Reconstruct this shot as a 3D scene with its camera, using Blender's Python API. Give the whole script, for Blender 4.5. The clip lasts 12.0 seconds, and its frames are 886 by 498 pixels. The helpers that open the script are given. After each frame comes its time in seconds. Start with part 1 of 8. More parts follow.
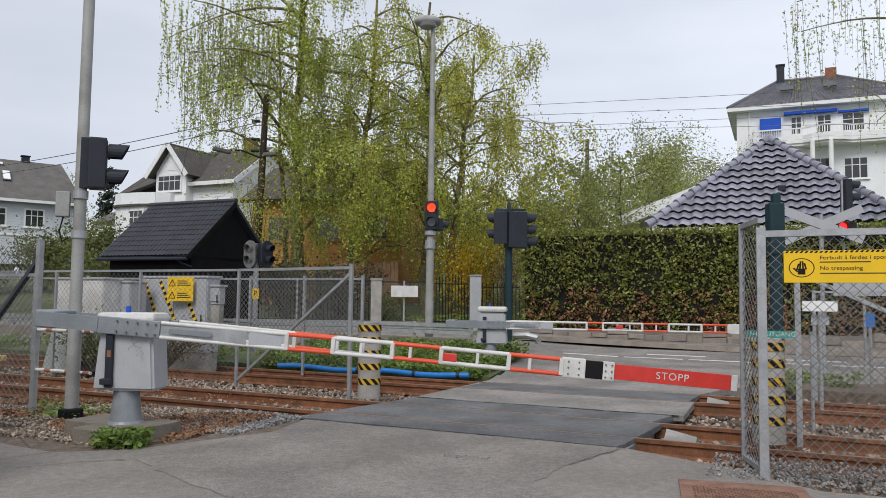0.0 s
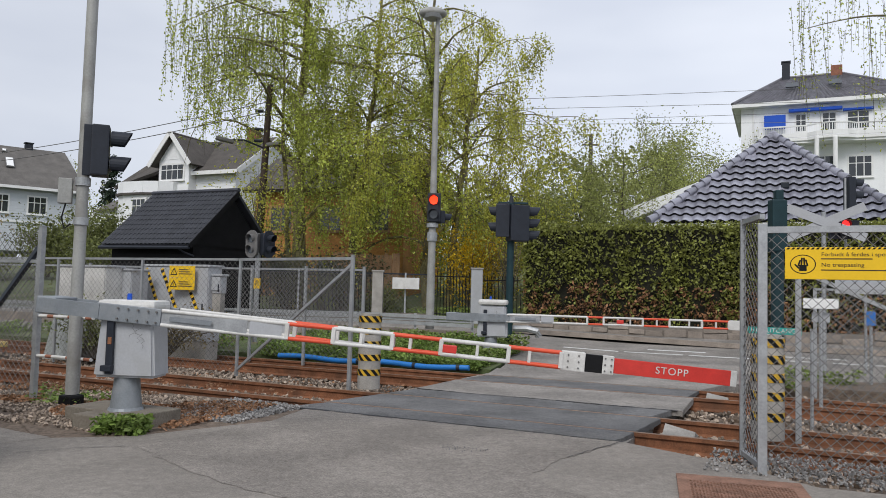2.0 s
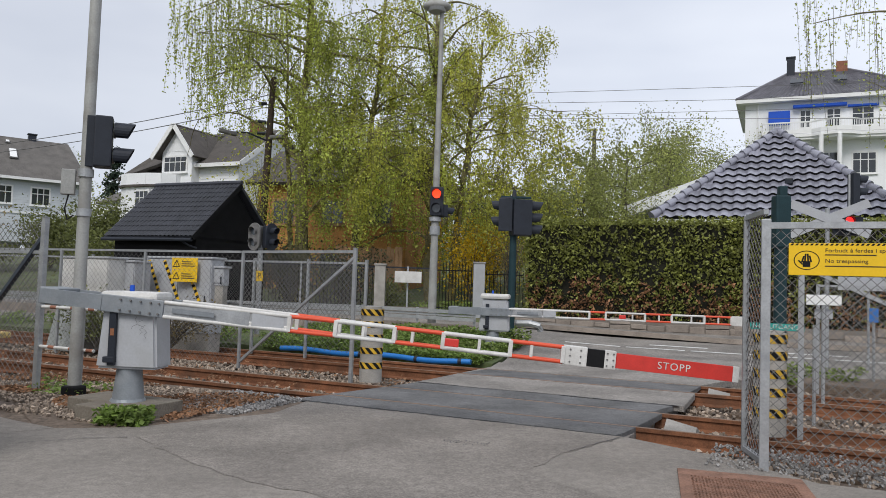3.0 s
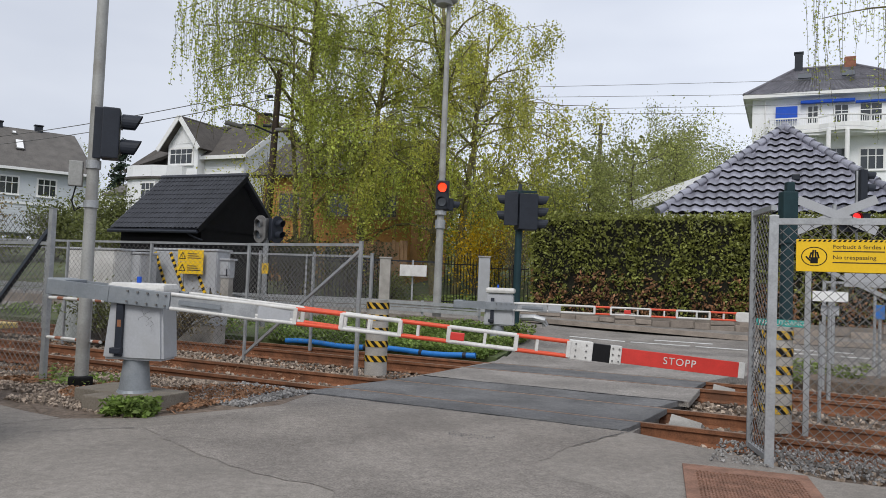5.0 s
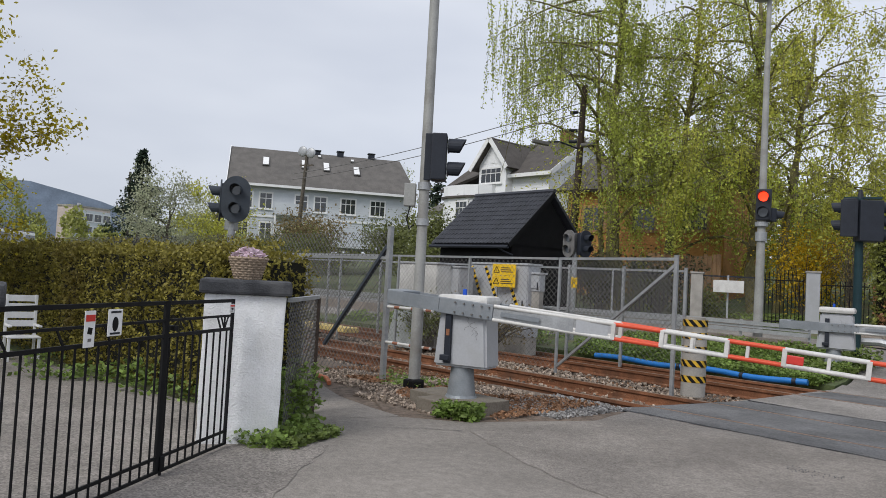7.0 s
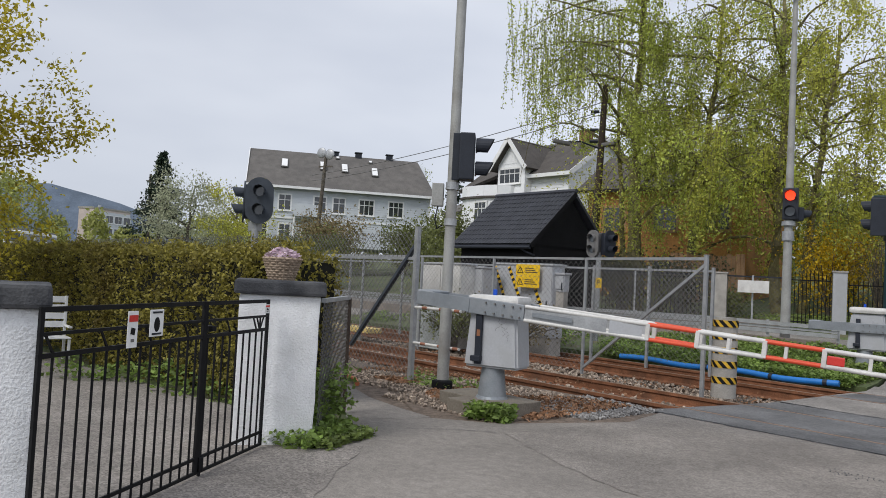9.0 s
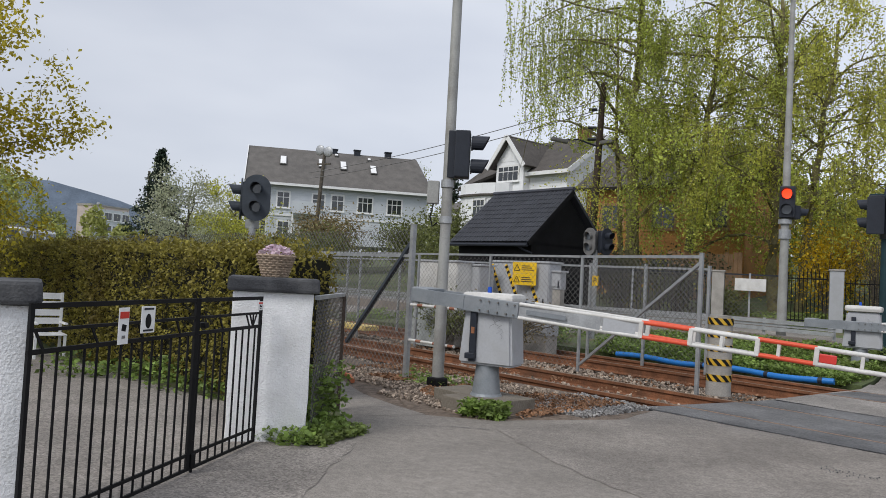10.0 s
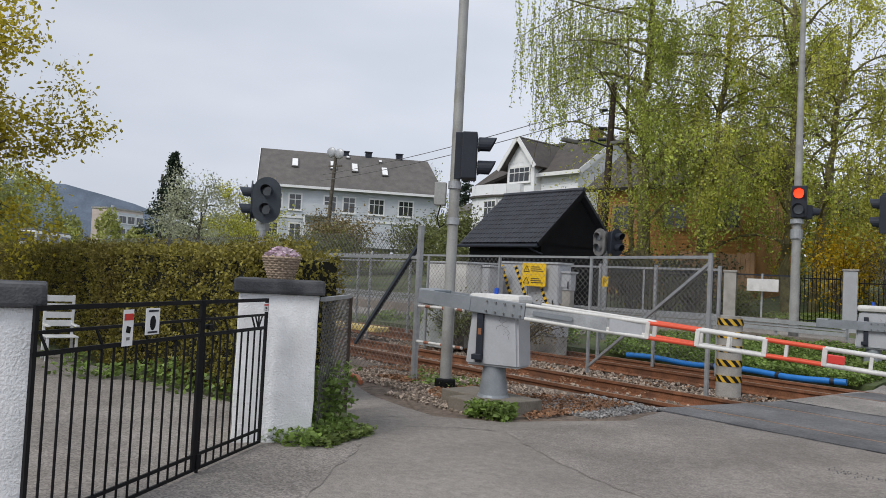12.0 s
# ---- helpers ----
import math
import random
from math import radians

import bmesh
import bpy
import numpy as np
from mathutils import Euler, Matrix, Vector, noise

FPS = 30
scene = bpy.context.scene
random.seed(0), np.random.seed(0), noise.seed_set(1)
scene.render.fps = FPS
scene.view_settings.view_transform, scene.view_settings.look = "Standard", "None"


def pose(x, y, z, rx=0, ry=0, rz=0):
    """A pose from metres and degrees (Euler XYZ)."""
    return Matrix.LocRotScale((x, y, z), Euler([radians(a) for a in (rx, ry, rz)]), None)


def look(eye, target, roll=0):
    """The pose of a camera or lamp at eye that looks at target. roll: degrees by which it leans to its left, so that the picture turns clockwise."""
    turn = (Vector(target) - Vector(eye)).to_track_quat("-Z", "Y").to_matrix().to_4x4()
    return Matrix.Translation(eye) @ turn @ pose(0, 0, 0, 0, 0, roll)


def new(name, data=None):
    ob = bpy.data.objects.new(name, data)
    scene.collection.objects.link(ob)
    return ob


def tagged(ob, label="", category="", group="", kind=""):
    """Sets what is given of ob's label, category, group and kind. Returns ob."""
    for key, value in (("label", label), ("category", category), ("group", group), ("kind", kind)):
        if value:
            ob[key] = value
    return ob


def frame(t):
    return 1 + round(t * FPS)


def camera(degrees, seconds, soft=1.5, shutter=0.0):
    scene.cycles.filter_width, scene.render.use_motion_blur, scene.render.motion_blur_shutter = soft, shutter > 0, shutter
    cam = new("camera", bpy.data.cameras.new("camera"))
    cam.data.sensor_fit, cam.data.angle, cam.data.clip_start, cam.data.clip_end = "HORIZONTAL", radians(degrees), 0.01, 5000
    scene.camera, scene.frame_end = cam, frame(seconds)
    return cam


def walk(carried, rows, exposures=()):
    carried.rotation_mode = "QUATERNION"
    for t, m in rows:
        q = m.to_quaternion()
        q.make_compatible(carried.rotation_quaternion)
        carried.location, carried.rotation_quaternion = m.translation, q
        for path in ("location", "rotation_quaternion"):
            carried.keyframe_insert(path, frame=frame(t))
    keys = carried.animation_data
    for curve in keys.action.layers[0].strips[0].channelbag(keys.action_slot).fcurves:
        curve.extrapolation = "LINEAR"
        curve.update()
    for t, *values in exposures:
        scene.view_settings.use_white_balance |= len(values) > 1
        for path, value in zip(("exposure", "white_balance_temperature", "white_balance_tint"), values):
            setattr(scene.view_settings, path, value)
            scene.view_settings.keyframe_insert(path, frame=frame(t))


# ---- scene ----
cam = camera(61.2, 12.0, soft=0.7)

PATH = [
    (0, (0.025, 0.743, 1.647), (0.027, 2.738, 1.783), 0.7),
    (0.5, (0.028, 0.733, 1.645), (0.029, 2.728, 1.782), 0.9),
    (1, (0.035, 0.736, 1.644), (0.035, 2.732, 1.777), 1.1),
    (1.5, (0.043, 0.741, 1.637), (0.042, 2.737, 1.761), 1.3),
    (2, (0.033, 0.744, 1.634), (0.03, 2.74, 1.751), 1.5),
    (2.5, (0.029, 0.75, 1.632), (0.023, 2.747, 1.741), 1.7),
    (3, (0.03, 0.754, 1.629), (0.021, 2.751, 1.73), 1.9),
    (5, (0.013, 0.753, 1.628), (-0.008, 2.751, 1.712), 2.3),
    (5.5, (0.01, 0.756, 1.628), (-0.062, 2.753, 1.711), 2.3),
    (6, (-0.03, 0.734, 1.62), (-0.374, 2.703, 1.702), 2.5),
    (6.5, (-0.116, 0.75, 1.621), (-0.764, 2.641, 1.702), 2.8),
    (7, (-0.178, 0.767, 1.623), (-0.971, 2.601, 1.707), 3.1),
    (7.2, (-0.195, 0.763, 1.623), (-1.017, 2.584, 1.708), 3.1),
    (8.8, (-0.352, 0.751, 1.607), (-1.186, 2.567, 1.69), 3.0),
    (9, (-0.359, 0.749, 1.606), (-1.192, 2.565, 1.69), 3.0),
    (9.5, (-0.349, 0.741, 1.604), (-1.18, 2.558, 1.684), 3.1),
    (10, (-0.301, 0.759, 1.606), (-1.132, 2.577, 1.684), 3.1),
    (10.5, (-0.254, 0.762, 1.609), (-1.094, 2.576, 1.687), 3.1),
    (11, (-0.228, 0.766, 1.615), (-1.077, 2.575, 1.693), 3.0),
    (11.5, (-0.228, 0.776, 1.614), (-1.085, 2.581, 1.692), 3.0),
    (12, (-0.227, 0.775, 1.609), (-1.088, 2.579, 1.689), 2.9),
]
walk(cam, [(t, look(*p)) for t, *p in PATH])

# ---------- world, sun ----------
world = bpy.data.worlds.new("overcast_sky")
scene.world = world
world.use_nodes = True
wt = world.node_tree
wt.nodes.clear()
w_out = wt.nodes.new("ShaderNodeOutputWorld")
w_bg = wt.nodes.new("ShaderNodeBackground")
w_sky = wt.nodes.new("ShaderNodeTexSky")
w_sky.sky_type, w_sky.sun_disc = "NISHITA", False
w_sky.sun_elevation, w_sky.sun_rotation = radians(48), radians(200)
w_tc = wt.nodes.new("ShaderNodeTexCoord")
w_map = wt.nodes.new("ShaderNodeMapping")
w_map.inputs["Scale"].default_value = (1.0, 1.0, 3.2)
w_noise = wt.nodes.new("ShaderNodeTexNoise")
w_noise.inputs["Scale"].default_value, w_noise.inputs["Detail"].default_value = 1.6, 4
w_ramp = wt.nodes.new("ShaderNodeValToRGB")
w_ramp.color_ramp.elements[0].position, w_ramp.color_ramp.elements[0].color = 0.3, (6.05, 6.55, 7.75, 1)
w_ramp.color_ramp.elements[1].position, w_ramp.color_ramp.elements[1].color = 0.7, (8.7, 9.1, 10.0, 1)
w_mix = wt.nodes.new("ShaderNodeMixRGB")
w_mix.inputs[0].default_value = 0.9
wt.links.new(w_tc.outputs["Generated"], w_map.inputs["Vector"])
wt.links.new(w_map.outputs[0], w_noise.inputs["Vector"])
wt.links.new(w_noise.outputs["Fac"], w_ramp.inputs[0])
wt.links.new(w_sky.outputs[0], w_mix.inputs[1])
wt.links.new(w_ramp.outputs[0], w_mix.inputs[2])
# the cloud is thinner, and so brighter, towards the east
w_sep = wt.nodes.new("ShaderNodeSeparateXYZ")
w_east = wt.nodes.new("ShaderNodeMapRange")
for key, v in (("From Min", -1.0), ("From Max", 0.7), ("To Min", 0.84), ("To Max", 1.13)):
    w_east.inputs[key].default_value = v
w_scale = wt.nodes.new("ShaderNodeVectorMath")
w_scale.operation = "SCALE"
wt.links.new(w_tc.outputs["Generated"], w_sep.inputs[0])
wt.links.new(w_sep.outputs["X"], w_east.inputs["Value"])
wt.links.new(w_mix.outputs[0], w_scale.inputs[0])
wt.links.new(w_east.outputs[0], w_scale.inputs["Scale"])
wt.links.new(w_scale.outputs[0], w_bg.inputs["Color"])
w_bg.inputs["Strength"].default_value = 0.1
wt.links.new(w_bg.outputs[0], w_out.inputs[0])

sun = new("sun", bpy.data.lights.new("sun", "SUN"))
sun.data.energy, sun.data.angle, sun.data.color = 2.0, radians(25), (1.0, 0.97, 0.93)
sun.matrix_world = look((-8, -16, 26), (0, 8, 0))


# ---------- materials ----------
def mat(name, col, rough=0.7, metal=0.0, var=0.25, scale=6.0, fine=60.0, bump=0.15, col2=None, spec=0.4, leaf=0.0, isl=0.0, obj=0.0, stain=None, stain_amt=0.5, stain_scale=1.2, grain=0.6):
    """A two-scale procedural surface: broad blotches, fine grain, optional stain colour, and per-piece variation."""
    m = bpy.data.materials.new(name)
    m.use_nodes = True
    nt = m.node_tree
    b = nt.nodes["Principled BSDF"]
    tc = nt.nodes.new("ShaderNodeTexCoord")
    geo = nt.nodes.new("ShaderNodeNewGeometry")
    n1 = nt.nodes.new("ShaderNodeTexNoise")
    n1.inputs["Scale"].default_value, n1.inputs["Detail"].default_value = scale, 5
    n2 = nt.nodes.new("ShaderNodeTexNoise")
    n2.inputs["Scale"].default_value, n2.inputs["Detail"].default_value = fine, 3
    nt.links.new(geo.outputs["Position"], n1.inputs["Vector"])
    nt.links.new(geo.outputs["Position"], n2.inputs["Vector"])
    c2 = col2 or tuple(c * (1 - var) for c in col)
    c1 = tuple(min(1, c * (1 + var * 0.5)) for c in col)
    r = nt.nodes.new("ShaderNodeValToRGB")
    r.color_ramp.elements[0].position, r.color_ramp.elements[0].color = 0.32, (*c2, 1)
    r.color_ramp.elements[1].position, r.color_ramp.elements[1].color = 0.68, (*c1, 1)
    add = nt.nodes.new("ShaderNodeMath")
    add.operation = "MULTIPLY_ADD"
    nt.links.new(n2.outputs["Fac"], add.inputs[0])
    add.inputs[1].default_value = grain
    sc = nt.nodes.new("ShaderNodeMath")
    sc.operation = "MULTIPLY_ADD"
    nt.links.new(n1.outputs["Fac"], sc.inputs[0])
    sc.inputs[1].default_value, sc.inputs[2].default_value = 0.8, 0.1 - 0.5 * grain
    nt.links.new(sc.outputs[0], add.inputs[2])
    nt.links.new(add.outputs[0], r.inputs[0])
    out = r.outputs[0]
    if stain:
        n3 = nt.nodes.new("ShaderNodeTexNoise")
        n3.inputs["Scale"].default_value, n3.inputs["Detail"].default_value = stain_scale, 7
        nt.links.new(geo.outputs["Position"], n3.inputs["Vector"])
        r3 = nt.nodes.new("ShaderNodeValToRGB")
        r3.color_ramp.elements[0].position, r3.color_ramp.elements[1].position = 0.5, 0.66
        nt.links.new(n3.outputs["Fac"], r3.inputs[0])
        ma = nt.nodes.new("ShaderNodeMath")
        ma.operation = "MULTIPLY"
        ma.inputs[1].default_value = stain_amt
        nt.links.new(r3.outputs[0], ma.inputs[0])
        mx = nt.nodes.new("ShaderNodeMixRGB")
        mx.inputs[2].default_value = (*stain, 1)
        nt.links.new(ma.outputs[0], mx.inputs[0])
        nt.links.new(out, mx.inputs[1])
        out = mx.outputs[0]
    for amt, node, sock in ((isl, "ShaderNodeNewGeometry", "Random Per Island"), (obj, "ShaderNodeObjectInfo", "Random")):
        if amt:
            nd = nt.nodes.new(node)
            h = nt.nodes.new("ShaderNodeHueSaturation")
            mr = nt.nodes.new("ShaderNodeMapRange")
            mr.inputs["To Min"].default_value, mr.inputs["To Max"].default_value = 1 - amt, 1 + amt
            nt.links.new(nd.outputs[sock], mr.inputs["Value"])
            nt.links.new(mr.outputs[0], h.inputs["Value"])
            nt.links.new(out, h.inputs["Color"])
            out = h.outputs[0]
    nt.links.new(out, b.inputs["Base Color"])
    b.inputs["Roughness"].default_value = rough
    b.inputs["Metallic"].default_value = metal
    b.inputs["Specular IOR Level"].default_value = spec
    if leaf:
        b.inputs["Subsurface Weight"].default_value = 0.0
        tr = nt.nodes.new("ShaderNodeBsdfTranslucent")
        ms = nt.nodes.new("ShaderNodeMixShader")
        ms.inputs[0].default_value = leaf
        nt.links.new(out, tr.inputs["Color"])
        o = nt.nodes["Material Output"]
        nt.links.new(b.outputs[0], ms.inputs[1])
        nt.links.new(tr.outputs[0], ms.inputs[2])
        nt.links.new(ms.outputs[0], o.inputs["Surface"])
    if bump:
        bp = nt.nodes.new("ShaderNodeBump")
        bp.inputs["Strength"].default_value, bp.inputs["Distance"].default_value = min(1, bump * 2), 0.02
        nt.links.new(add.outputs[0], bp.inputs["Height"])
        nt.links.new(bp.outputs[0], b.inputs["Normal"])
    return m


def aggregate(name, col, cell=75.0, spread=0.35, stain=0.72, stain_scale=0.7, bump=0.35, rough=0.92):
    """Rolled asphalt: stone chips of differing grey in a binder, with broad worn stains and small dark pits."""
    m = bpy.data.materials.new(name)
    m.use_nodes = True
    nt = m.node_tree
    b = nt.nodes["Principled BSDF"]
    geo = nt.nodes.new("ShaderNodeNewGeometry")
    chip = nt.nodes.new("ShaderNodeTexVoronoi")
    chip.inputs["Scale"].default_value = cell
    broad = nt.nodes.new("ShaderNodeTexNoise")
    broad.inputs["Scale"].default_value, broad.inputs["Detail"].default_value = stain_scale, 8
    mid = nt.nodes.new("ShaderNodeTexNoise")
    mid.inputs["Scale"].default_value, mid.inputs["Detail"].default_value = 11.0, 6
    for n in (chip, broad, mid):
        nt.links.new(geo.outputs["Position"], n.inputs["Vector"])
    grey = nt.nodes.new("ShaderNodeSeparateColor")
    nt.links.new(chip.outputs["Color"], grey.inputs[0])
    out = None
    for sock, lo, hi, a, c in ((grey.outputs[0], 0.0, 1.0, 1 - spread, 1 + spread), (broad.outputs["Fac"], 0.38, 0.62, stain, 1.06), (mid.outputs["Fac"], 0.3, 0.7, 0.86, 1.12)):
        mr = nt.nodes.new("ShaderNodeMapRange")
        for key, v in (("From Min", lo), ("From Max", hi), ("To Min", a), ("To Max", c)):
            mr.inputs[key].default_value = v
        nt.links.new(sock, mr.inputs["Value"])
        if out is None:
            out = mr.outputs[0]
        else:
            mu = nt.nodes.new("ShaderNodeMath")
            mu.operation = "MULTIPLY"
            nt.links.new(out, mu.inputs[0])
            nt.links.new(mr.outputs[0], mu.inputs[1])
            out = mu.outputs[0]
    sc = nt.nodes.new("ShaderNodeVectorMath")
    sc.operation = "SCALE"
    sc.inputs[0].default_value = col
    nt.links.new(out, sc.inputs["Scale"])
    nt.links.new(sc.outputs[0], b.inputs["Base Color"])
    b.inputs["Roughness"].default_value = rough
    b.inputs["Specular IOR Level"].default_value = 0.3
    bp = nt.nodes.new("ShaderNodeBump")
    bp.inputs["Strength"].default_value, bp.inputs["Distance"].default_value = bump, 0.006
    nt.links.new(grey.outputs[1], bp.inputs["Height"])
    nt.links.new(bp.outputs[0], b.inputs["Normal"])
    return m


def glow(name, col, strength):
    m = bpy.data.materials.new(name)
    m.use_nodes = True
    b = m.node_tree.nodes["Principled BSDF"]
    b.inputs["Base Color"].default_value = (*col, 1)
    b.inputs["Emission Color"].default_value = (*col, 1)
    b.inputs["Emission Strength"].default_value = strength
    return m


def glass(name, col=(0.03, 0.035, 0.04), rough=0.05):
    m = mat(name, col, rough, 0, 0.3, 0.4, 3.0, 0.0, spec=0.8)
    return m


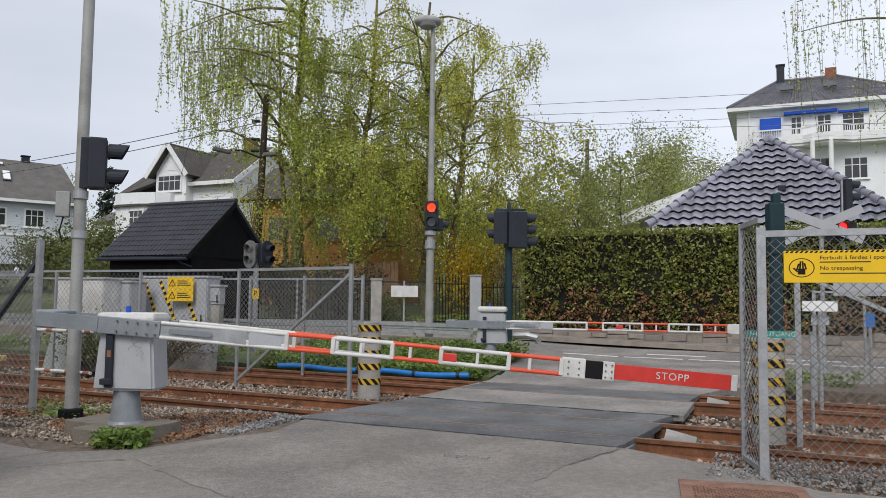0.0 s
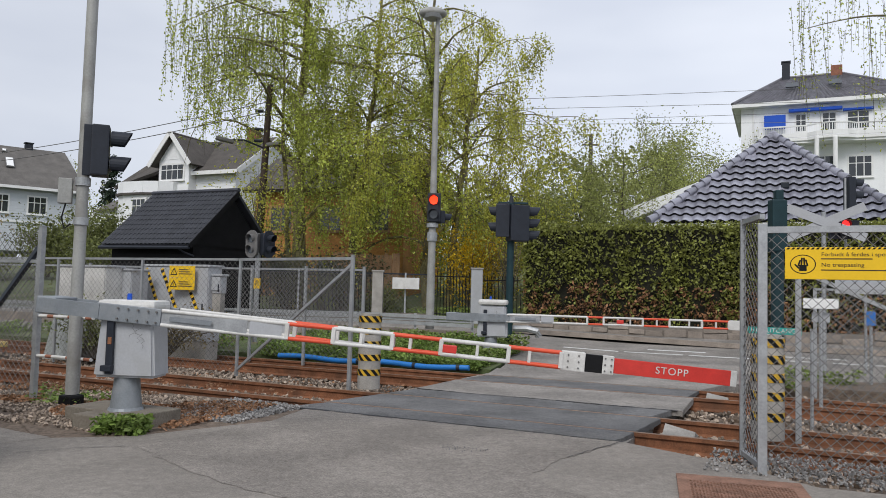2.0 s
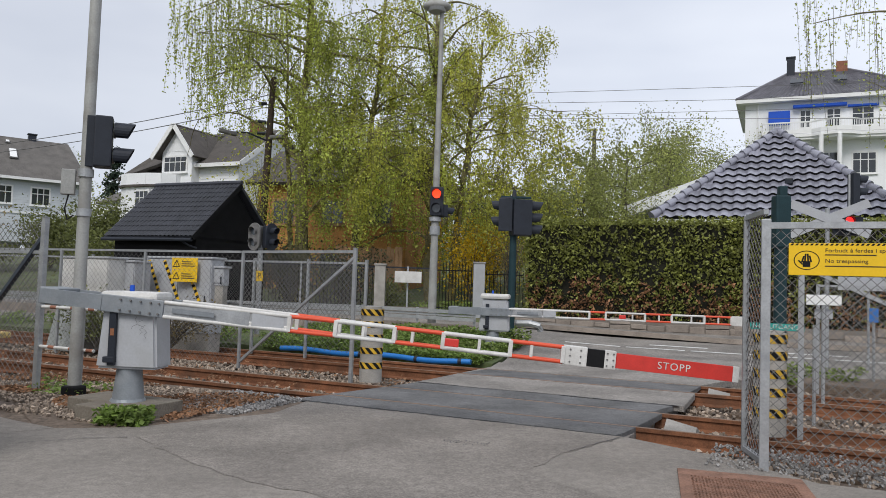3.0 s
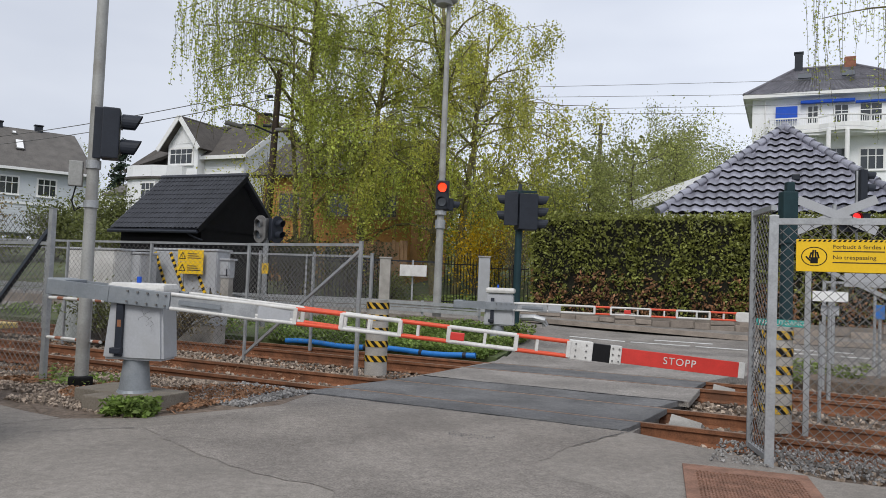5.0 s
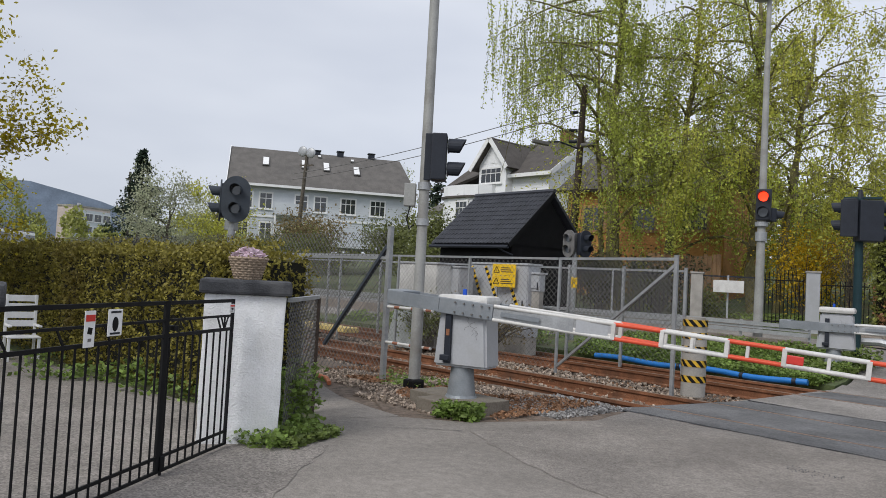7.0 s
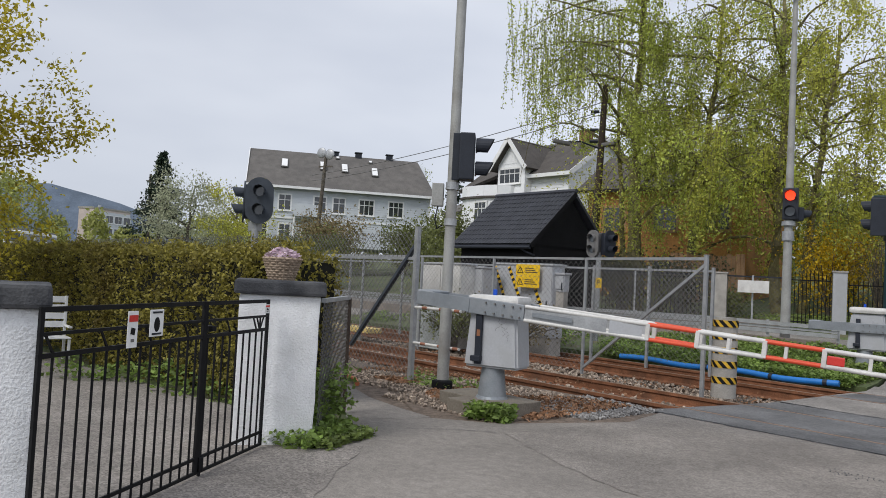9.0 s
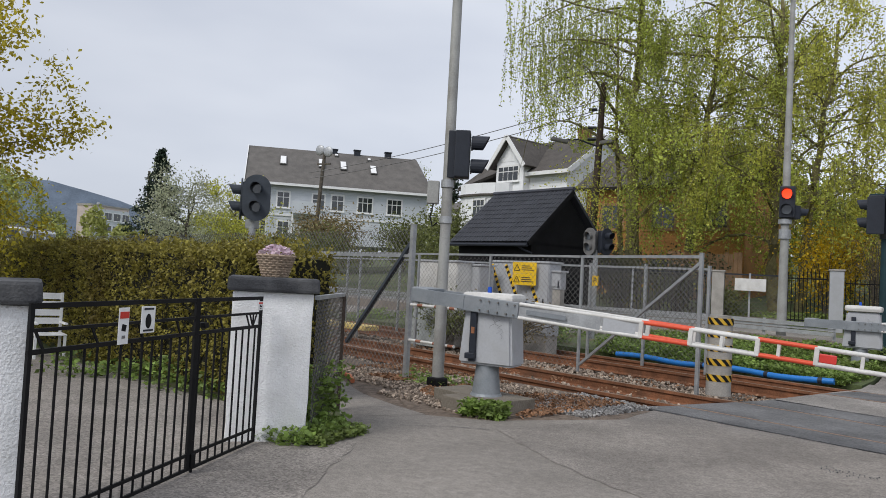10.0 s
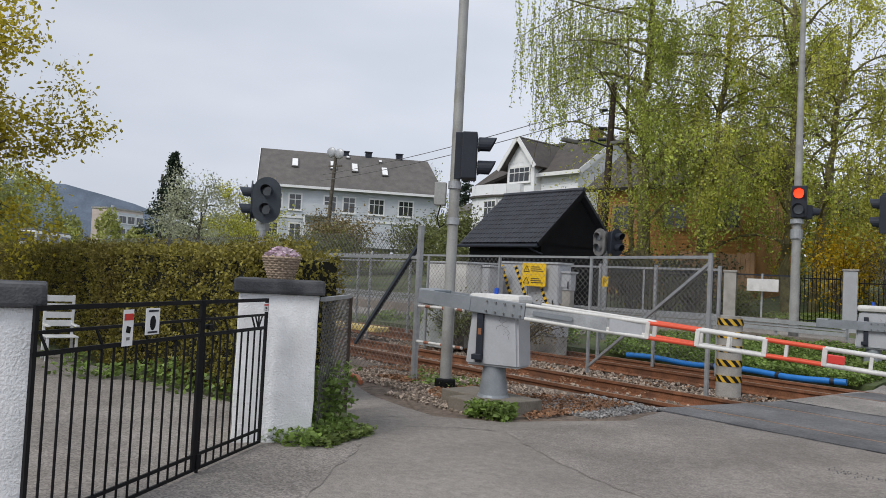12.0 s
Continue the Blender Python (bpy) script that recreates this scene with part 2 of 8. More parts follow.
M = {
    "soil": mat("soil_grass", (0.10, 0.13, 0.05), 0.95, var=0.5, scale=0.5, fine=14, bump=0.4, stain=(0.14, 0.11, 0.07), stain_amt=0.7),
    "asphalt": aggregate("worn_asphalt", (0.228, 0.206, 0.184), 85, 0.27, 0.78, 0.9, 0.3),
    "asphalt_old": aggregate("pale_asphalt", (0.265, 0.245, 0.225), 80, 0.3, 0.72, 0.8, 0.3),
    "asphalt_new": aggregate("dark_asphalt", (0.15, 0.149, 0.15), 80, 0.28, 0.7, 1.1, 0.25, 0.85),
    "asphalt_path": aggregate("path_asphalt", (0.24, 0.218, 0.194), 110, 0.2, 0.82, 0.6, 0.2),
    "asphalt_drive": aggregate("driveway_asphalt", (0.25, 0.226, 0.203), 64, 0.36, 0.78, 1.0, 0.4),
    "ballast_bed": mat("ballast_bed", (0.17, 0.13, 0.10), 0.95, var=0.5, scale=9, fine=40, bump=0.8),
    "ballast": mat("ballast_stone", (0.33, 0.265, 0.21), 0.9, var=0.35, scale=7, fine=50, bump=0.2, isl=0.6),
    "gravel": mat("gravel_stone", (0.26, 0.25, 0.24), 0.9, var=0.3, scale=12, fine=80, bump=0.2, isl=0.4),
    "rust": mat("rusty_rail", (0.225, 0.095, 0.047), 0.85, 0.05, var=0.45, scale=5, fine=60, bump=0.2, stain=(0.095, 0.05, 0.031), stain_amt=0.65, stain_scale=2),
    "railhead": mat("worn_rail_head", (0.29, 0.19, 0.135), 0.5, 0.3, var=0.3, scale=4, fine=60, bump=0.05),
    "sleeper": mat("sleeper_wood", (0.12, 0.085, 0.06), 0.9, var=0.4, scale=4, fine=40, bump=0.3, obj=0.2),
    "concrete": mat("concrete", (0.36, 0.34, 0.31), 0.9, var=0.25, scale=3, fine=60, bump=0.25, stain=(0.22, 0.21, 0.19), stain_amt=0.6, stain_scale=2),
    "galv": mat("galvanised_steel", (0.40, 0.41, 0.42), 0.5, 0.55, var=0.2, scale=8, fine=50, bump=0.06, stain=(0.3, 0.31, 0.32), stain_amt=0.5, stain_scale=5),
    "galv_d": mat("dull_galvanised_wire", (0.17, 0.165, 0.16), 0.65, 0.2, var=0.2, scale=8, fine=50, bump=0.0),
    "polegrey": mat("grey_painted_pole", (0.33, 0.33, 0.315), 0.6, 0.1, var=0.18, scale=2, fine=40, bump=0.08, stain=(0.2, 0.185, 0.165), stain_amt=0.5, stain_scale=3),
    "cabgrey": mat("light_grey_paint", (0.41, 0.42, 0.44), 0.45, 0.0, var=0.1, scale=3, fine=40, bump=0.03, stain=(0.31, 0.31, 0.31), stain_amt=0.45, stain_scale=3),
    "alu": mat("aluminium", (0.55, 0.56, 0.58), 0.45, 0.4, var=0.12, scale=6, fine=60, bump=0.04),
    "white": mat("white_paint", (0.78, 0.78, 0.77), 0.6, var=0.08, scale=2, fine=40, bump=0.04),
    "boomwhite": mat("dirty_white_paint", (0.62, 0.61, 0.585), 0.5, var=0.14, scale=5, fine=50, bump=0.04, stain=(0.42, 0.40, 0.37), stain_amt=0.5, stain_scale=4),
    "red": mat("red_reflective_paint", (0.68, 0.085, 0.035), 0.45, var=0.12, scale=6, fine=60, bump=0.03),
    "signred": mat("red_sign_film", (0.60, 0.045, 0.035), 0.4, var=0.12, scale=6, fine=60, bump=0.02),
    "yellow": mat("yellow_sign", (0.80, 0.50, 0.01), 0.5, var=0.06, scale=5, fine=50, bump=0.0),
    "black": mat("black_paint", (0.008, 0.008, 0.009), 0.6, spec=0.2, var=0.25, scale=6, fine=60, bump=0.05),
    "sigblack": mat("signal_dark_casing", (0.022, 0.026, 0.036), 0.5, spec=0.3, var=0.2, scale=6, fine=60, bump=0.03),
    "siggreen": mat("dark_green_steel", (0.014, 0.038, 0.045), 0.55, spec=0.25, var=0.2, scale=6, fine=60, bump=0.03),
    "plaster": mat("white_rough_plaster", (0.76, 0.765, 0.77), 0.9, var=0.1, scale=5, fine=60, bump=0.45, stain=(0.55, 0.55, 0.53), stain_amt=0.35, stain_scale=2),
    "slate": mat("dark_slate_cap", (0.045, 0.047, 0.053), 0.7, var=0.35, scale=6, fine=60, bump=0.3, stain=(0.12, 0.12, 0.12), stain_amt=0.5, stain_scale=3),
    "hedge": mat("hedge_leaf", (0.27, 0.235, 0.045), 0.65, var=0.6, scale=7, fine=16, bump=0, leaf=0.3, isl=0.4, stain=(0.13, 0.085, 0.03), stain_amt=0.5, stain_scale=1.1),
    "hedge_far": mat("laurel_hedge_leaf", (0.24, 0.26, 0.06), 0.5, var=0.6, scale=3.5, fine=8, bump=0, leaf=0.3, isl=0.45),
    "hedge_brown": mat("withered_hedge_leaf", (0.33, 0.17, 0.085), 0.7, var=0.45, scale=3.5, fine=12, bump=0, leaf=0.25, isl=0.45),
    # near-black, the deep shade behind the hedge leaves put into the colour
    "hedge_in": mat("hedge_shade_core", (0.012, 0.012, 0.006), 0.95, var=0.5, scale=3, fine=20, bump=0.3),
    "birch": mat("birch_leaf", (0.45, 0.50, 0.10), 0.6, var=0.35, scale=0.6, fine=6, bump=0, leaf=0.5, isl=0.45),
    "birch2": mat("birch_leaf_bright", (0.50, 0.50, 0.09), 0.6, var=0.35, scale=0.6, fine=6, bump=0, leaf=0.5, isl=0.45),
    "maple": mat("maple_spring_leaf", (0.55, 0.46, 0.045), 0.6, var=0.4, scale=1.2, fine=8, bump=0, leaf=0.45, isl=0.4),
    # bush leaf in a darker copy, garden shade put into the colour
    "shadebush": mat("shaded_garden_leaf", (0.055, 0.06, 0.025), 0.6, var=0.45, scale=0.9, fine=8, bump=0, leaf=0.2, isl=0.45),
    "spring": mat("spring_leaf", (0.33, 0.36, 0.11), 0.6, var=0.45, scale=0.6, fine=6, bump=0, leaf=0.45, isl=0.45),
    "blossom": mat("blossom_leaf", (0.42, 0.44, 0.30), 0.6, var=0.3, scale=0.6, fine=6, bump=0, leaf=0.4, isl=0.3),
    "forsythia": mat("yellow_blossom", (0.62, 0.42, 0.02), 0.6, var=0.3, scale=0.8, fine=6, bump=0, leaf=0.35, isl=0.35),
    "conifer": mat("spruce_needle", (0.028, 0.048, 0.028), 0.7, var=0.4, scale=0.8, fine=6, bump=0, leaf=0.15, isl=0.4),
    "bush": mat("bush_leaf", (0.16, 0.18, 0.055), 0.6, var=0.45, scale=0.7, fine=6, bump=0, leaf=0.35, isl=0.4),
    "brownbush": mat("budding_twig_leaf", (0.24, 0.19, 0.09), 0.7, var=0.4, scale=0.8, fine=6, bump=0, leaf=0.3, isl=0.4),
    "weed": mat("verge_leaf", (0.21, 0.30, 0.07), 0.55, var=0.45, scale=3.0, fine=12, bump=0, leaf=0.4, isl=0.5),
    "grass": mat("grass_blade", (0.20, 0.26, 0.07), 0.6, var=0.35, scale=2.0, fine=12, bump=0, leaf=0.35, isl=0.4),
    "bark": mat("grey_bark", (0.115, 0.10, 0.08), 0.95, var=0.5, scale=7, fine=30, bump=0.6),
    "birchbark": mat("birch_bark", (0.21, 0.185, 0.085), 0.9, var=0.55, scale=4, fine=25, bump=0.5, stain=(0.06, 0.05, 0.035), stain_amt=0.6, stain_scale=3),
    "tarwood": mat("tarred_wood", (0.06, 0.042, 0.032), 0.85, var=0.4, scale=5, fine=40, bump=0.3),
    "blackwood": mat("black_cladding", (0.007, 0.007, 0.008), 0.85, spec=0.2, var=0.3, scale=3, fine=30, bump=0.2),
    "blacktile": mat("dark_roof_tile", (0.036, 0.038, 0.047), 0.45, spec=0.4, var=0.35, scale=2, fine=30, bump=0.15, obj=0.2),
    # dark glaze, base raised blue-grey to carry the sky's sheen
    "glazed": mat("glazed_dark_tile", (0.25, 0.25, 0.30), 0.18, var=0.2, scale=2, fine=30, bump=0.02, obj=0.28, spec=0.9),
    "roofgrey": mat("weathered_grey_tile", (0.135, 0.125, 0.115), 0.85, var=0.25, scale=1.5, fine=14, bump=0.3, stain=(0.09, 0.085, 0.08), stain_amt=0.5, stain_scale=0.6),
    "roofbrown": mat("dark_brown_tile", (0.085, 0.075, 0.066), 0.8, var=0.3, scale=1.5, fine=14, bump=0.3),
    "villaroof": mat("villa_roof_tile", (0.12, 0.115, 0.13), 0.35, var=0.3, scale=1.5, fine=14, bump=0.2, isl=0.3),
    "housewhite": mat("white_house_paint", (0.80, 0.81, 0.82), 0.75, var=0.06, scale=0.8, fine=12, bump=0.05),
    "housegrey": mat("pale_grey_cladding", (0.55, 0.58, 0.61), 0.75, var=0.08, scale=0.8, fine=12, bump=0.05),
    "orangewood": mat("ochre_cladding", (0.42, 0.20, 0.06), 0.8, var=0.3, scale=1.2, fine=14, bump=0.1, obj=0.12),
    "pinewood": mat("warm_plank_wood", (0.32, 0.19, 0.10), 0.8, var=0.3, scale=2.5, fine=25, bump=0.15, obj=0.2),
    "glass": glass("window_glass"),
    "lens": glass("signal_lens", (0.06, 0.07, 0.08), 0.1),
    "bluepipe": mat("blue_plastic_pipe", (0.02, 0.17, 0.5), 0.4, var=0.12, scale=4, fine=40, bump=0.05),
    "bluecloth": mat("blue_awning_cloth", (0.01, 0.07, 0.42), 0.8, var=0.1, scale=3, fine=30, bump=0.05),
    "brick": mat("red_brick", (0.28, 0.12, 0.075), 0.9, var=0.3, scale=6, fine=30, bump=0.3),
    "wicker": mat("bleached_wicker", (0.34, 0.26, 0.19), 0.8, var=0.35, scale=14, fine=60, bump=0.3, obj=0.15),
    "petal": mat("pink_white_petals", (0.78, 0.62, 0.70), 0.6, var=0.2, scale=20, fine=60, bump=0, leaf=0.3, isl=0.3),
    "rustplate": mat("rusty_iron_cover", (0.27, 0.15, 0.105), 0.85, 0.15, var=0.35, scale=6, fine=60, bump=0.3),
    "duct": mat("yellow_duct_plastic", (0.72, 0.55, 0.20), 0.6, var=0.15, scale=4, fine=40, bump=0.05),
    "stone": mat("boundary_stone", (0.27, 0.23, 0.195), 0.9, var=0.3, scale=2.5, fine=30, bump=0.4, obj=0.2),
    "mortar": mat("stone_mortar", (0.20, 0.175, 0.15), 0.95, var=0.3, scale=3, fine=40, bump=0.3),
    "roadpaint": mat("road_marking", (0.66, 0.66, 0.64), 0.8, var=0.15, scale=3, fine=60, bump=0.05, stain=(0.3, 0.3, 0.29), stain_amt=0.5, stain_scale=4),
    "deadleaf": mat("dead_leaf", (0.31, 0.17, 0.095), 0.85, var=0.4, scale=6, fine=40, bump=0, leaf=0.2, isl=0.45),
    # woods tinted blue: the haze of distance is put into the colour
    "mountain": mat("hazy_wooded_ridge", (0.115, 0.145, 0.185), 1.0, var=0.25, scale=0.02, fine=0.2, bump=0),
    "pinkwall": mat("pinkish_render", (0.55, 0.47, 0.43), 0.85, var=0.15, scale=0.6, fine=8, bump=0.05),
    "darkglass": mat("dark_tram_glass", (0.05, 0.06, 0.07), 0.12, var=0.1, scale=1, fine=5, bump=0),
    # spring leaf lightened so that its colour carries the distance haze
    "hazewood": mat("hazy_wood_leaf", (0.40, 0.42, 0.13), 0.8, var=0.35, scale=0.15, fine=2, bump=0, leaf=0.4, isl=0.35),
    "farwood": mat("distant_wood_leaf", (0.28, 0.30, 0.10), 0.8, var=0.4, scale=0.2, fine=2, bump=0, leaf=0.3, isl=0.4),
    "teal": mat("teal_sign", (0.03, 0.33, 0.29), 0.5, var=0.1, scale=6, fine=60, bump=0),
    "bluesign": mat("blue_sign", (0.03, 0.16, 0.5), 0.5, var=0.1, scale=6, fine=60, bump=0),
    "redlit": glow("lit_red_lens", (1.0, 0.045, 0.012), 2.0),
    "redlit_far": glow("lit_red_lens_far", (1.0, 0.03, 0.03), 1.5),
    "steelblue": mat("grey_blue_steel_paint", (0.23, 0.25, 0.27), 0.5, 0.2, var=0.15, scale=5, fine=50, bump=0.05, stain=(0.32, 0.33, 0.34), stain_amt=0.4, stain_scale=4),
    "siggrey": mat("slate_grey_casing", (0.05, 0.06, 0.075), 0.55, var=0.2, scale=6, fine=60, bump=0.03, spec=0.3),
    "dirtyconc": mat("dirty_concrete", (0.21, 0.185, 0.15), 0.95, var=0.35, scale=4, fine=50, bump=0.4, stain=(0.12, 0.10, 0.08), stain_amt=0.6, stain_scale=4),
    "tape": mat("dirty_yellow_tape", (0.60, 0.37, 0.03), 0.6, var=0.2, scale=6, fine=40, bump=0.03, stain=(0.36, 0.25, 0.08), stain_amt=0.6, stain_scale=5),
    "boomgrey": mat("weathered_grey_board", (0.33, 0.35, 0.34), 0.8, var=0.2, scale=3, fine=40, bump=0.1),
    "hose": mat("faded_orange_plastic", (0.50, 0.16, 0.07), 0.6, var=0.2, scale=5, fine=40, bump=0.05),
}

# ---------- mesh helpers ----------
UX, UY = 0.9118, -0.4104      # along the tracks, towards the crossing's right
NX, NY = 0.4104, 0.9118       # across the tracks, away


def us(u, s):
    return (u * UX + s * NX, u * UY + s * NY)


def to_us(x, y):
    return (x * UX + y * UY, x * NX + y * NY)


def smooth(a, b, v):
    v = min(1, max(0, (v - a) / (b - a)))
    return v * v * (3 - 2 * v)


def gz(x, y):
    """Height of the ground."""
    u, s = to_us(x, y)
    z = -0.03 * smooth(9.3, 10.0, s)
    z += 0.16 * smooth(16.0, 19.5, s) + 0.2 * smooth(19.5, 26, s)
    z += 0.22 * smooth(17.0, 20.0, s) * smooth(-4.0, -11.0, u)
    z += 0.45 * smooth(27.0, 30.0, s)
    z += 0.115 * max(0, min(s, 95) - 31) * (0.6 + 0.4 * smooth(-20, 25, x))
    z += 0.034 * max(0, -u - 34) * (1 - smooth(18, 40, s))
    return z


def finish(name, bm, material, smooth_shade=False):
    bmesh.ops.recalc_face_normals(bm, faces=bm.faces[:]) if len(bm.faces) < 60000 else None
    me = bpy.data.meshes.new(name)
    bm.to_mesh(me)
    bm.free()
    me.materials.append(M[material])
    if smooth_shade:
        me.polygons.foreach_set("use_smooth", [True] * len(me.polygons))
        me.set_sharp_from_angle(angle=radians(45))
    return me


def part(name, bm, material, parent, label="", smooth_shade=False):
    ob = new(name, finish(name, bm, material, smooth_shade))
    ob.parent = parent
    return tagged(ob, label)


def thing(name, at, label, category, group="", turn=0.0, kind=""):
    ob = new(name)
    ob.empty_display_size = 0.1
    ob.matrix_world = pose(*at, 0, 0, turn)
    return tagged(ob, label, category, group, kind)


def solo(name, bm, material, label, category="", group="", kind="", smooth_shade=False):
    ob = new(name, finish(name, bm, material, smooth_shade))
    return tagged(ob, label, category, group, kind)


def box(bm, c, s, turn=None, bevel=0.0):
    """A box of centre c and size s in bm; turn: a 3x3 or 4x4 rotation about its centre."""
    m = Matrix.Translation(c) @ (turn.to_4x4() if turn else Matrix()) @ Matrix.Diagonal((*s, 1))
    r = bmesh.ops.create_cube(bm, size=1, matrix=m)
    if bevel:
        es = list({e for v in r["verts"] for e in v.link_edges})
        bmesh.ops.bevel(bm, geom=es, offset=bevel, segments=2, affect="EDGES", profile=0.6)
    return bm


def rod(bm, a, b, r, r2=None, seg=8):
    a, b = Vector(a), Vector(b)
    d = b - a
    m = Matrix.Translation((a + b) / 2) @ d.to_track_quat("Z", "Y").to_matrix().to_4x4()
    bmesh.ops.create_cone(bm, cap_ends=True, segments=seg, radius1=r, radius2=r if r2 is None else r2, depth=d.length, matrix=m)
    return bm


def bar(bm, a, b, w, h):
    """A square bar from a to b: w sideways, h upright."""
    a, b = Vector(a), Vector(b)
    d = b - a
    x = d.normalized()
    side = x.cross(Vector((0, 0, 1)))
    side = side.normalized() if side.length > 1e-4 else Vector((1, 0, 0))
    up = side.cross(x)
    q = []
    for p in (a, b):
        for i, j in ((-1, -1), (1, -1), (1, 1), (-1, 1)):
            q.append(bm.verts.new(p + side * (i * w / 2) + up * (j * h / 2)))
    for f in ((0, 1, 2, 3), (7, 6, 5, 4), (0, 4, 5, 1), (1, 5, 6, 2), (2, 6, 7, 3), (3, 7, 4, 0)):
        bm.faces.new([q[i] for i in f])
    return bm


def tube(bm, pts, r, seg=6):
    """A round tube along points."""
    pts = [Vector(p) for p in pts]
    rings = []
    for i, p in enumerate(pts):
        d = (pts[min(i + 1, len(pts) - 1)] - pts[max(i - 1, 0)]).normalized()
        s = d.cross(Vector((0, 0, 1)))
        s = s.normalized() if s.length > 1e-3 else Vector((1, 0, 0))
        t = s.cross(d)
        rr = r[i] if isinstance(r, (list, tuple)) else r
        rings.append([bm.verts.new(p + (s * math.cos(k * 2 * math.pi / seg) + t * math.sin(k * 2 * math.pi / seg)) * rr) for k in range(seg)])
    for a, b in zip(rings, rings[1:]):
        for k in range(seg):
            bm.faces.new((a[k], a[(k + 1) % seg], b[(k + 1) % seg], b[k]))
    bm.faces.new(rings[0][::-1])
    bm.faces.new(rings[-1])
    return bm


def prism(bm, outline, a, b):
    """An outline of 2D points extruded: a and b turn a 2D point into the two end positions."""
    va = [bm.verts.new(a(*p)) for p in outline]
    vb = [bm.verts.new(b(*p)) for p in outline]
    n = len(outline)
    for i in range(n):
        bm.faces.new((va[i], va[(i + 1) % n], vb[(i + 1) % n], vb[i]))
    bm.faces.new(va[::-1])
    bm.faces.new(vb)
    return bm


def BM():
    return bmesh.new()


def sheet(name, poly, off, material, label, step=1.0, kind="structure", thick=0.0, category=""):
    """A patch of ground over an outline in the plan, following the ground's height."""
    bm = BM()
    bm.faces.new([bm.verts.new((x, y, 0)) for x, y in poly])
    xs = [p[0] for p in poly]
    ys = [p[1] for p in poly]
    for axis, lo, hi in ((0, min(xs), max(xs)), (1, min(ys), max(ys))):
        v = math.floor(lo / step) * step + step
        while v < hi:
            co, no = [0, 0, 0], [0, 0, 0]
            co[axis], no[axis] = v, 1
            bmesh.ops.bisect_plane(bm, geom=bm.verts[:] + bm.edges[:] + bm.faces[:], plane_co=co, plane_no=no)
            v += step
    for v in bm.verts:
        v.co.z = gz(v.co.x, v.co.y) + off
    if thick:
        r = bmesh.ops.extrude_face_region(bm, geom=bm.faces[:])
        for g in r["geom"]:
            if isinstance(g, bmesh.types.BMVert):
                g.co.z -= thick
    bmesh.ops.recalc_face_normals(bm, faces=bm.faces[:])
    ob = new(name, finish(name, bm, material))
    return tagged(ob, label, category or name, kind=kind)


def leaves(name, centres, size, material, label, parent=None, rng=None, droop=0.0, kind="", category="", flat=0.0):
    """Many small two-triangle leaves, folded a little, at given places; one mesh."""
    rng = rng or np.random.default_rng(1)
    n = len(centres)
    c = np.asarray(centres, float)
    a = rng.normal(size=(n, 3))
    a[:, 2] -= droop
    a /= np.linalg.norm(a, axis=1)[:, None]
    b = rng.normal(size=(n, 3))
    if flat:
        b[:, 2] *= 1 - flat
        a[:, 2] *= 1 - flat
    b -= a * (a * b).sum(1)[:, None]
    b /= np.linalg.norm(b, axis=1)[:, None] + 1e-9
    s = (size * rng.uniform(0.6, 1.35, n))[:, None]
    v = np.stack([c - a * s * 0.5, c + b * s * 0.32, c + a * s * 0.6, c - b * s * 0.32], 1).reshape(-1, 3)
    me = bpy.data.meshes.new(name)
    me.vertices.add(4 * n)
    me.vertices.foreach_set("co", v.ravel())
    me.loops.add(4 * n)
    me.loops.foreach_set("vertex_index", np.arange(4 * n))
    me.polygons.add(n)
    me.polygons.foreach_set("loop_start", np.arange(0, 4 * n, 4))
    me.update(calc_edges=True)
    me.materials.append(M[material])
    ob = new(name, me)
    if parent:
        ob.parent = parent
    return tagged(ob, label, category, kind=kind)


# ---------- ground ----------
def build_ground():
    bm = BM()
    xs = [-900, -500, -300, -200] + [v for v in range(-150, 101, 2)] + [140, 200, 300, 500, 900]
    ys = [-300, -100, -50] + [v for v in range(-20, 141, 2)] + [180, 250, 400, 700, 1200]
    grid = [[bm.verts.new((x, y, gz(x, y) - 0.05 - 0.3 * smooth(6.5, 9, to_us(x, y)[1]) * (1 - smooth(24.0, 25.0, to_us(x, y)[1])))) for x in xs] for y in ys]
    for j in range(len(ys) - 1):
        for i in range(len(xs) - 1):
            bm.faces.new((grid[j][i], grid[j][i + 1], grid[j + 1][i + 1], grid[j + 1][i]))
    return solo("ground", bm, "soil", "rough grassy soil rising gently behind the road", "ground", kind="structure")


build_ground()
# near road apron, path, crossing, far road
sheet("road", [(-3.3, 8.95), (-2.0, 10.15), us(-6.25, 9.45), us(-1.9, 9.4), (2.9, 8.45), (3.4, 7.5), (5.0, 6.9), (8, 5.6), (14, 3.2), (14, -14), (-14, -14), (-9.5, -4), (-5.2, 2.6), (-4.95, 6.2), (-5.3, 8.5), (-4.9, 8.7), (-4.1, 8.74)], 0.0, "asphalt_path", "smooth worn asphalt road before the crossing")
APRON = [(-3.05, 8.45), (-2.2, 7.5), (-1.5, 6.92), (-0.9, 6.6), (-0.4, 5.6), (0.1, 3.0), (0.4, -6), (2.6, -6), (2.2, 4), (1.8, 6.0), (1.48, 6.78), (1.08, 7.12), (0.84, 7.6), (1.28, 8.39), (1.89, 9.07), us(-1.95, 9.38), us(-6.2, 9.43), (-2.05, 10.1)]


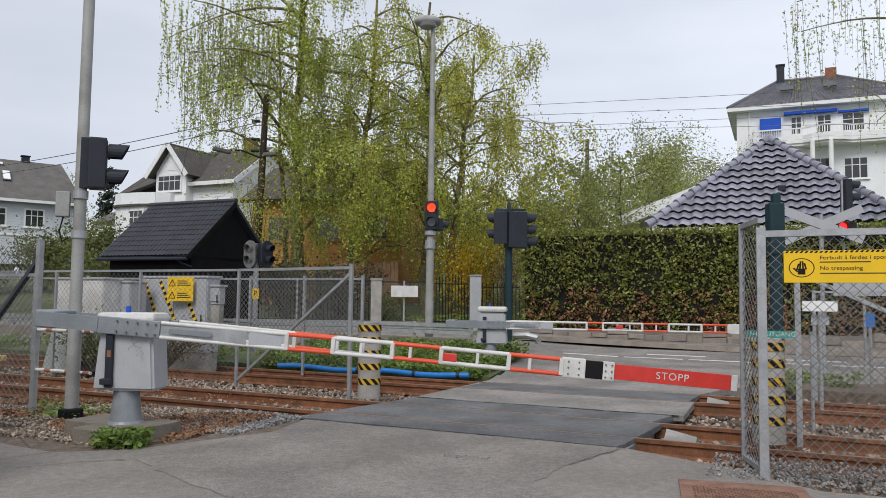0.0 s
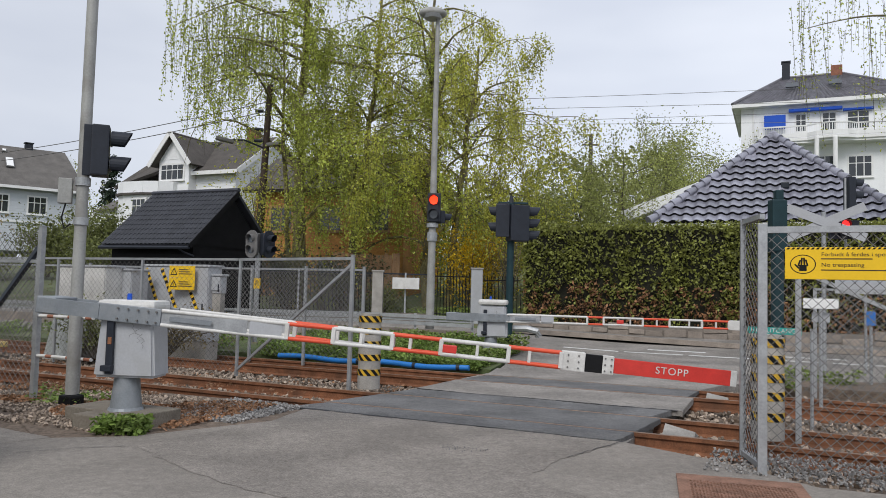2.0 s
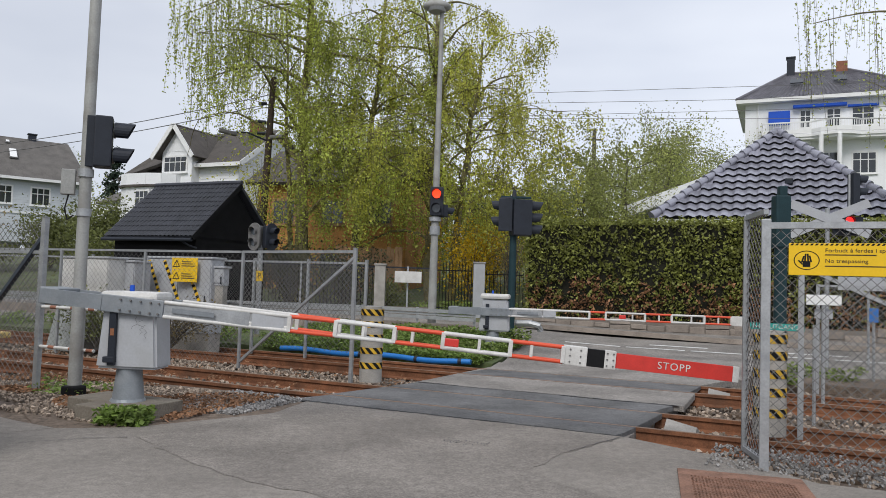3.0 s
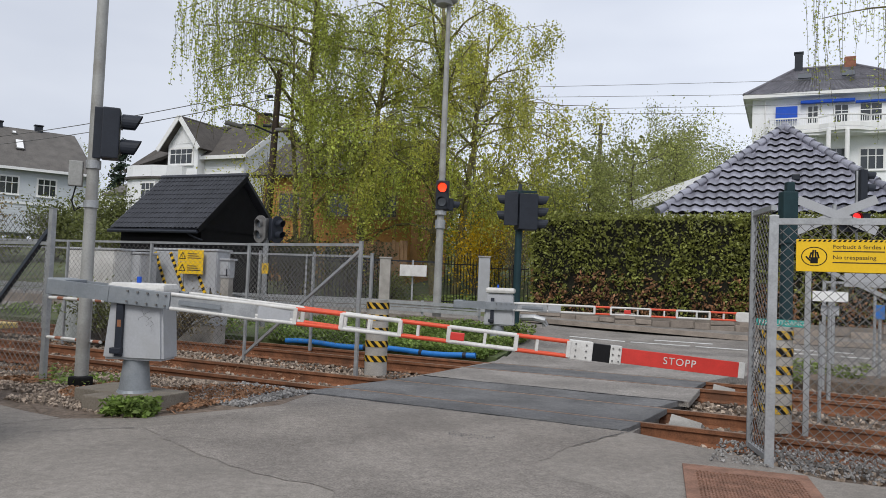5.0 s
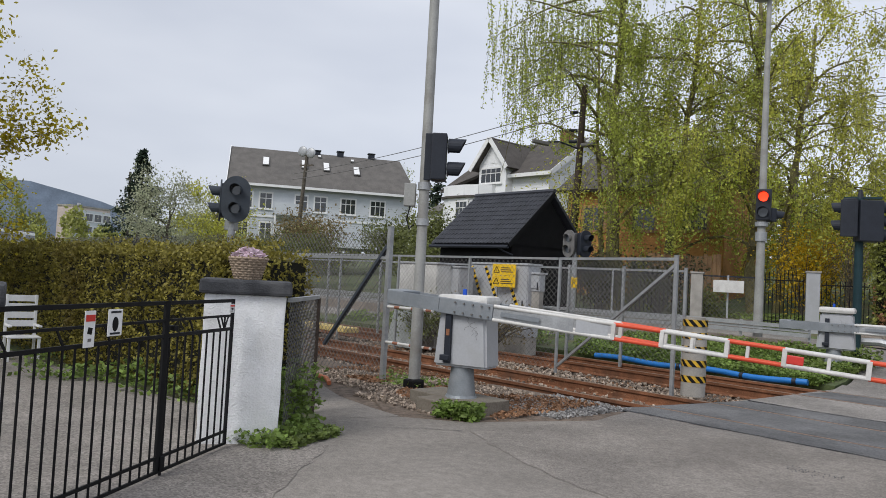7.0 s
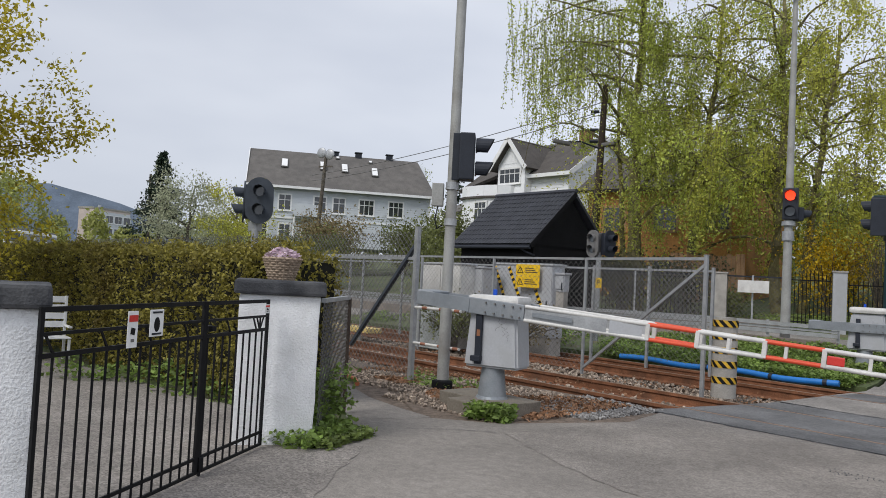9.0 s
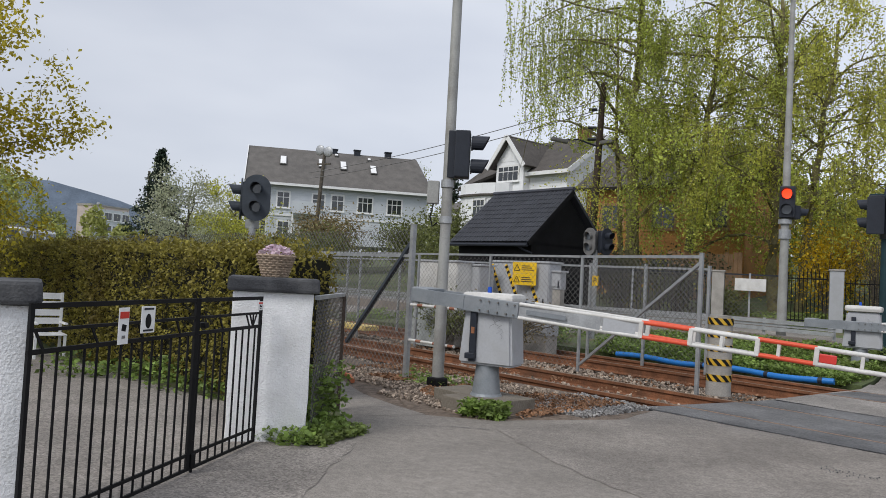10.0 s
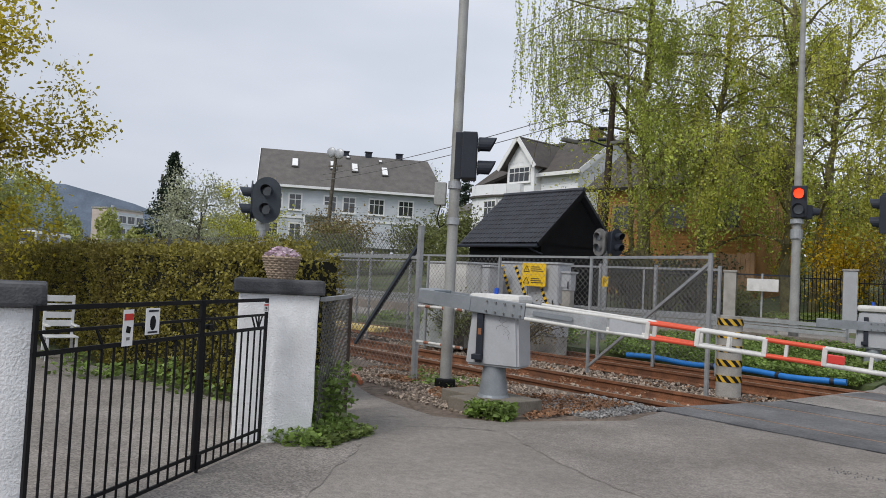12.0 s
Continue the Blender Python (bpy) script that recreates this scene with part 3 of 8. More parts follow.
def ragged(poly, step=0.14, amp=0.035, seed=1):
    """An outline with a crumbled, uneven edge."""
    r = random.Random(seed)
    out = []
    for (x0, y0), (x1, y1) in zip(poly, poly[1:] + poly[:1]):
        n = max(1, min(30, int(math.hypot(x1 - x0, y1 - y0) / step)))
        out += [(x0 + (x1 - x0) * i / n + r.uniform(-amp, amp), y0 + (y1 - y0) * i / n + r.uniform(-amp, amp)) for i in range(n)]
    return out


sheet("road_apron", ragged(APRON), 0.004, "asphalt", "coarse grey asphalt apron before the crossing")
sheet("footpath", [(-4.6, 8.2), (-5.6, 8.9), (-7.2, 10.5), (-11.9, 13.6), (-30, 22.2), (-30, 23.4), (-11.2, 14.5), (-7.4, 11.6), (-6.57, 10.78), (-5.93, 10.1), (-5.37, 9.55), (-4.63, 9.07), (-4.07, 8.77)], 0.0025, "asphalt_path", "narrow asphalt footpath beside the railway fence")
sheet("road", [us(-6.1, 9.44), us(-6.2, 12), us(-6.0, 16.4), (1.5, 18.3), (1.9, 20.2), (0.6, 21.8), (-8, 23.3), (-40, 36.5), (-40, 42.5), us(-20, 24.6), us(-5, 24.3), us(40, 24.3), us(40, 19.3), us(3, 18.6), us(-0.9, 17.2), us(-1.75, 15.8), us(-1.9, 12.4), us(-1.9, 9.39)], -0.03, "asphalt_old", "pale worn asphalt road across the railway", thick=0.3)
sheet("track_bed", [us(-60, 8.9), us(-11, 8.7), us(-8.6, 8.3), us(-7.4, 8.0), us(-6.1, 8.6), us(-6.0, 17.2), us(-60, 17.3)], -0.25, "ballast_bed", "brown ballast bed of the railway")
sheet("track_bed", [us(-2.0, 8.6), us(-1.0, 7.6), us(-0.4, 7.0), us(2.0, 6.8), us(6, 6.8), us(40, 6.8), us(40, 17.4), us(-0.8, 17.2), us(-1.7, 15.8)], -0.25, "ballast_bed", "grey-brown ballast bed of the railway")
sheet("verge", [(-4.05, 8.79), (-4.62, 9.09), (-5.36, 9.57), (-5.92, 10.12), (-6.56, 10.8), (-7.4, 11.62), (-11.2, 14.52), us(-15.5, 8.95), us(-11, 8.75), us(-8.6, 8.45), us(-6.3, 8.75), (-3.32, 8.97)], -0.02, "ballast_bed", "brown gritty verge between footpath and railway")

# ---------- tracks ----------
RAILS = (10.12, 11.62, 13.95, 15.45)
RAIL_Z = (0.0, -0.035, 0.0, -0.05)
PROFILE = ((-0.068, -0.16), (0.068, -0.16), (0.068, -0.148), (0.012, -0.125), (0.012, -0.042), (0.036, -0.036), (0.036, -0.002), (-0.036, -0.002), (-0.036, -0.036), (-0.012, -0.042), (-0.012, -0.125), (-0.068, -0.148))


def rail(s, z, u0, u1):
    bm = BM()
    n = 24
    prev = None
    for i in range(n + 1):
        u = u0 + (u1 - u0) * i / n
        x, y = us(u, s)
        zz = z + 0.034 * max(0, -u - 34)
        ring = [bm.verts.new((x + NX * p[0] * 1.15, y + NY * p[0] * 1.15, zz + p[1] * 1.28)) for p in PROFILE]
        if prev:
            for k in range(12):
                bm.faces.new((prev[k], prev[(k + 1) % 12], ring[(k + 1) % 12], ring[k]))
        prev = ring
    ob = solo("rail", bm, "rust", "rust-brown steel rail on worn sleepers", "rail", "railway rails", kind="structure")
    bm = BM()
    for k in range(n):
        ua, ub = u0 + (u1 - u0) * k / n, u0 + (u1 - u0) * (k + 1) / n
        bar(bm, (*us(ua, s), z + 0.034 * max(0, -ua - 34)), (*us(ub, s), z + 0.034 * max(0, -ub - 34)), 0.05, 0.004)
    part("rail_head", bm, "railhead", ob, "worn brighter running surface")


for s_, z_ in zip(RAILS, RAIL_Z):
    rail(s_, z_, -62.0, 42.0)

# sleepers and rail clips
_me = finish("sleeper", box(BM(), (0, 0, 0), (0.24, 2.5, 0.16), bevel=0.015), "sleeper")
_clip = BM()
for k in (-0.11, 0.11):
    box(_clip, (0, k, 0.0), (0.11, 0.09, 0.045), bevel=0.01)
_clip = finish("rail_clip", _clip, "rust")
for base in (10.87, 14.7):
    track = thing("track", (*us(-4, base), -0.28), "rows of dark sleepers under the rusty rails", "track", "railway tracks", kind="structure")
    for k in range(-48, 60):
        u = -4 + k * 0.62
        if -6.0 < u < -2.0:
            continue
        o = new("sleeper", _me)
        o.parent = track
        o.matrix_local = Matrix.Translation((*(Vector(us(u, base)) - Vector(us(-4, base))), -0.02)) @ pose(0, 0, 0, 0, 0, -24.2 + (k * 37 % 5 - 2) * 0.4)
        if -22 < u < 8:
            for ds, dz in ((-0.75, 0.0), (0.75, -0.035)):
                o = new("rail_clip", _clip)
                o.parent = track
                o.matrix_local = Matrix.Translation((*(Vector(us(u, base + ds)) - Vector(us(-4, base))), 0.075 + dz)) @ pose(0, 0, 0, 0, 0, -24.2)


def stones(name, n, region, size, material, label, zoff, seed):
    """Loose broken stones scattered over a region of the track plan."""
    rng = np.random.default_rng(seed)
    base = np.array([(-1, -1, -.6), (1, -.8, -.7), (.9, 1, -.6), (-.8, .9, -.7), (-.7, -.6, .6), (.7, -.7, .7), (.6, .7, .5), (-.6, .8, .75)], float) * 0.5
    quad = np.array([(0, 3, 2, 1), (4, 5, 6, 7), (0, 1, 5, 4), (1, 2, 6, 5), (2, 3, 7, 6), (3, 0, 4, 7)])
    u = rng.uniform(region[0], region[1], n)
    s = rng.uniform(region[2], region[3], n)
    keep = np.ones(n, bool)
    for r in RAILS:
        keep &= np.abs(s - r) > 0.11
    u, s = u[keep], s[keep]
    n = len(u)
    sz = size * rng.uniform(0.55, 1.3, n)
    v = np.zeros((n, 8, 3))
    for i in range(n):
        q = Euler(rng.uniform(0, 6.28, 3)).to_matrix()
        v[i] = (base * rng.uniform(0.7, 1.2, (8, 3)) * sz[i]) @ np.array(q)
        x, y = us(u[i], s[i])
        v[i] += (x, y, gz(x, y) + zoff + rng.uniform(-0.02, 0.02))
    f = (quad[None] + (np.arange(n) * 8)[:, None, None]).reshape(-1, 4)
    me = bpy.data.meshes.new(name)
    me.from_pydata(v.reshape(-1, 3).tolist(), [], f.tolist())
    me.materials.append(M[material])
    return tagged(new(name, me), label, "stones", kind="stuff")


# ballast banks: the bed lies below the rail heads
stones("ballast_stones", 11000, (-20, -6.3, 9.2, 16.2), 0.055, "ballast", "loose brown-grey ballast stones between the rails", -0.19, 3)
stones("ballast_stones", 5200, (-1.75, 8.0, 8.6, 16.8), 0.060, "ballast", "loose grey ballast stones beside the crossing", -0.175, 4)
stones("gravel", 4200, (-0.95, 7.0, 8.4, 9.6), 0.026, "gravel", "fine grey gravel beside the fence", 0.003, 5)
stones("ballast_stones", 2300, (-8.9, -6.9, 6.75, 9.35), 0.04, "ballast", "loose brown stones round the barrier footing", 0.0, 7)
stones("ballast_stones", 2300, (-11.2, -8.9, 7.2, 9.4), 0.04, "ballast", "loose brown stones beside the wire fence", 0.0, 8)
stones("gravel", 2600, (-7.6, -6.3, 8.0, 9.6), 0.034, "gravel", "mixed gravel by the barrier footing", 0.003, 6)

# crossing surface: dark panels with a raised edge, between and beside the rails
def slab_z(s):
    """Height of the crossing surface across the tracks, level with the rail heads."""
    a = ((9.3, 0.012), (10.12, 0.002), (11.62, -0.033), (12.36, -0.02), (13.95, 0.0), (15.45, -0.048), (16.4, -0.02))
    for (s0, z0), (s1, z1) in zip(a, a[1:]):
        if s <= s1:
            return z0 + (z1 - z0) * max(0, s - s0) / (s1 - s0)
    return a[-1][1]


def slab(name, corners, z0, z1, material, label):
    bm = BM()
    va = [bm.verts.new((x, y, z0)) for x, y in corners]
    vb = [bm.verts.new((x, y, slab_z(to_us(x, y)[1]) + z1)) for x, y in corners]
    n = len(corners)
    for i in range(n):
        bm.faces.new((va[i], va[(i + 1) % n], vb[(i + 1) % n], vb[i]))
    bm.faces.new(vb)
    bm.faces.new(va[::-1])
    bmesh.ops.bevel(bm, geom=[e for e in bm.edges if min(v.co.z for v in e.verts) > -0.08], offset=0.006, segments=2, affect="EDGES")
    return solo(name, bm, material, label, "crossing slab", "crossing slabs", kind="structure")


def wav(s, u0, u1, n=9, amp=0.03, seed=0):
    r = random.Random(seed)
    return [us(u0 + (u1 - u0) * i / n, s + r.uniform(-amp, amp)) for i in range(n + 1)]


slab("crossing_slab", wav(9.42, -6.5, -2.0, seed=1) + [us(-1.95, 9.6), us(-1.9, 10.083)] + [us(-6.3, 10.083)], -0.1, 0.0, "asphalt_new", "dark asphalt strip before the first rail")
slab("crossing_slab", [us(-6.35, 10.157), us(-1.9, 10.157), us(-1.8, 11.575), us(-6.2, 11.575)], -0.1, 0.0, "asphalt_new", "dark asphalt slab between the rails")
slab("crossing_slab", [us(-6.2, 11.665), us(-1.95, 11.665)] + wav(12.35, -1.75, -6.0, seed=2), -0.1, 0.0, "asphalt_new", "dark asphalt slab beside the rail")
slab("crossing_slab", wav(12.38, -6.0, -1.6, seed=2) + [us(-1.6, 13.905), us(-5.9, 13.905)], -0.1, 0.0, "asphalt_old", "pale worn asphalt slab between the tracks")
slab("crossing_slab", [us(-5.9, 13.995), us(-1.7, 13.995), us(-1.65, 15.4), us(-5.85, 15.4)], -0.1, 0.0, "asphalt_new", "dark asphalt slab between the far rails")
slab("crossing_slab", [us(-5.9, 15.5), us(-1.65, 15.5)] + wav(16.7, -1.2, -6.1, seed=3), -0.15, 0.0, "asphalt_old", "pale asphalt slab beyond the far rail")

# ---------- fences of wire mesh ----------
def wire(bm, p0, p1, z0, z1, pitch=0.1, r=0.0028, zb0=None, zb1=None):
    """Crossing diagonal wires between two posts."""
    p0, p1 = Vector((*p0, 0)), Vector((*p1, 0))
    L = (p1 - p0).length
    d = (p1 - p0) / L
    H = z1 - z0
    nrm = Vector((-d.y, d.x, 0))
    k = -H
    while k < L:
        for sgn in (1, -1):
            a0, a1 = max(k, 0), min(k + H, L)
            if a1 - a0 < 0.02:
                continue
            ha, hb = a0 - k, a1 - k
            if sgn < 0:
                ha, hb = H - ha, H - hb
            off = nrm * (0.003 * sgn)
            bar(bm, p0 + d * a0 + off + Vector((0, 0, z0 + ha)), p0 + d * a1 + off + Vector((0, 0, z0 + hb)), r * 2, r * 2)
        k += pitch
    return bm


def fence_post(name, parent, x, y, z0, z1, w=0.055, m="galv"):
    bm = box(BM(), (x, y, (z0 + z1) / 2), (w, w, z1 - z0), pose(0, 0, 0, 0, 0, -24.2), 0.004)
    box(bm, (x, y, z1 + 0.004), (w + 0.01, w + 0.01, 0.008), pose(0, 0, 0, 0, 0, -24.2))
    return part(name, bm, m, parent)


# fence beside the path on the near side: corner post with long diagonal brace
FA = (-5.62, 11.25)
f = thing("wire_fence", (0, 0, 0), "galvanised wire-mesh fence with a corner post beside the path", "fence")
fence_post("corner_post", f, *FA, -0.1, 2.42, 0.075)
part("brace", bar(BM(), (-5.66, 11.27, 2.12), (-7.15, 11.95, 0.42), 0.07, 0.05), "siggrey", f, "dark grey diagonal steel brace")
for k in range(1, 8):
    p = Vector(FA) + Vector((-UX, -UY)) * (2.4 * k)
    fence_post("post", f, p.x, p.y, -0.1, 1.95)
e = Vector(FA) + Vector((-UX, -UY)) * 17
part("top_rail", bar(BM(), (*FA, 1.93), (*e, 1.93), 0.045, 0.045), "galv", f)
part("wire_mesh", wire(BM(), FA, e, 0.05, 2.35, 0.11), "galv_d", f)
for z in (1.17, 0.62):
    part("hand_rail", rod(BM(), (FA[0], FA[1], z), (-4.62, 10.78, z), 0.022), "boomwhite", f, "short white rail with rusty bands")
    for q_ in (0.25, 0.62, 0.93):
        c_ = Vector((FA[0], FA[1], z)).lerp(Vector((-4.62, 10.78, z)), q_)
        e_ = Vector((1.0, -0.47, 0)).normalized() * 0.06
        part("rail_band", rod(BM(), c_ - e_, c_ + e_, 0.0235, seg=10), "brick", f, "faded red band")
part("rail_post", bar(BM(), (-4.85, 10.9, 0.1), (-4.85, 10.9, 1.18), 0.05, 0.05), "galv", f)

# fence gate between the tracks, with diagonal
g0, g1 = (-3.98, 15.55), (-1.55, 13.78)
f = thing("fence_gate", (0, 0, 0), "galvanised wire-mesh gate with a diagonal brace between the tracks", "gate")
fence_post("post", f, *g0, -0.1, 2.2, 0.05)
fence_post("post", f, *g1, -0.1, 2.25, 0.06)
part("top_rail", bar(BM(), (*g0, 2.19), (*g1, 2.19), 0.05, 0.05), "galv", f)
part("diagonal", bar(BM(), (g0[0], g0[1], 0.02), (g1[0], g1[1], 2.1), 0.04, 0.05), "galv", f)
part("wire_mesh", wire(BM(), g0, g1, 0.95, 2.15, 0.11), "galv_d", f)

# fence running on between the tracks
f = thing("wire_fence", (0, 0, 0), "galvanised wire-mesh fence between the two tracks", "fence")
a, b = Vector((-4.03, 15.58)), Vector(us(-31.0, 12.6))
part("top_rail", bar(BM(), (*a, 2.19), (*b, 2.19), 0.045, 0.045), "galv", f)
part("wire_mesh", wire(BM(), a, b, 0.0, 2.17, 0.13, 0.0019), "galv_d", f)
for k in range(1, 8):
    p = a.lerp(b, k * 2.55 / (b - a).length)
    fence_post("post", f, p.x, p.y, -0.15, 2.2, 0.05)

# long fence behind the far track
f = thing("wire_fence", (0, 0, 0), "long galvanised wire-mesh fence behind the far track", "fence")
q = [Vector((-1.75, 17.6)), Vector((-4.6, 18.9)), Vector((-7.6, 19.95)), Vector((-10.9, 20.9)), Vector((-16, 23.2)), Vector((-24, 27))]
for a, b in zip(q, q[1:]):
    za, zb = gz(*a), gz(*b)
    part("top_rail", bar(BM(), (*a, za + 2.13), (*b, zb + 2.13), 0.045, 0.045), "galv", f)
    part("middle_rail", bar(BM(), (*a, za + 1.1), (*b, zb + 1.1), 0.035, 0.035), "galv", f)
    part("wire_mesh", wire(BM(), a, b, min(za, zb) + 0.1, min(za, zb) + 2.1, 0.15, 0.0022), "galv_d", f)
    for t in (0, 0.5):
        p = a.lerp(b, t)
        fence_post("post", f, p.x, p.y, gz(*p) - 0.1, gz(*p) + 2.2, 0.06)

# right-hand fence and open gate leaf
f = thing("fence_gate", (3.1, 7.95, 0), "open galvanised wire-mesh gate leaf and post by the crossing", "gate")
GA = (0.1, 0.72)
part("hinge_post", box(BM(), (0, 0, 1.16), (0.085, 0.085, 2.44), pose(0, 0, 0, 0, 0, -20), 0.006), "galv", f)
part("leaf_post", box(BM(), (*GA, 1.26), (0.055, 0.075, 2.46), pose(0, 0, 0, 0, 0, -15), 0.005), "galv", f)
for z in (2.46, 0.06):
    part("leaf_rail", bar(BM(), (*GA, z), (0.02, 0.05, z - 0.0), 0.05, 0.05), "galv", f)
part("wire_mesh", wire(BM(), (0.02, 0.06), GA, 0.08, 2.44, 0.1), "galv_d", f)
f2 = thing("wire_fence", (3.1, 7.95, 0), "galvanised wire-mesh fence along the tracks", "fence")
e = Vector((3.6, -1.7))
part("top_rail", bar(BM(), (0.04, -0.02, 2.32), (*e, 2.32), 0.06, 0.06), "galv", f2)
part("wire_mesh", wire(BM(), (0.05, -0.02), e, 0.05, 2.3, 0.1, 0.0032), "galv_d", f2)
for k in (0.5, 1.0):
    fence_post("post", f2, e.x * k, e.y * k, -0.05, 2.34, 0.07)

# ---------- near barrier ----------
COL = Vector((-3.69, 9.72, 0.0))
TIP = Vector((3.37, 9.27, 0.75))


def barrier(name, base, tip, pivot_z, label, scale=1.0, sign=True, back=0.72):
    t = thing(name, base, label, "barrier", "level crossing barriers")
    tip = Vector(tip) - Vector(base)
    piv = Vector((0.0, 0.0, pivot_z))
    d = (tip - piv).normalized()
    flat = Vector((d.x, d.y, 0)).normalized()
    side = Vector((-flat.y, flat.x, 0))      # away from the road user
    R = Matrix((flat, side, Vector((0, 0, 1)))).transposed()
    L = (tip - piv).length
    # column, housing
    part("column", rod(BM(), (0, 0, 0.16), (0, 0, 0.62), 0.185, 0.135, 24), "steelblue", t, "grey steel column", True)
    part("foot_plate", rod(BM(), (0, 0, 0.15), (0, 0, 0.19), 0.21, 0.19, 20), "steelblue", t)
    bm = box(BM(), flat * 0.05 + Vector((0, 0, 0.93)) + side * 0.02, (0.62, 0.42, 0.76), R)
    for v in bm.verts:
        if v.co.z < 0.7:
            v.co += flat * (0.05 if (v.co - Vector((0, 0, 0.5))).dot(flat) > 0 else -0.07)
    bmesh.ops.bevel(bm, geom=bm.edges[:], offset=0.03, segments=3, affect="EDGES")
    part("housing", bm, "cabgrey", t, "light grey steel housing with scribbled marks")
    bm = box(BM(), flat * 0.05 + Vector((0, 0, 1.39)), (0.7, 0.46, 0.13), R, 0.055)
    part("hood", bm, "boomwhite", t, "rounded white hood")
    sq = random.Random(3)
    for q in range(3):
        o_ = flat * (0.16 + 0.05 * q) - side * 0.236 + Vector((0, 0, 1.12 - 0.06 * q))
        part("scribble", tube(BM(), [o_ + flat * sq.uniform(-0.05, 0.05) + Vector((0, 0, 0.07 - 0.028 * i)) for i in range(7)], 0.0022, 4), "galv_d", t, "thin grey scribble")
    part("clamp", box(BM(), flat * -0.02 + Vector((0, 0, 1.49)), (0.05, 0.04, 0.08), R, 0.012), "bluecloth", t, "small blue clamp")
    part("shaft_slot", box(BM(), flat * -0.12 - side * 0.215 + Vector((0, 0, 0.9)), (0.085, 0.05, 0.62), R, 0.01), "sigblack", t, "dark rusty drive shaft")
    part("shaft_label", box(BM(), flat * -0.115 - side * 0.243 + Vector((0, 0, 0.98)), (0.045, 0.006, 0.08), R), "rust", t, "faded orange sticker")
    part("catch", box(BM(), flat * -0.14 - side * 0.22 + Vector((0, 0, 0.66)), (0.13, 0.1, 0.07), R, 0.01), "sigblack", t)
    up = side.cross(d) * -1
    up = up if up.z > 0 else -up
    fr = Matrix((d, side, up)).transposed()
    for sg in (-1, 1):
        o = side * (0.25 * sg)
        # pivot plate and tail
        bm = box(BM(), piv + d * 0.1 + o, (0.78, 0.035, 0.2), fr, 0.01)
        part("pivot_plate", bm, "steelblue", t, "bolted steel pivot plate")
        for kx in (-0.02, 0.1, 0.22, 0.34, 0.44):
            for kz in (-0.06, 0.06):
                rod(bmb := BM(), piv + d * kx + o * 1.06 + up * kz, piv + d * kx + o * 1.17 + up * kz, 0.012, seg=6)
                part("bolt", bmb, "galv_d", t)
        bm = BM()
        bar(bm, piv - d * 0.25 + o, piv - d * (0.25 + back) + o * 0.9, 0.05, 0.17)
        part("counter_arm", bm, "steelblue", t, "grey steel counterweight arm")
    part("counterweight", box(BM(), piv - d * (0.2 + back), (0.24, 0.48, 0.2), fr, 0.02), "steelblue", t, "steel counterweight block")
    # the double boom: two webs of two tubes, tapering together
    def lat(x):
        return 0.23 * (1 - smooth(0.12, 0.5, x / L)) + 0.03
    def half(x):
        return 0.083
    seg = [(0.5, 1.96, "boomwhite"), (1.96, 2.49, "red"), (2.49, 3.17, "boomwhite"), (3.17, 3.74, "red"), (3.74, 4.52, "boomwhite"), (4.52, 5.12, "red")]
    if not sign:
        seg = [(0.5, 2.9, "boomwhite"), (2.9, 3.38, "red"), (3.38, 4.52, "boomwhite"), (4.52, 5.28, "red"), (5.28, 6.2, "boomwhite"), (6.2, 6.95, "red")]
    k = L / (7.1 if sign else 7.35)
    for sg in (-1, 1):
        for i, (a, b, m) in enumerate(seg):
            a, b = a * k, b * k
            for hz in (-1, 1):
                pa = piv + d * a + side * (lat(a) * sg) + up * (half(a) * hz)
                pb = piv + d * b + side * (lat(b) * sg) + up * (half(b) * hz)
                part("boom_tube", rod(BM(), pa, pb, 0.023, seg=10), m, t, "red painted tube" if m == "red" else "white painted tube", True)
            if i == 0:
                pa = piv + d * a + side * (lat(a) * sg * 0.97)
                pb = piv + d * (1.5 * k) + side * (lat(1.5 * k) * sg * 0.97)
                part("boom_web", bar(BM(), pa, pb, 0.012, 0.15), "galv", t, "dull aluminium web")
                pc = piv + d * (1.53 * k) + side * (lat(1.53 * k) * sg * 0.97)
                pd = piv + d * (1.9 * k) + side * (lat(1.9 * k) * sg * 0.97)
                part("boom_web", bar(BM(), pc, pd, 0.012, 0.14), "cabgrey", t, "pale aluminium web")
                part("web_sticker", bar(BM(), piv + d * 0.6 + side * (0.262 * sg) - side * (0.012) + up * 0.0, piv + d * 1.1 + side * (0.262 * sg) - side * 0.012, 0.003, 0.055), "steelblue", t, "grey sticker strip")
            x = b
            while x > a + 0.2:
                if i > 0 or x == b:
                    p = piv + d * x + side * (lat(x) * sg)
                    joint = x == b
                    part("strut", box(BM(), p, (0.048 if joint else 0.036, 0.05 if joint else 0.03, 0.19 if joint else 0.15), fr, 0.006), "boomwhite", t, "bolted joint clamp" if joint else "")
                x -= 0.36 * k
    part("lamp", box(BM(), piv + d * (3.85 * k) - side * 0.2 + up * 0.0, (0.16, 0.05, 0.09), fr, 0.01), "signred", t, "red barrier lamp")
    a = (5.12 if sign else 6.95) * k
    part("joint", box(BM(), piv + d * (a + 0.14), (0.27, 0.09, 0.225), fr, 0.012), "boomwhite", t, "white joint plate")
    if sign:
        part("joint", box(BM(), piv + d * (a + 0.38), (0.2, 0.08, 0.2), fr, 0.006), "black", t, "black rubber coupling")
        part("joint", box(BM(), piv + d * (a + 0.535), (0.13, 0.085, 0.21), fr, 0.008), "boomwhite", t, "white joint plate")
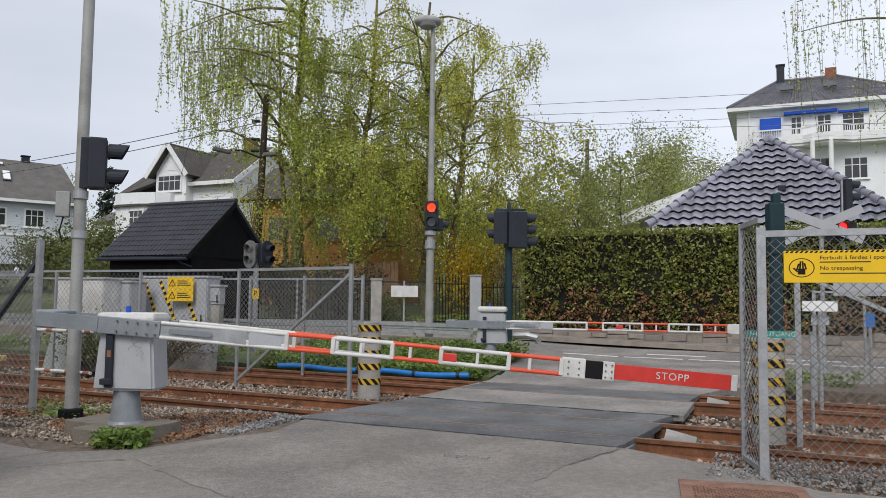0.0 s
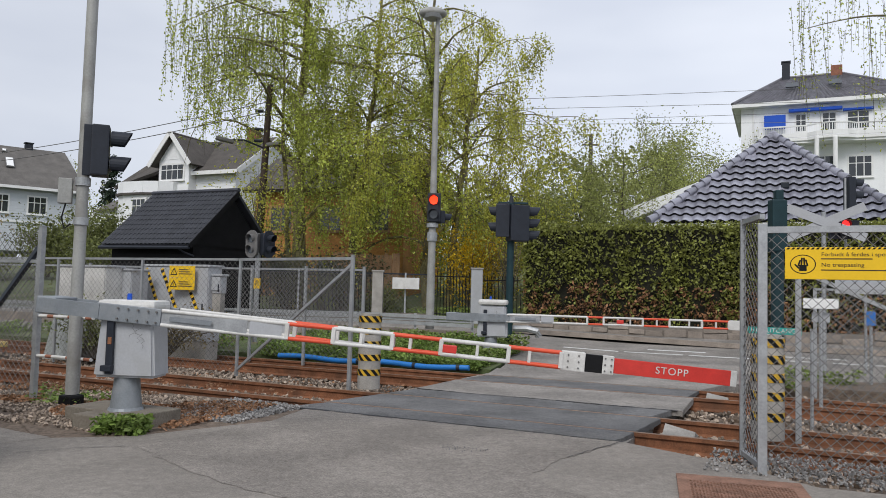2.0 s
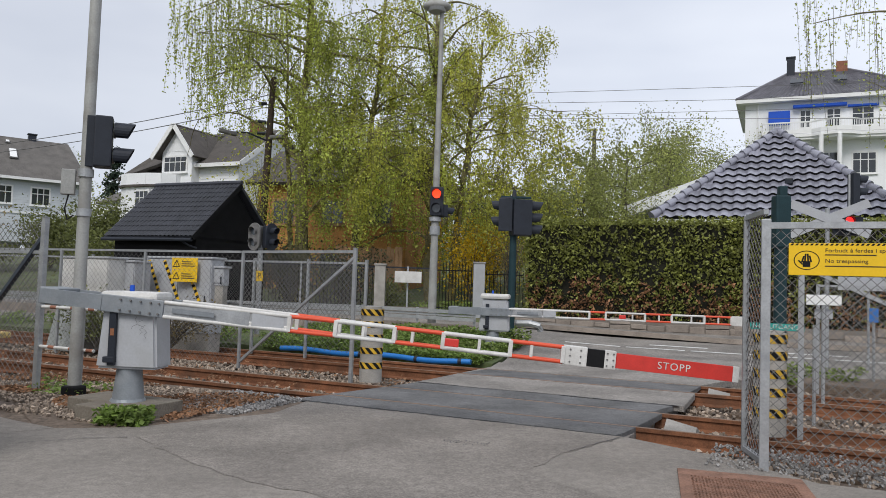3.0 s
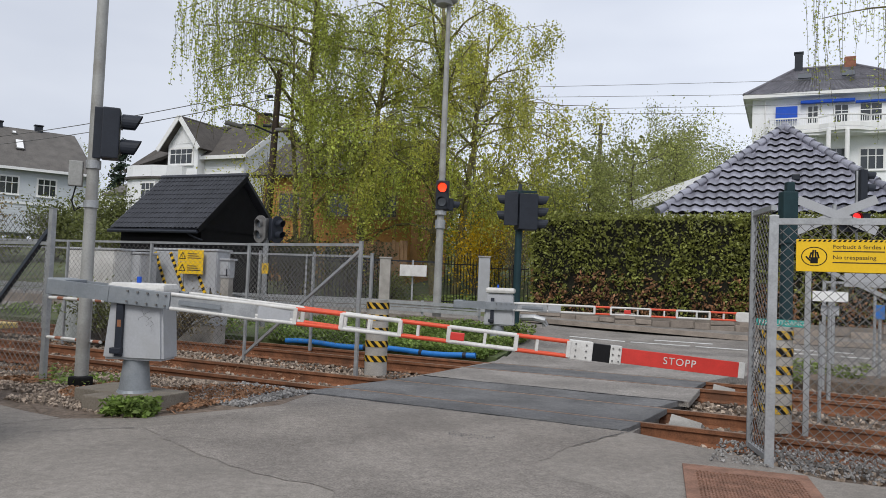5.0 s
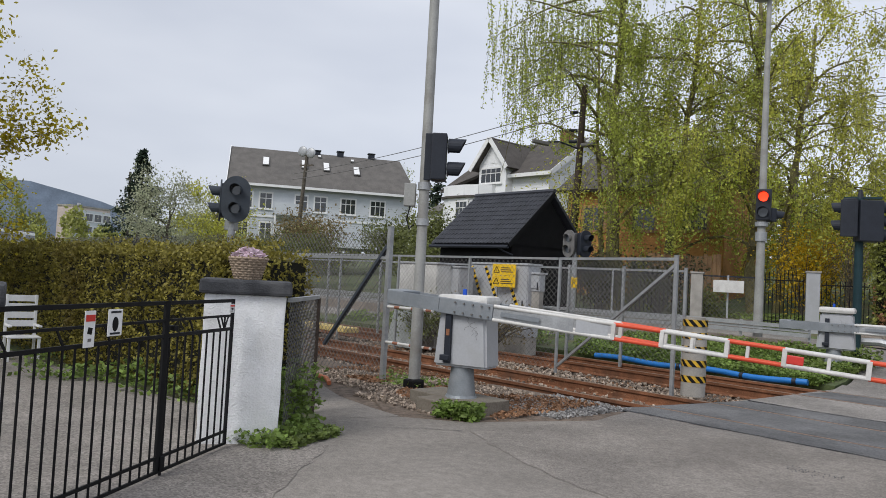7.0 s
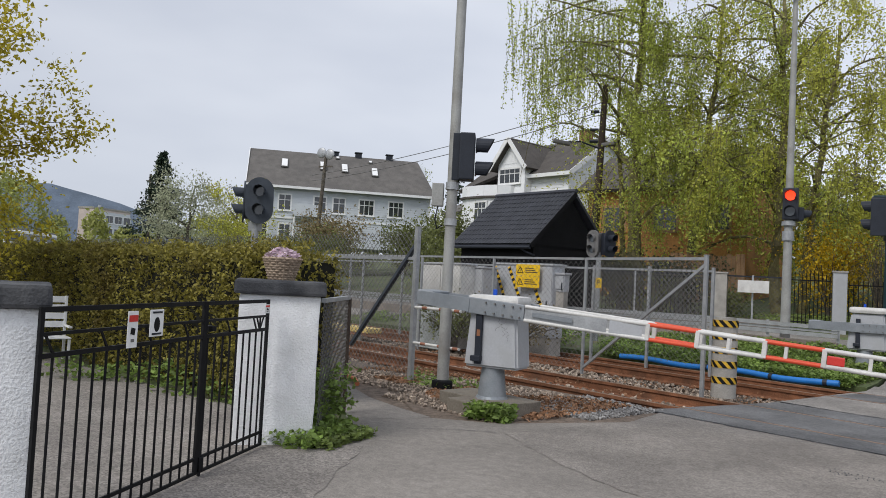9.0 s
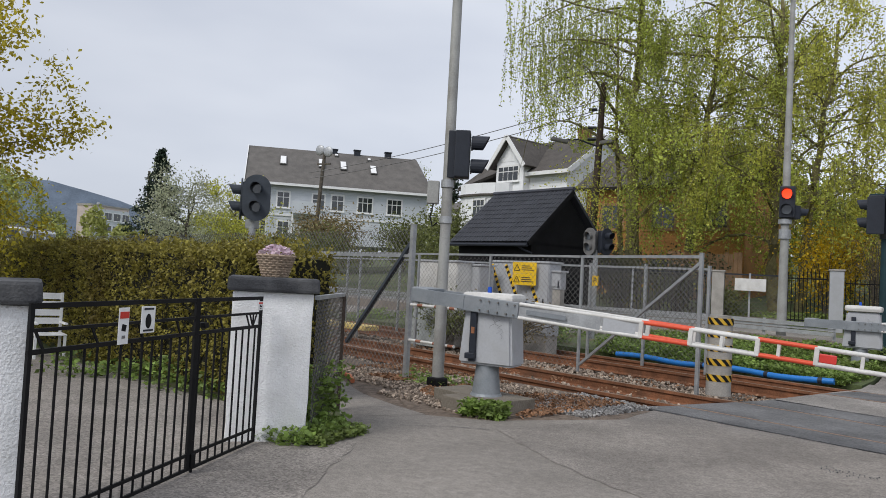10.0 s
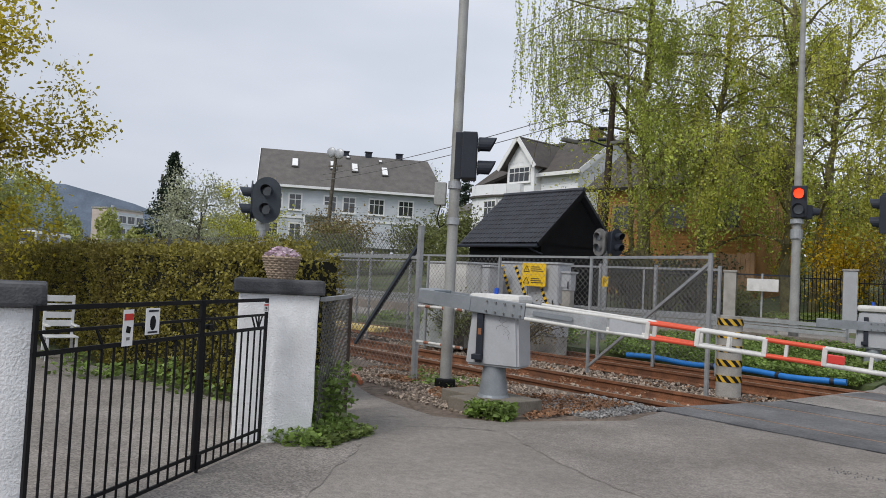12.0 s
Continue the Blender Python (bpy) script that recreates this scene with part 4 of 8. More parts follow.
        for kx in (0.08, 0.2, 0.5, 0.57):
            for kz in (-0.07, 0.0, 0.07):
                c_ = piv + d * (a + kx) - side * 0.046 + up * kz
                part("bolt", rod(BM(), c_, c_ - side * 0.008, 0.011, seg=6), "galv_d", t)
        part("panel", box(BM(), piv + d * ((a + 0.6 + L - 0.07) / 2), (L - 0.07 - a - 0.6, 0.03, 0.172), fr, 0.004), "signred", t, "flat red end panel")
        part("panel_end", box(BM(), piv + d * (L - 0.035), (0.07, 0.032, 0.176), fr, 0.004), "boomwhite", t, "white panel end")
        cu = bpy.data.curves.new("word", "FONT")
        cu.body, cu.size, cu.extrude, cu.align_x, cu.align_y, cu.space_character = "STOPP", 0.115, 0.002, "CENTER", "CENTER", 1.15
        tx = new("word", cu)
        tx.parent = t
        m3 = Matrix((d, up, -side)).transposed().to_4x4()
        tx.matrix_local = Matrix.Translation(piv + d * (a + 0.6 + (L - 0.07 - a - 0.6) * 0.5) - side * 0.018) @ m3
        cu.materials.append(M["boomwhite"])
    return t


barrier("level_crossing_barrier", COL, TIP, 1.3, "lowered red-and-white double-tube crossing barrier on a grey machine")
barrier("level_crossing_barrier", (1.22, 19.05, 0.05), (6.96, 18.06, 1.06), 1.02, "lowered red-and-white crossing barrier across the road beyond", sign=False, back=0.75)

# ---------- trackside things ----------
t = thing("barrier_footing", (-3.69, 9.72, 0), "weathered concrete footing under the barrier machine", "footing", turn=-24.2)
part("slab", box(BM(), (-0.15, 0.1, 0.05), (1.25, 0.6, 0.22), None, 0.012), "dirtyconc", t)
part("block", box(BM(), (0.0, -0.3, 0.03), (0.55, 0.42, 0.25), None, 0.015), "dirtyconc", t)


def visor(bm, at, d, r, length):
    """A tunnel hood: an open half tube round a lens."""
    d = Vector(d).normalized()
    s = d.cross(Vector((0, 0, 1))).normalized()
    up = Vector((0, 0, 1))
    n = 14
    rows = []
    for ln in (0, 1):
        ring = []
        for rr in (r, r * 0.93):
            for k in range(n + 1):
                a = radians(-40 + 260 * k / n)
                sh = 1 - 0.45 * (1 - math.sin(a)) / 2 if ln else 1
                ring.append(bm.verts.new(Vector(at) + (s * math.cos(a) + up * math.sin(a)) * rr + d * (length * ln * sh)))
        rows.append(ring)
    m = n + 1
    for k in range(n):
        bm.faces.new((rows[0][k], rows[0][k + 1], rows[1][k + 1], rows[1][k]))
        bm.faces.new((rows[0][m + k + 1], rows[0][m + k], rows[1][m + k], rows[1][m + k + 1]))
        bm.faces.new((rows[1][k], rows[1][k + 1], rows[1][m + k + 1], rows[1][m + k]))
    return bm


def signal_head(parent, at, face, w, h, lamps, case="sigblack", lit=None, depth=0.16, hood=0.26, oval=False, lens_r=0.1, lit_m="redlit"):
    """A signal head under a thing: casing, then a lens and a hood for each lamp."""
    f_ = Vector((face[0], face[1], 0)).normalized()
    s = Vector((-f_.y, f_.x, 0))
    R = Matrix((s, f_, Vector((0, 0, 1)))).transposed()
    at = Vector(at)
    bm = BM()
    if oval:
        n = 28
        out = [((w / 2) * math.cos(2 * math.pi * k / n), (h / 2 - w / 2) * (1 if math.sin(2 * math.pi * k / n) > 0 else -1) + (w / 2) * math.sin(2 * math.pi * k / n)) for k in range(n)]
        prism(bm, out, lambda a, b: at + s * a + Vector((0, 0, b)) + f_ * 0.02, lambda a, b: at + s * a + Vector((0, 0, b)) - f_ * 0.02)
        box(bm, at - f_ * (depth / 2 + 0.02), (w * 0.66, depth, h * 0.8), R, 0.02)
    else:
        box(bm, at - f_ * (depth / 2), (w, depth, h), R, 0.018)
    case_ob = part("casing", bm, case, parent, "dark signal casing")
    for i in range(lamps):
        z = h * (0.5 - (i + 0.5) / lamps) * (0.8 if oval else 1.0)
        c = at + Vector((0, 0, z)) + f_ * 0.022
        part("lens", rod(BM(), c - f_ * 0.01, c + f_ * 0.012, lens_r, seg=20), lit_m if lit == i else "lens", case_ob, "lit red lens" if lit == i else "dark lens")
        part("hood", visor(BM(), c, f_, lens_r * 1.12, hood), case, case_ob)
    return case_ob


# tall grey pole with road signal
PA = Vector((-4.88, 10.82, 0.0))
t = thing("signal_pole", PA, "tall grey steel pole with a dark road signal and junction box", "signal pole")
part("pole", rod(BM(), (0, 0, 0.16), (0, 0, 10.5), 0.082, 0.066, 20), "polegrey", t, "", True)
part("base_shoe", box(BM(), (0, 0, 0.08), (0.23, 0.23, 0.15), pose(0, 0, 0, 0, 0, -24.2), 0.03), "black", t, "black base shoe")
part("bracket", rod(BM(), (0, 0, 3.45), (0.2, 0.05, 3.45), 0.025), "sigblack", t)
signal_head(t, (0.30, 0.08, 3.44), (0.93, 0.35), 0.30, 0.69, 2, depth=0.22, lens_r=0.105)
part("backboard", box(BM(), (0.13, -0.02, 3.44), (0.26, 0.05, 0.7), pose(0, 0, 0, 0, 0, 20), 0.012), "sigblack", t, "dark flat backing plate")
part("junction_box", box(BM(), (-0.2, -0.06, 2.87), (0.17, 0.14, 0.34), pose(0, 0, 0, 0, 0, 20), 0.012), "polegrey", t, "grey junction box")
part("clamp", rod(BM(), (0, 0, 2.95), (0, 0, 3.06), 0.098, seg=20), "galv", t)
part("clamp", rod(BM(), (0, 0, 2.42), (0, 0, 2.52), 0.095, seg=20), "galv", t)
part("cable", tube(BM(), [(-0.17, -0.1, 2.7), (-0.2, -0.13, 2.5), (-0.15, -0.14, 2.36), (-0.08, -0.12, 2.42)], 0.012), "black", t)


def bollard(at, label):
    t = thing("bollard", at, label, "bollard", "striped bollards")
    bm = rod(BM(), (0, 0, -0.05), (0, 0, 1.27), 0.2, 0.195, 28)
    bmesh.ops.bevel(bm, geom=[e for e in bm.edges if e.verts[0].co.z > 1.26 and e.verts[1].co.z > 1.26], offset=0.03, segments=2, affect="EDGES")
    part("post", bm, "concrete", t, "pale concrete tube", True)
    for zc in (0.24, 0.5, 0.73, 0.96, 1.17):
        band = part("tape", rod(BM(), (0, 0, zc - 0.055), (0, 0, zc + 0.055), 0.203, seg=36), "tape", t, "dirty yellow and black warning tape", True)
        bm = BM()
        n = 9
        for k in range(n):
            a0 = 2 * math.pi * k / n
            rows_ = []
            for j in range(6):
                z_ = zc + 0.054 - 0.108 * j / 5
                rows_.append([bm.verts.new((0.206 * math.cos(a0 + 0.36 * i / 3 + 0.5 * j / 5), 0.206 * math.sin(a0 + 0.36 * i / 3 + 0.5 * j / 5), z_)) for i in range(4)])
            for a, b in zip(rows_, rows_[1:]):
                for i in range(3):
                    bm.faces.new((a[i], b[i], b[i + 1], a[i + 1]))
        part("stripe", bm, "black", band, "slanted black stripes")
    return t


bollard((-1.24, 14.1, -0.03), "concrete bollard with black and yellow tape between the tracks")
bollard((4.22, 10.42, -0.06), "concrete bollard with black and yellow tape behind the fence")

# street lamp with road signal
t = thing("street_lamp", (-0.33, 22.75, 0.25), "tall grey street lamp with a lit red signal on its pole", "street lamp")
part("pole", rod(BM(), (0, 0, 0), (0.0, 0, 9.8), 0.13, 0.06, 18), "polegrey", t, "", True)
part("arm", rod(BM(), (0, 0, 9.7), (-0.5, -0.1, 9.75), 0.03), "polegrey", t)
bm = BM()
bmesh.ops.create_uvsphere(bm, u_segments=20, v_segments=10, radius=1, matrix=Matrix.Translation((-0.15, -0.05, 9.72)) @ Matrix.Diagonal((0.42, 0.3, 0.17, 1)))
part("lantern", bm, "polegrey", t, "flat domed grey lantern", True)
part("diffuser", rod(BM(), (-0.15, -0.05, 9.55), (-0.15, -0.05, 9.64), 0.24, 0.3, 20), "cabgrey", t)
signal_head(t, (0.03, -0.2, 3.88), (-0.1, -1), 0.38, 0.84, 2, lit=0, lens_r=0.13, hood=0.2)
signal_head(t, (0.3, 0.12, 3.62), (0.9, 0.5), 0.3, 0.36, 1, lens_r=0.11, hood=0.25)
part("collar", rod(BM(), (0, 0, 2.9), (0, 0, 3.15), 0.15, seg=16), "galv", t)
part("collar", rod(BM(), (0, 0, 3.3), (0, 0, 3.42), 0.17, seg=16), "galv", t)

# dark green traffic signal post
t = thing("traffic_signal", (1.8, 20.68, 0.08), "dark green traffic signal post with several black heads", "traffic signal")
part("post", rod(BM(), (0, 0, -0.05), (0, 0, 4.0), 0.1, 0.09, 16), "siggreen", t, "", True)
signal_head(t, (0.42, 0.0, 3.45), (1, 0.2), 0.5, 0.95, 3, depth=0.5, hood=0.34, lens_r=0.13)
signal_head(t, (-0.3, 0.05, 3.55), (-0.9, 0.4), 0.45, 0.85, 2, depth=0.3, hood=0.28, lens_r=0.13)
part("backing", box(BM(), (0.2, -0.22, 3.45), (0.34, 0.06, 0.95), None, 0.015), "sigblack", t)
part("backing", box(BM(), (-0.24, -0.24, 3.5), (0.36, 0.06, 0.86), None, 0.015), "sigblack", t)
part("cross_bar", box(BM(), (0.05, 0, 4.0), (0.8, 0.07, 0.06), None, 0.01), "siggreen", t)
part("finial", rod(BM(), (0, 0, 4.0), (0, 0, 4.2), 0.07, 0.04, 10), "sigblack", t)

# green post, St Andrew's cross and signal beyond the right fence
t = thing("traffic_signal", (6.05, 14.25, 0), "dark green signal post with a closed casing behind the fence", "traffic signal")
part("post", rod(BM(), (0, 0, -0.05), (0, 0, 3.4), 0.11, seg=16), "siggreen", t, "", True)
part("casing", box(BM(), (0, 0, 3.0), (0.27, 0.24, 0.95), None, 0.03), "siggreen", t)
part("cap", box(BM(), (0.02, 0, 3.55), (0.14, 0.14, 0.2), None, 0.02), "siggreen", t)
t = thing("crossing_cross", (8.64, 17.7, 0.1), "pale diagonal crossing cross with a red-lit dark signal", "crossing sign")
part("post", rod(BM(), (0, 0, -0.1), (0, 0, 3.6), 0.05, seg=12), "galv", t)
for a in (24, -24):
    part("cross_arm", box(BM(), (0, -0.07 - 0.02 * (a > 0), 3.35), (1.75, 0.02, 0.2), pose(0, 0, 0, 0, a, -24.2)), "cabgrey", t, "white cross arm")
signal_head(t, (0.42, -0.1, 3.2), (-0.25, -1), 0.62, 0.42, 2, lit=0, lens_r=0.1, hood=0.2, lit_m="redlit_far")
signal_head(t, (0.72, 0.1, 4.0), (1, 0.1), 0.24, 0.85, 3, depth=0.16, hood=0.22, lens_r=0.1)
part("head_post", rod(BM(), (0.55, 0.1, 2.6), (0.55, 0.1, 4.4), 0.03, seg=8), "galv", t)

# yellow notices
def words(parent, text, at, m3, size, material, extr=0.001, squeeze=1.0):
    cu = bpy.data.curves.new("word", "FONT")
    cu.body, cu.size, cu.extrude, cu.align_y = text, size, extr, "CENTER"
    o = new("word", cu)
    o.parent = parent
    o.matrix_local = Matrix.Translation(at) @ m3 @ Matrix.Diagonal((squeeze, 1, 1, 1))
    cu.materials.append(M[material])
    return o


UP3 = Matrix(((1, 0, 0, 0), (0, 0, -1, 0), (0, 1, 0, 0), (0, 0, 0, 1)))
ang = math.degrees(math.atan2(-1.7, 3.6))
t = thing("warning_notice", (3.1 + 0.19, 7.95 - 0.09, 2.0), "yellow no-trespassing notice with a palm symbol on the wire fence", "sign", turn=ang)
part("board", box(BM(), (0.44, -0.045, 0.0), (0.9, 0.012, 0.30), None, 0.003), "yellow", t)
bm = BM()
for k in range(26):
    x = 0.0 + k * 0.034
    q = [bm.verts.new((x + dx, -0.0525, 0.147 - dz)) for dx, dz in ((0.012, 0), (0.03, 0), (0.018, 0.018), (0.0, 0.018))]
    bm.faces.new(q)
part("edge_stripe", bm, "black", t, "black slanted edge stripes")
bm = BM()
n = 28
for k in range(n):
    a, b = 2 * math.pi * k / n, 2 * math.pi * (k + 1) / n
    bm.faces.new([bm.verts.new((0.115 + r * math.cos(c), -0.0525, -0.01 + r * math.sin(c))) for r, c in ((0.09, a), (0.083, a), (0.083, b), (0.09, b))])
box(bm, (0.115, -0.0525, -0.045), (0.052, 0.002, 0.055))
for x, z, h, a in ((-0.026, 0.0, 0.06, 14), (-0.009, 0.014, 0.075, 4), (0.009, 0.014, 0.075, -3), (0.026, 0.004, 0.06, -12)):
    box(bm, (0.115 + x, -0.0525, z), (0.012, 0.002, h), pose(0, 0, 0, 0, a, 0))
box(bm, (0.115 - 0.042, -0.0525, -0.03), (0.012, 0.002, 0.05), pose(0, 0, 0, 0, -38, 0))
part("palm_symbol", bm, "black", t, "black open palm in a ring")
for txt, z, sz in (("Forbudt å ferdes i sporet", 0.082, 0.05), ("No trespassing", -0.015, 0.05)):
    words(t, txt, (0.24, -0.0525, z), UP3, sz, "tarwood", squeeze=0.95)
for z, w in ((0.042, 0.34), (-0.062, 0.46)):
    part("small_print", box(BM(), (0.24 + w / 2, -0.0525, z), (w, 0.002, 0.009)), "tarwood", t, "line of small print")

t.scale = (1.22, 1.0, 1.0)
t = thing("exit_sign", (4.98, 11.95, 1.2), "small teal exit strip seen through the fence", "sign", turn=-30)
part("strip", box(BM(), (0, 0, 0), (0.74, 0.012, 0.1)), "teal", t)
words(t, "NØDUTGANG", (-0.33, -0.008, 0.0), UP3, 0.095, "boomwhite")
part("post", rod(BM(), (0.5, 0.03, -1.4), (0.5, 0.03, 0.05), 0.025), "galv", t)
for at, w, h, m, lab in (((6.0, 12.6, 1.62), 0.5, 0.16, "white", "white sign plate on a thin post behind the fence"), ((6.05, 12.7, 1.4), 0.26, 0.15, "cabgrey", "small grey plate on a thin post behind the fence"), ((9.3, 17.2, 2.0), 1.2, 0.3, "cabgrey", "wide grey plate on posts by the road"), ((8.5, 15.6, 1.35), 0.16, 0.28, "bluesign", "small blue sign on a post behind the fence")):
    t = thing("sign_plate", at, lab, "sign", turn=-24.2)
    part("plate", box(BM(), (0, 0, 0), (w, 0.014, h), None, 0.004), m, t)
    part("post", rod(BM(), (0, 0.03, -at[2]), (0, 0.03, 0.1), 0.03), "galv", t)

# fence post and mesh section between the right-hand tracks
f = thing("wire_fence", (0, 0, 0), "wire-mesh fence with a diagonal brace between the tracks", "fence")
p0, p1 = Vector((4.58, 10.35)), Vector((8.3, 9.1))
for p in (p0, p1):
    fence_post("post", f, p.x, p.y, -0.15, 2.1, 0.07)
part("brace", bar(BM(), (*p0, 2.05), (p0.x + 2.3, p0.y - 0.8, 0.9), 0.05, 0.05), "galv", f)
f = thing("wire_fence", (0, 0, 0), "wire-mesh fence behind the far track by the road", "fence")
a, b = Vector((6.9, 14.6)), Vector((12.5, 12.2))
for k in range(4):
    p = a.lerp(b, k / 3)
    fence_post("post", f, p.x, p.y, -0.1, 1.9, 0.06)
part("top_rail", bar(BM(), (*a, 1.88), (*b, 1.88), 0.04, 0.04), "galv", f)
part("wire_mesh", wire(BM(), a, b, 0.05, 1.86, 0.11), "galv_d", f)

# trackside cabinets and yellow notice
def cabinet(name, at, w, d, h, m, label, doors=2, plinth=True):
    t = thing(name, at, label, "cabinet", turn=-24.2)
    part("body", box(BM(), (0, 0, h / 2 + 0.08), (w, d, h), None, 0.015), m, t)
    part("lid", box(BM(), (0, 0, h + 0.1), (w + 0.08, d + 0.08, 0.05), None, 0.012), "cabgrey", t)
    part("plinth", box(BM(), (0, 0, -0.12), (w - 0.04, d - 0.04, 0.48)), "concrete", t)
    for k in range(doors):
        x = -w / 2 + w / doors * (k + 0.5)
        dr = part("door", box(BM(), (x, -d / 2 - 0.012, h / 2 + 0.1), (w / doors - 0.03, 0.024, h - 0.1), None, 0.006), m, t)
        part("handle", box(BM(), (x + w / doors * 0.36, -d / 2 - 0.035, h * 0.5), (0.025, 0.03, 0.18), None, 0.005), "sigblack", dr)
    return t


zc = gz(-8.3, 18.3)
cabinet("relay_cabinet", (-8.35, 18.6, zc + 0.3), 1.5, 0.5, 1.68, "boomwhite", "cream two-door relay cabinet behind the fence")
cabinet("relay_cabinet", (-7.45, 18.75, zc + 0.3), 0.55, 0.5, 1.62, "cabgrey", "narrow grey relay cabinet behind the fence", 1)
t = cabinet("switch_cabinet", (-6.35, 19.15, gz(-6.3, 19) + 0.28), 2.0, 0.45, 1.78, "cabgrey", "grey steel switch cabinet with black and yellow hazard tape", 2)
for x0, x1 in ((-0.95, -0.45), (-0.45, 0.1), (0.2, 0.75)):
    tape = part("hazard_tape", bar(BM(), (x0, -0.262, 1.8), (x1, -0.262, 0.75), 0.006, 0.09), "yellow", t, "yellow and black hazard tape")
    bm = BM()
    for k in range(8):
        q = k / 8 + 0.03
        a = Vector((x0 + (x1 - x0) * q, -0.267, 1.8 - 1.05 * q))
        b = Vector((x0 + (x1 - x0) * (q + 0.06), -0.267, 1.8 - 1.05 * (q + 0.06)))
        bar(bm, a, b, 0.003, 0.092)
    part("stripe", bm, "black", tape)
cabinet("meter_box", (-5.35, 18.7, 1.4), 0.34, 0.2, 0.42, "cabgrey", "small pale meter box on the fence", 1)
t = thing("warning_notice", (-6.2, 18.62, 1.83), "yellow two-part electrical warning notice on the fence", "sign", turn=-15)
for z in (0.145, -0.145):
    b_ = part("board", box(BM(), (0, 0, z), (0.7, 0.012, 0.285), None, 0.004), "yellow", t)
    bm = BM()
    for k in range(3):
        a0, a1 = math.pi / 2 + k * 2.0944, math.pi / 2 + (k + 1) * 2.0944
        bar(bm, (-0.22 + 0.1 * math.cos(a0), -0.008, z - 0.02 + 0.1 * math.sin(a0)), (-0.22 + 0.1 * math.cos(a1), -0.008, z - 0.02 + 0.1 * math.sin(a1)), 0.003, 0.018)
    bar(bm, (-0.22, -0.008, z + 0.02), (-0.22, -0.008, z - 0.05), 0.003, 0.014)
    part("triangle", bm, "black", b_, "black warning triangle outline")
    bm = BM()
    for zz, w in ((0.05, 0.25), (0.0, 0.3), (-0.05, 0.36)):
        box(bm, (-0.08 + w / 2, -0.008, z + zz), (w, 0.003, 0.022))
    part("print", bm, "tarwood", b_, "lines of small dark print")

# trackside railway signals with round backboards
t = thing("railway_signal", (-12.9, 16.35, 0.0), "railway signal with two hooded lamps on an oval dark board", "railway signal")
part("post", rod(BM(), (0, 0, -0.1), (0, 0, 3.0), 0.09, seg=14), "galv", t)
part("bracket", box(BM(), (-0.05, 0.05, 2.75), (0.3, 0.2, 0.25), None, 0.02), "galv", t)
signal_head(t, (0.16, -0.1, 3.42), (0.5, -0.87), 0.72, 1.2, 2, case="siggrey", oval=True, lens_r=0.13, hood=0.3)
signal_head(t, (-0.42, 0.0, 3.4), (-0.75, -0.65), 0.66, 1.1, 2, case="siggrey", oval=True, lens_r=0.13, hood=0.3)
t = thing("railway_signal", (-4.8, 20.2, 0.35), "two small grey signals on a post behind the fence", "railway signal")
part("post", rod(BM(), (0, 0, -0.1), (0, 0, 2.2), 0.07, seg=12), "galv", t)
signal_head(t, (-0.15, -0.1, 2.42), (-0.5, -0.87), 0.4, 0.72, 2, case="galv_d", oval=True, lens_r=0.1, hood=0.12)
signal_head(t, (0.28, -0.05, 2.42), (0.87, -0.5), 0.42, 0.72, 2, case="sigblack", oval=True, lens_r=0.09, hood=0.2)
t = thing("route_plate", (-4.65, 19.6, 1.75), "small yellow plate lettered P on the fence", "sign", turn=-20)
part("plate", box(BM(), (0, 0, 0), (0.2, 0.012, 0.26), None, 0.004), "yellow", t)
words(t, "P", (-0.05, -0.008, 0), UP3, 0.2, "black")

# blue pipe along the far track
pts = [us(-11.5 + 0.36 * k, 15.92 + 0.05 * math.sin(k * 0.9)) for k in range(0, 15)]
solo("drain_pipe", tube(BM(), [(x, y, 0.0 + 0.02 * math.sin(i)) for i, (x, y) in enumerate(pts)], 0.062, 12), "bluepipe", "blue plastic pipe lying along the far track", "pipe", smooth_shade=True)
for k in (6, 10, 13):
    a, b = Vector((*pts[k], 0.02 * math.sin(k))), Vector((*pts[k + 1], 0.02 * math.sin(k + 1)))
    solo("pipe_band", rod(BM(), a.lerp(b, 0.2), a.lerp(b, 0.42), 0.068, seg=12), "sigblack", "dark worn band round the blue pipe", "band", "pipe bands", smooth_shade=True)
# yellow cable duct on the far left
t = thing("cable_duct", (*us(-19.5, 12.8), 0.0), "yellow plastic cable duct lids between the tracks", "duct", turn=-24.2)
for k in range(4):
    part("lid", box(BM(), (-2.2 + k * 1.25, 0, 0.12), (1.15, 0.5, 0.14), pose(0, 0, 0, 0, 0, (k % 2) * 3 - 1), 0.03), "duct", t)
bm = box(BM(), (0, 0, 0.58), (1.15, 0.04, 1.2), pose(0, 0, 0, -14, 0, 0), 0.008)
board = solo("leaning_board", bm, "boomgrey", "weathered pale grey board leaning between the tracks", "board")
board.matrix_world = pose(*us(-15.3, 13.0), -0.12, 0, 0, -24.2)
# short orange hose end on the verge
solo("hose", tube(BM(), [(-6.72, 10.95, 0.03), (-6.5, 10.78, 0.05), (-6.25, 10.62, 0.05), (-6.05, 10.38, 0.02)], 0.035, 8), "hose", "faded orange hose end lying on the verge", "hose", smooth_shade=True)
# iron cover in the road and the pale ramp stone at the rail end
t = thing("iron_cover", (2.55, 6.95, 0.014), "rusty iron access cover with a diamond tread in the road", "cover", turn=-15.6)
part("frame", box(BM(), (0, 0, 0.0), (1.06, 1.5, 0.02), None, 0.004), "rustplate", t, "rusty pink-brown frame")
bm = BM()
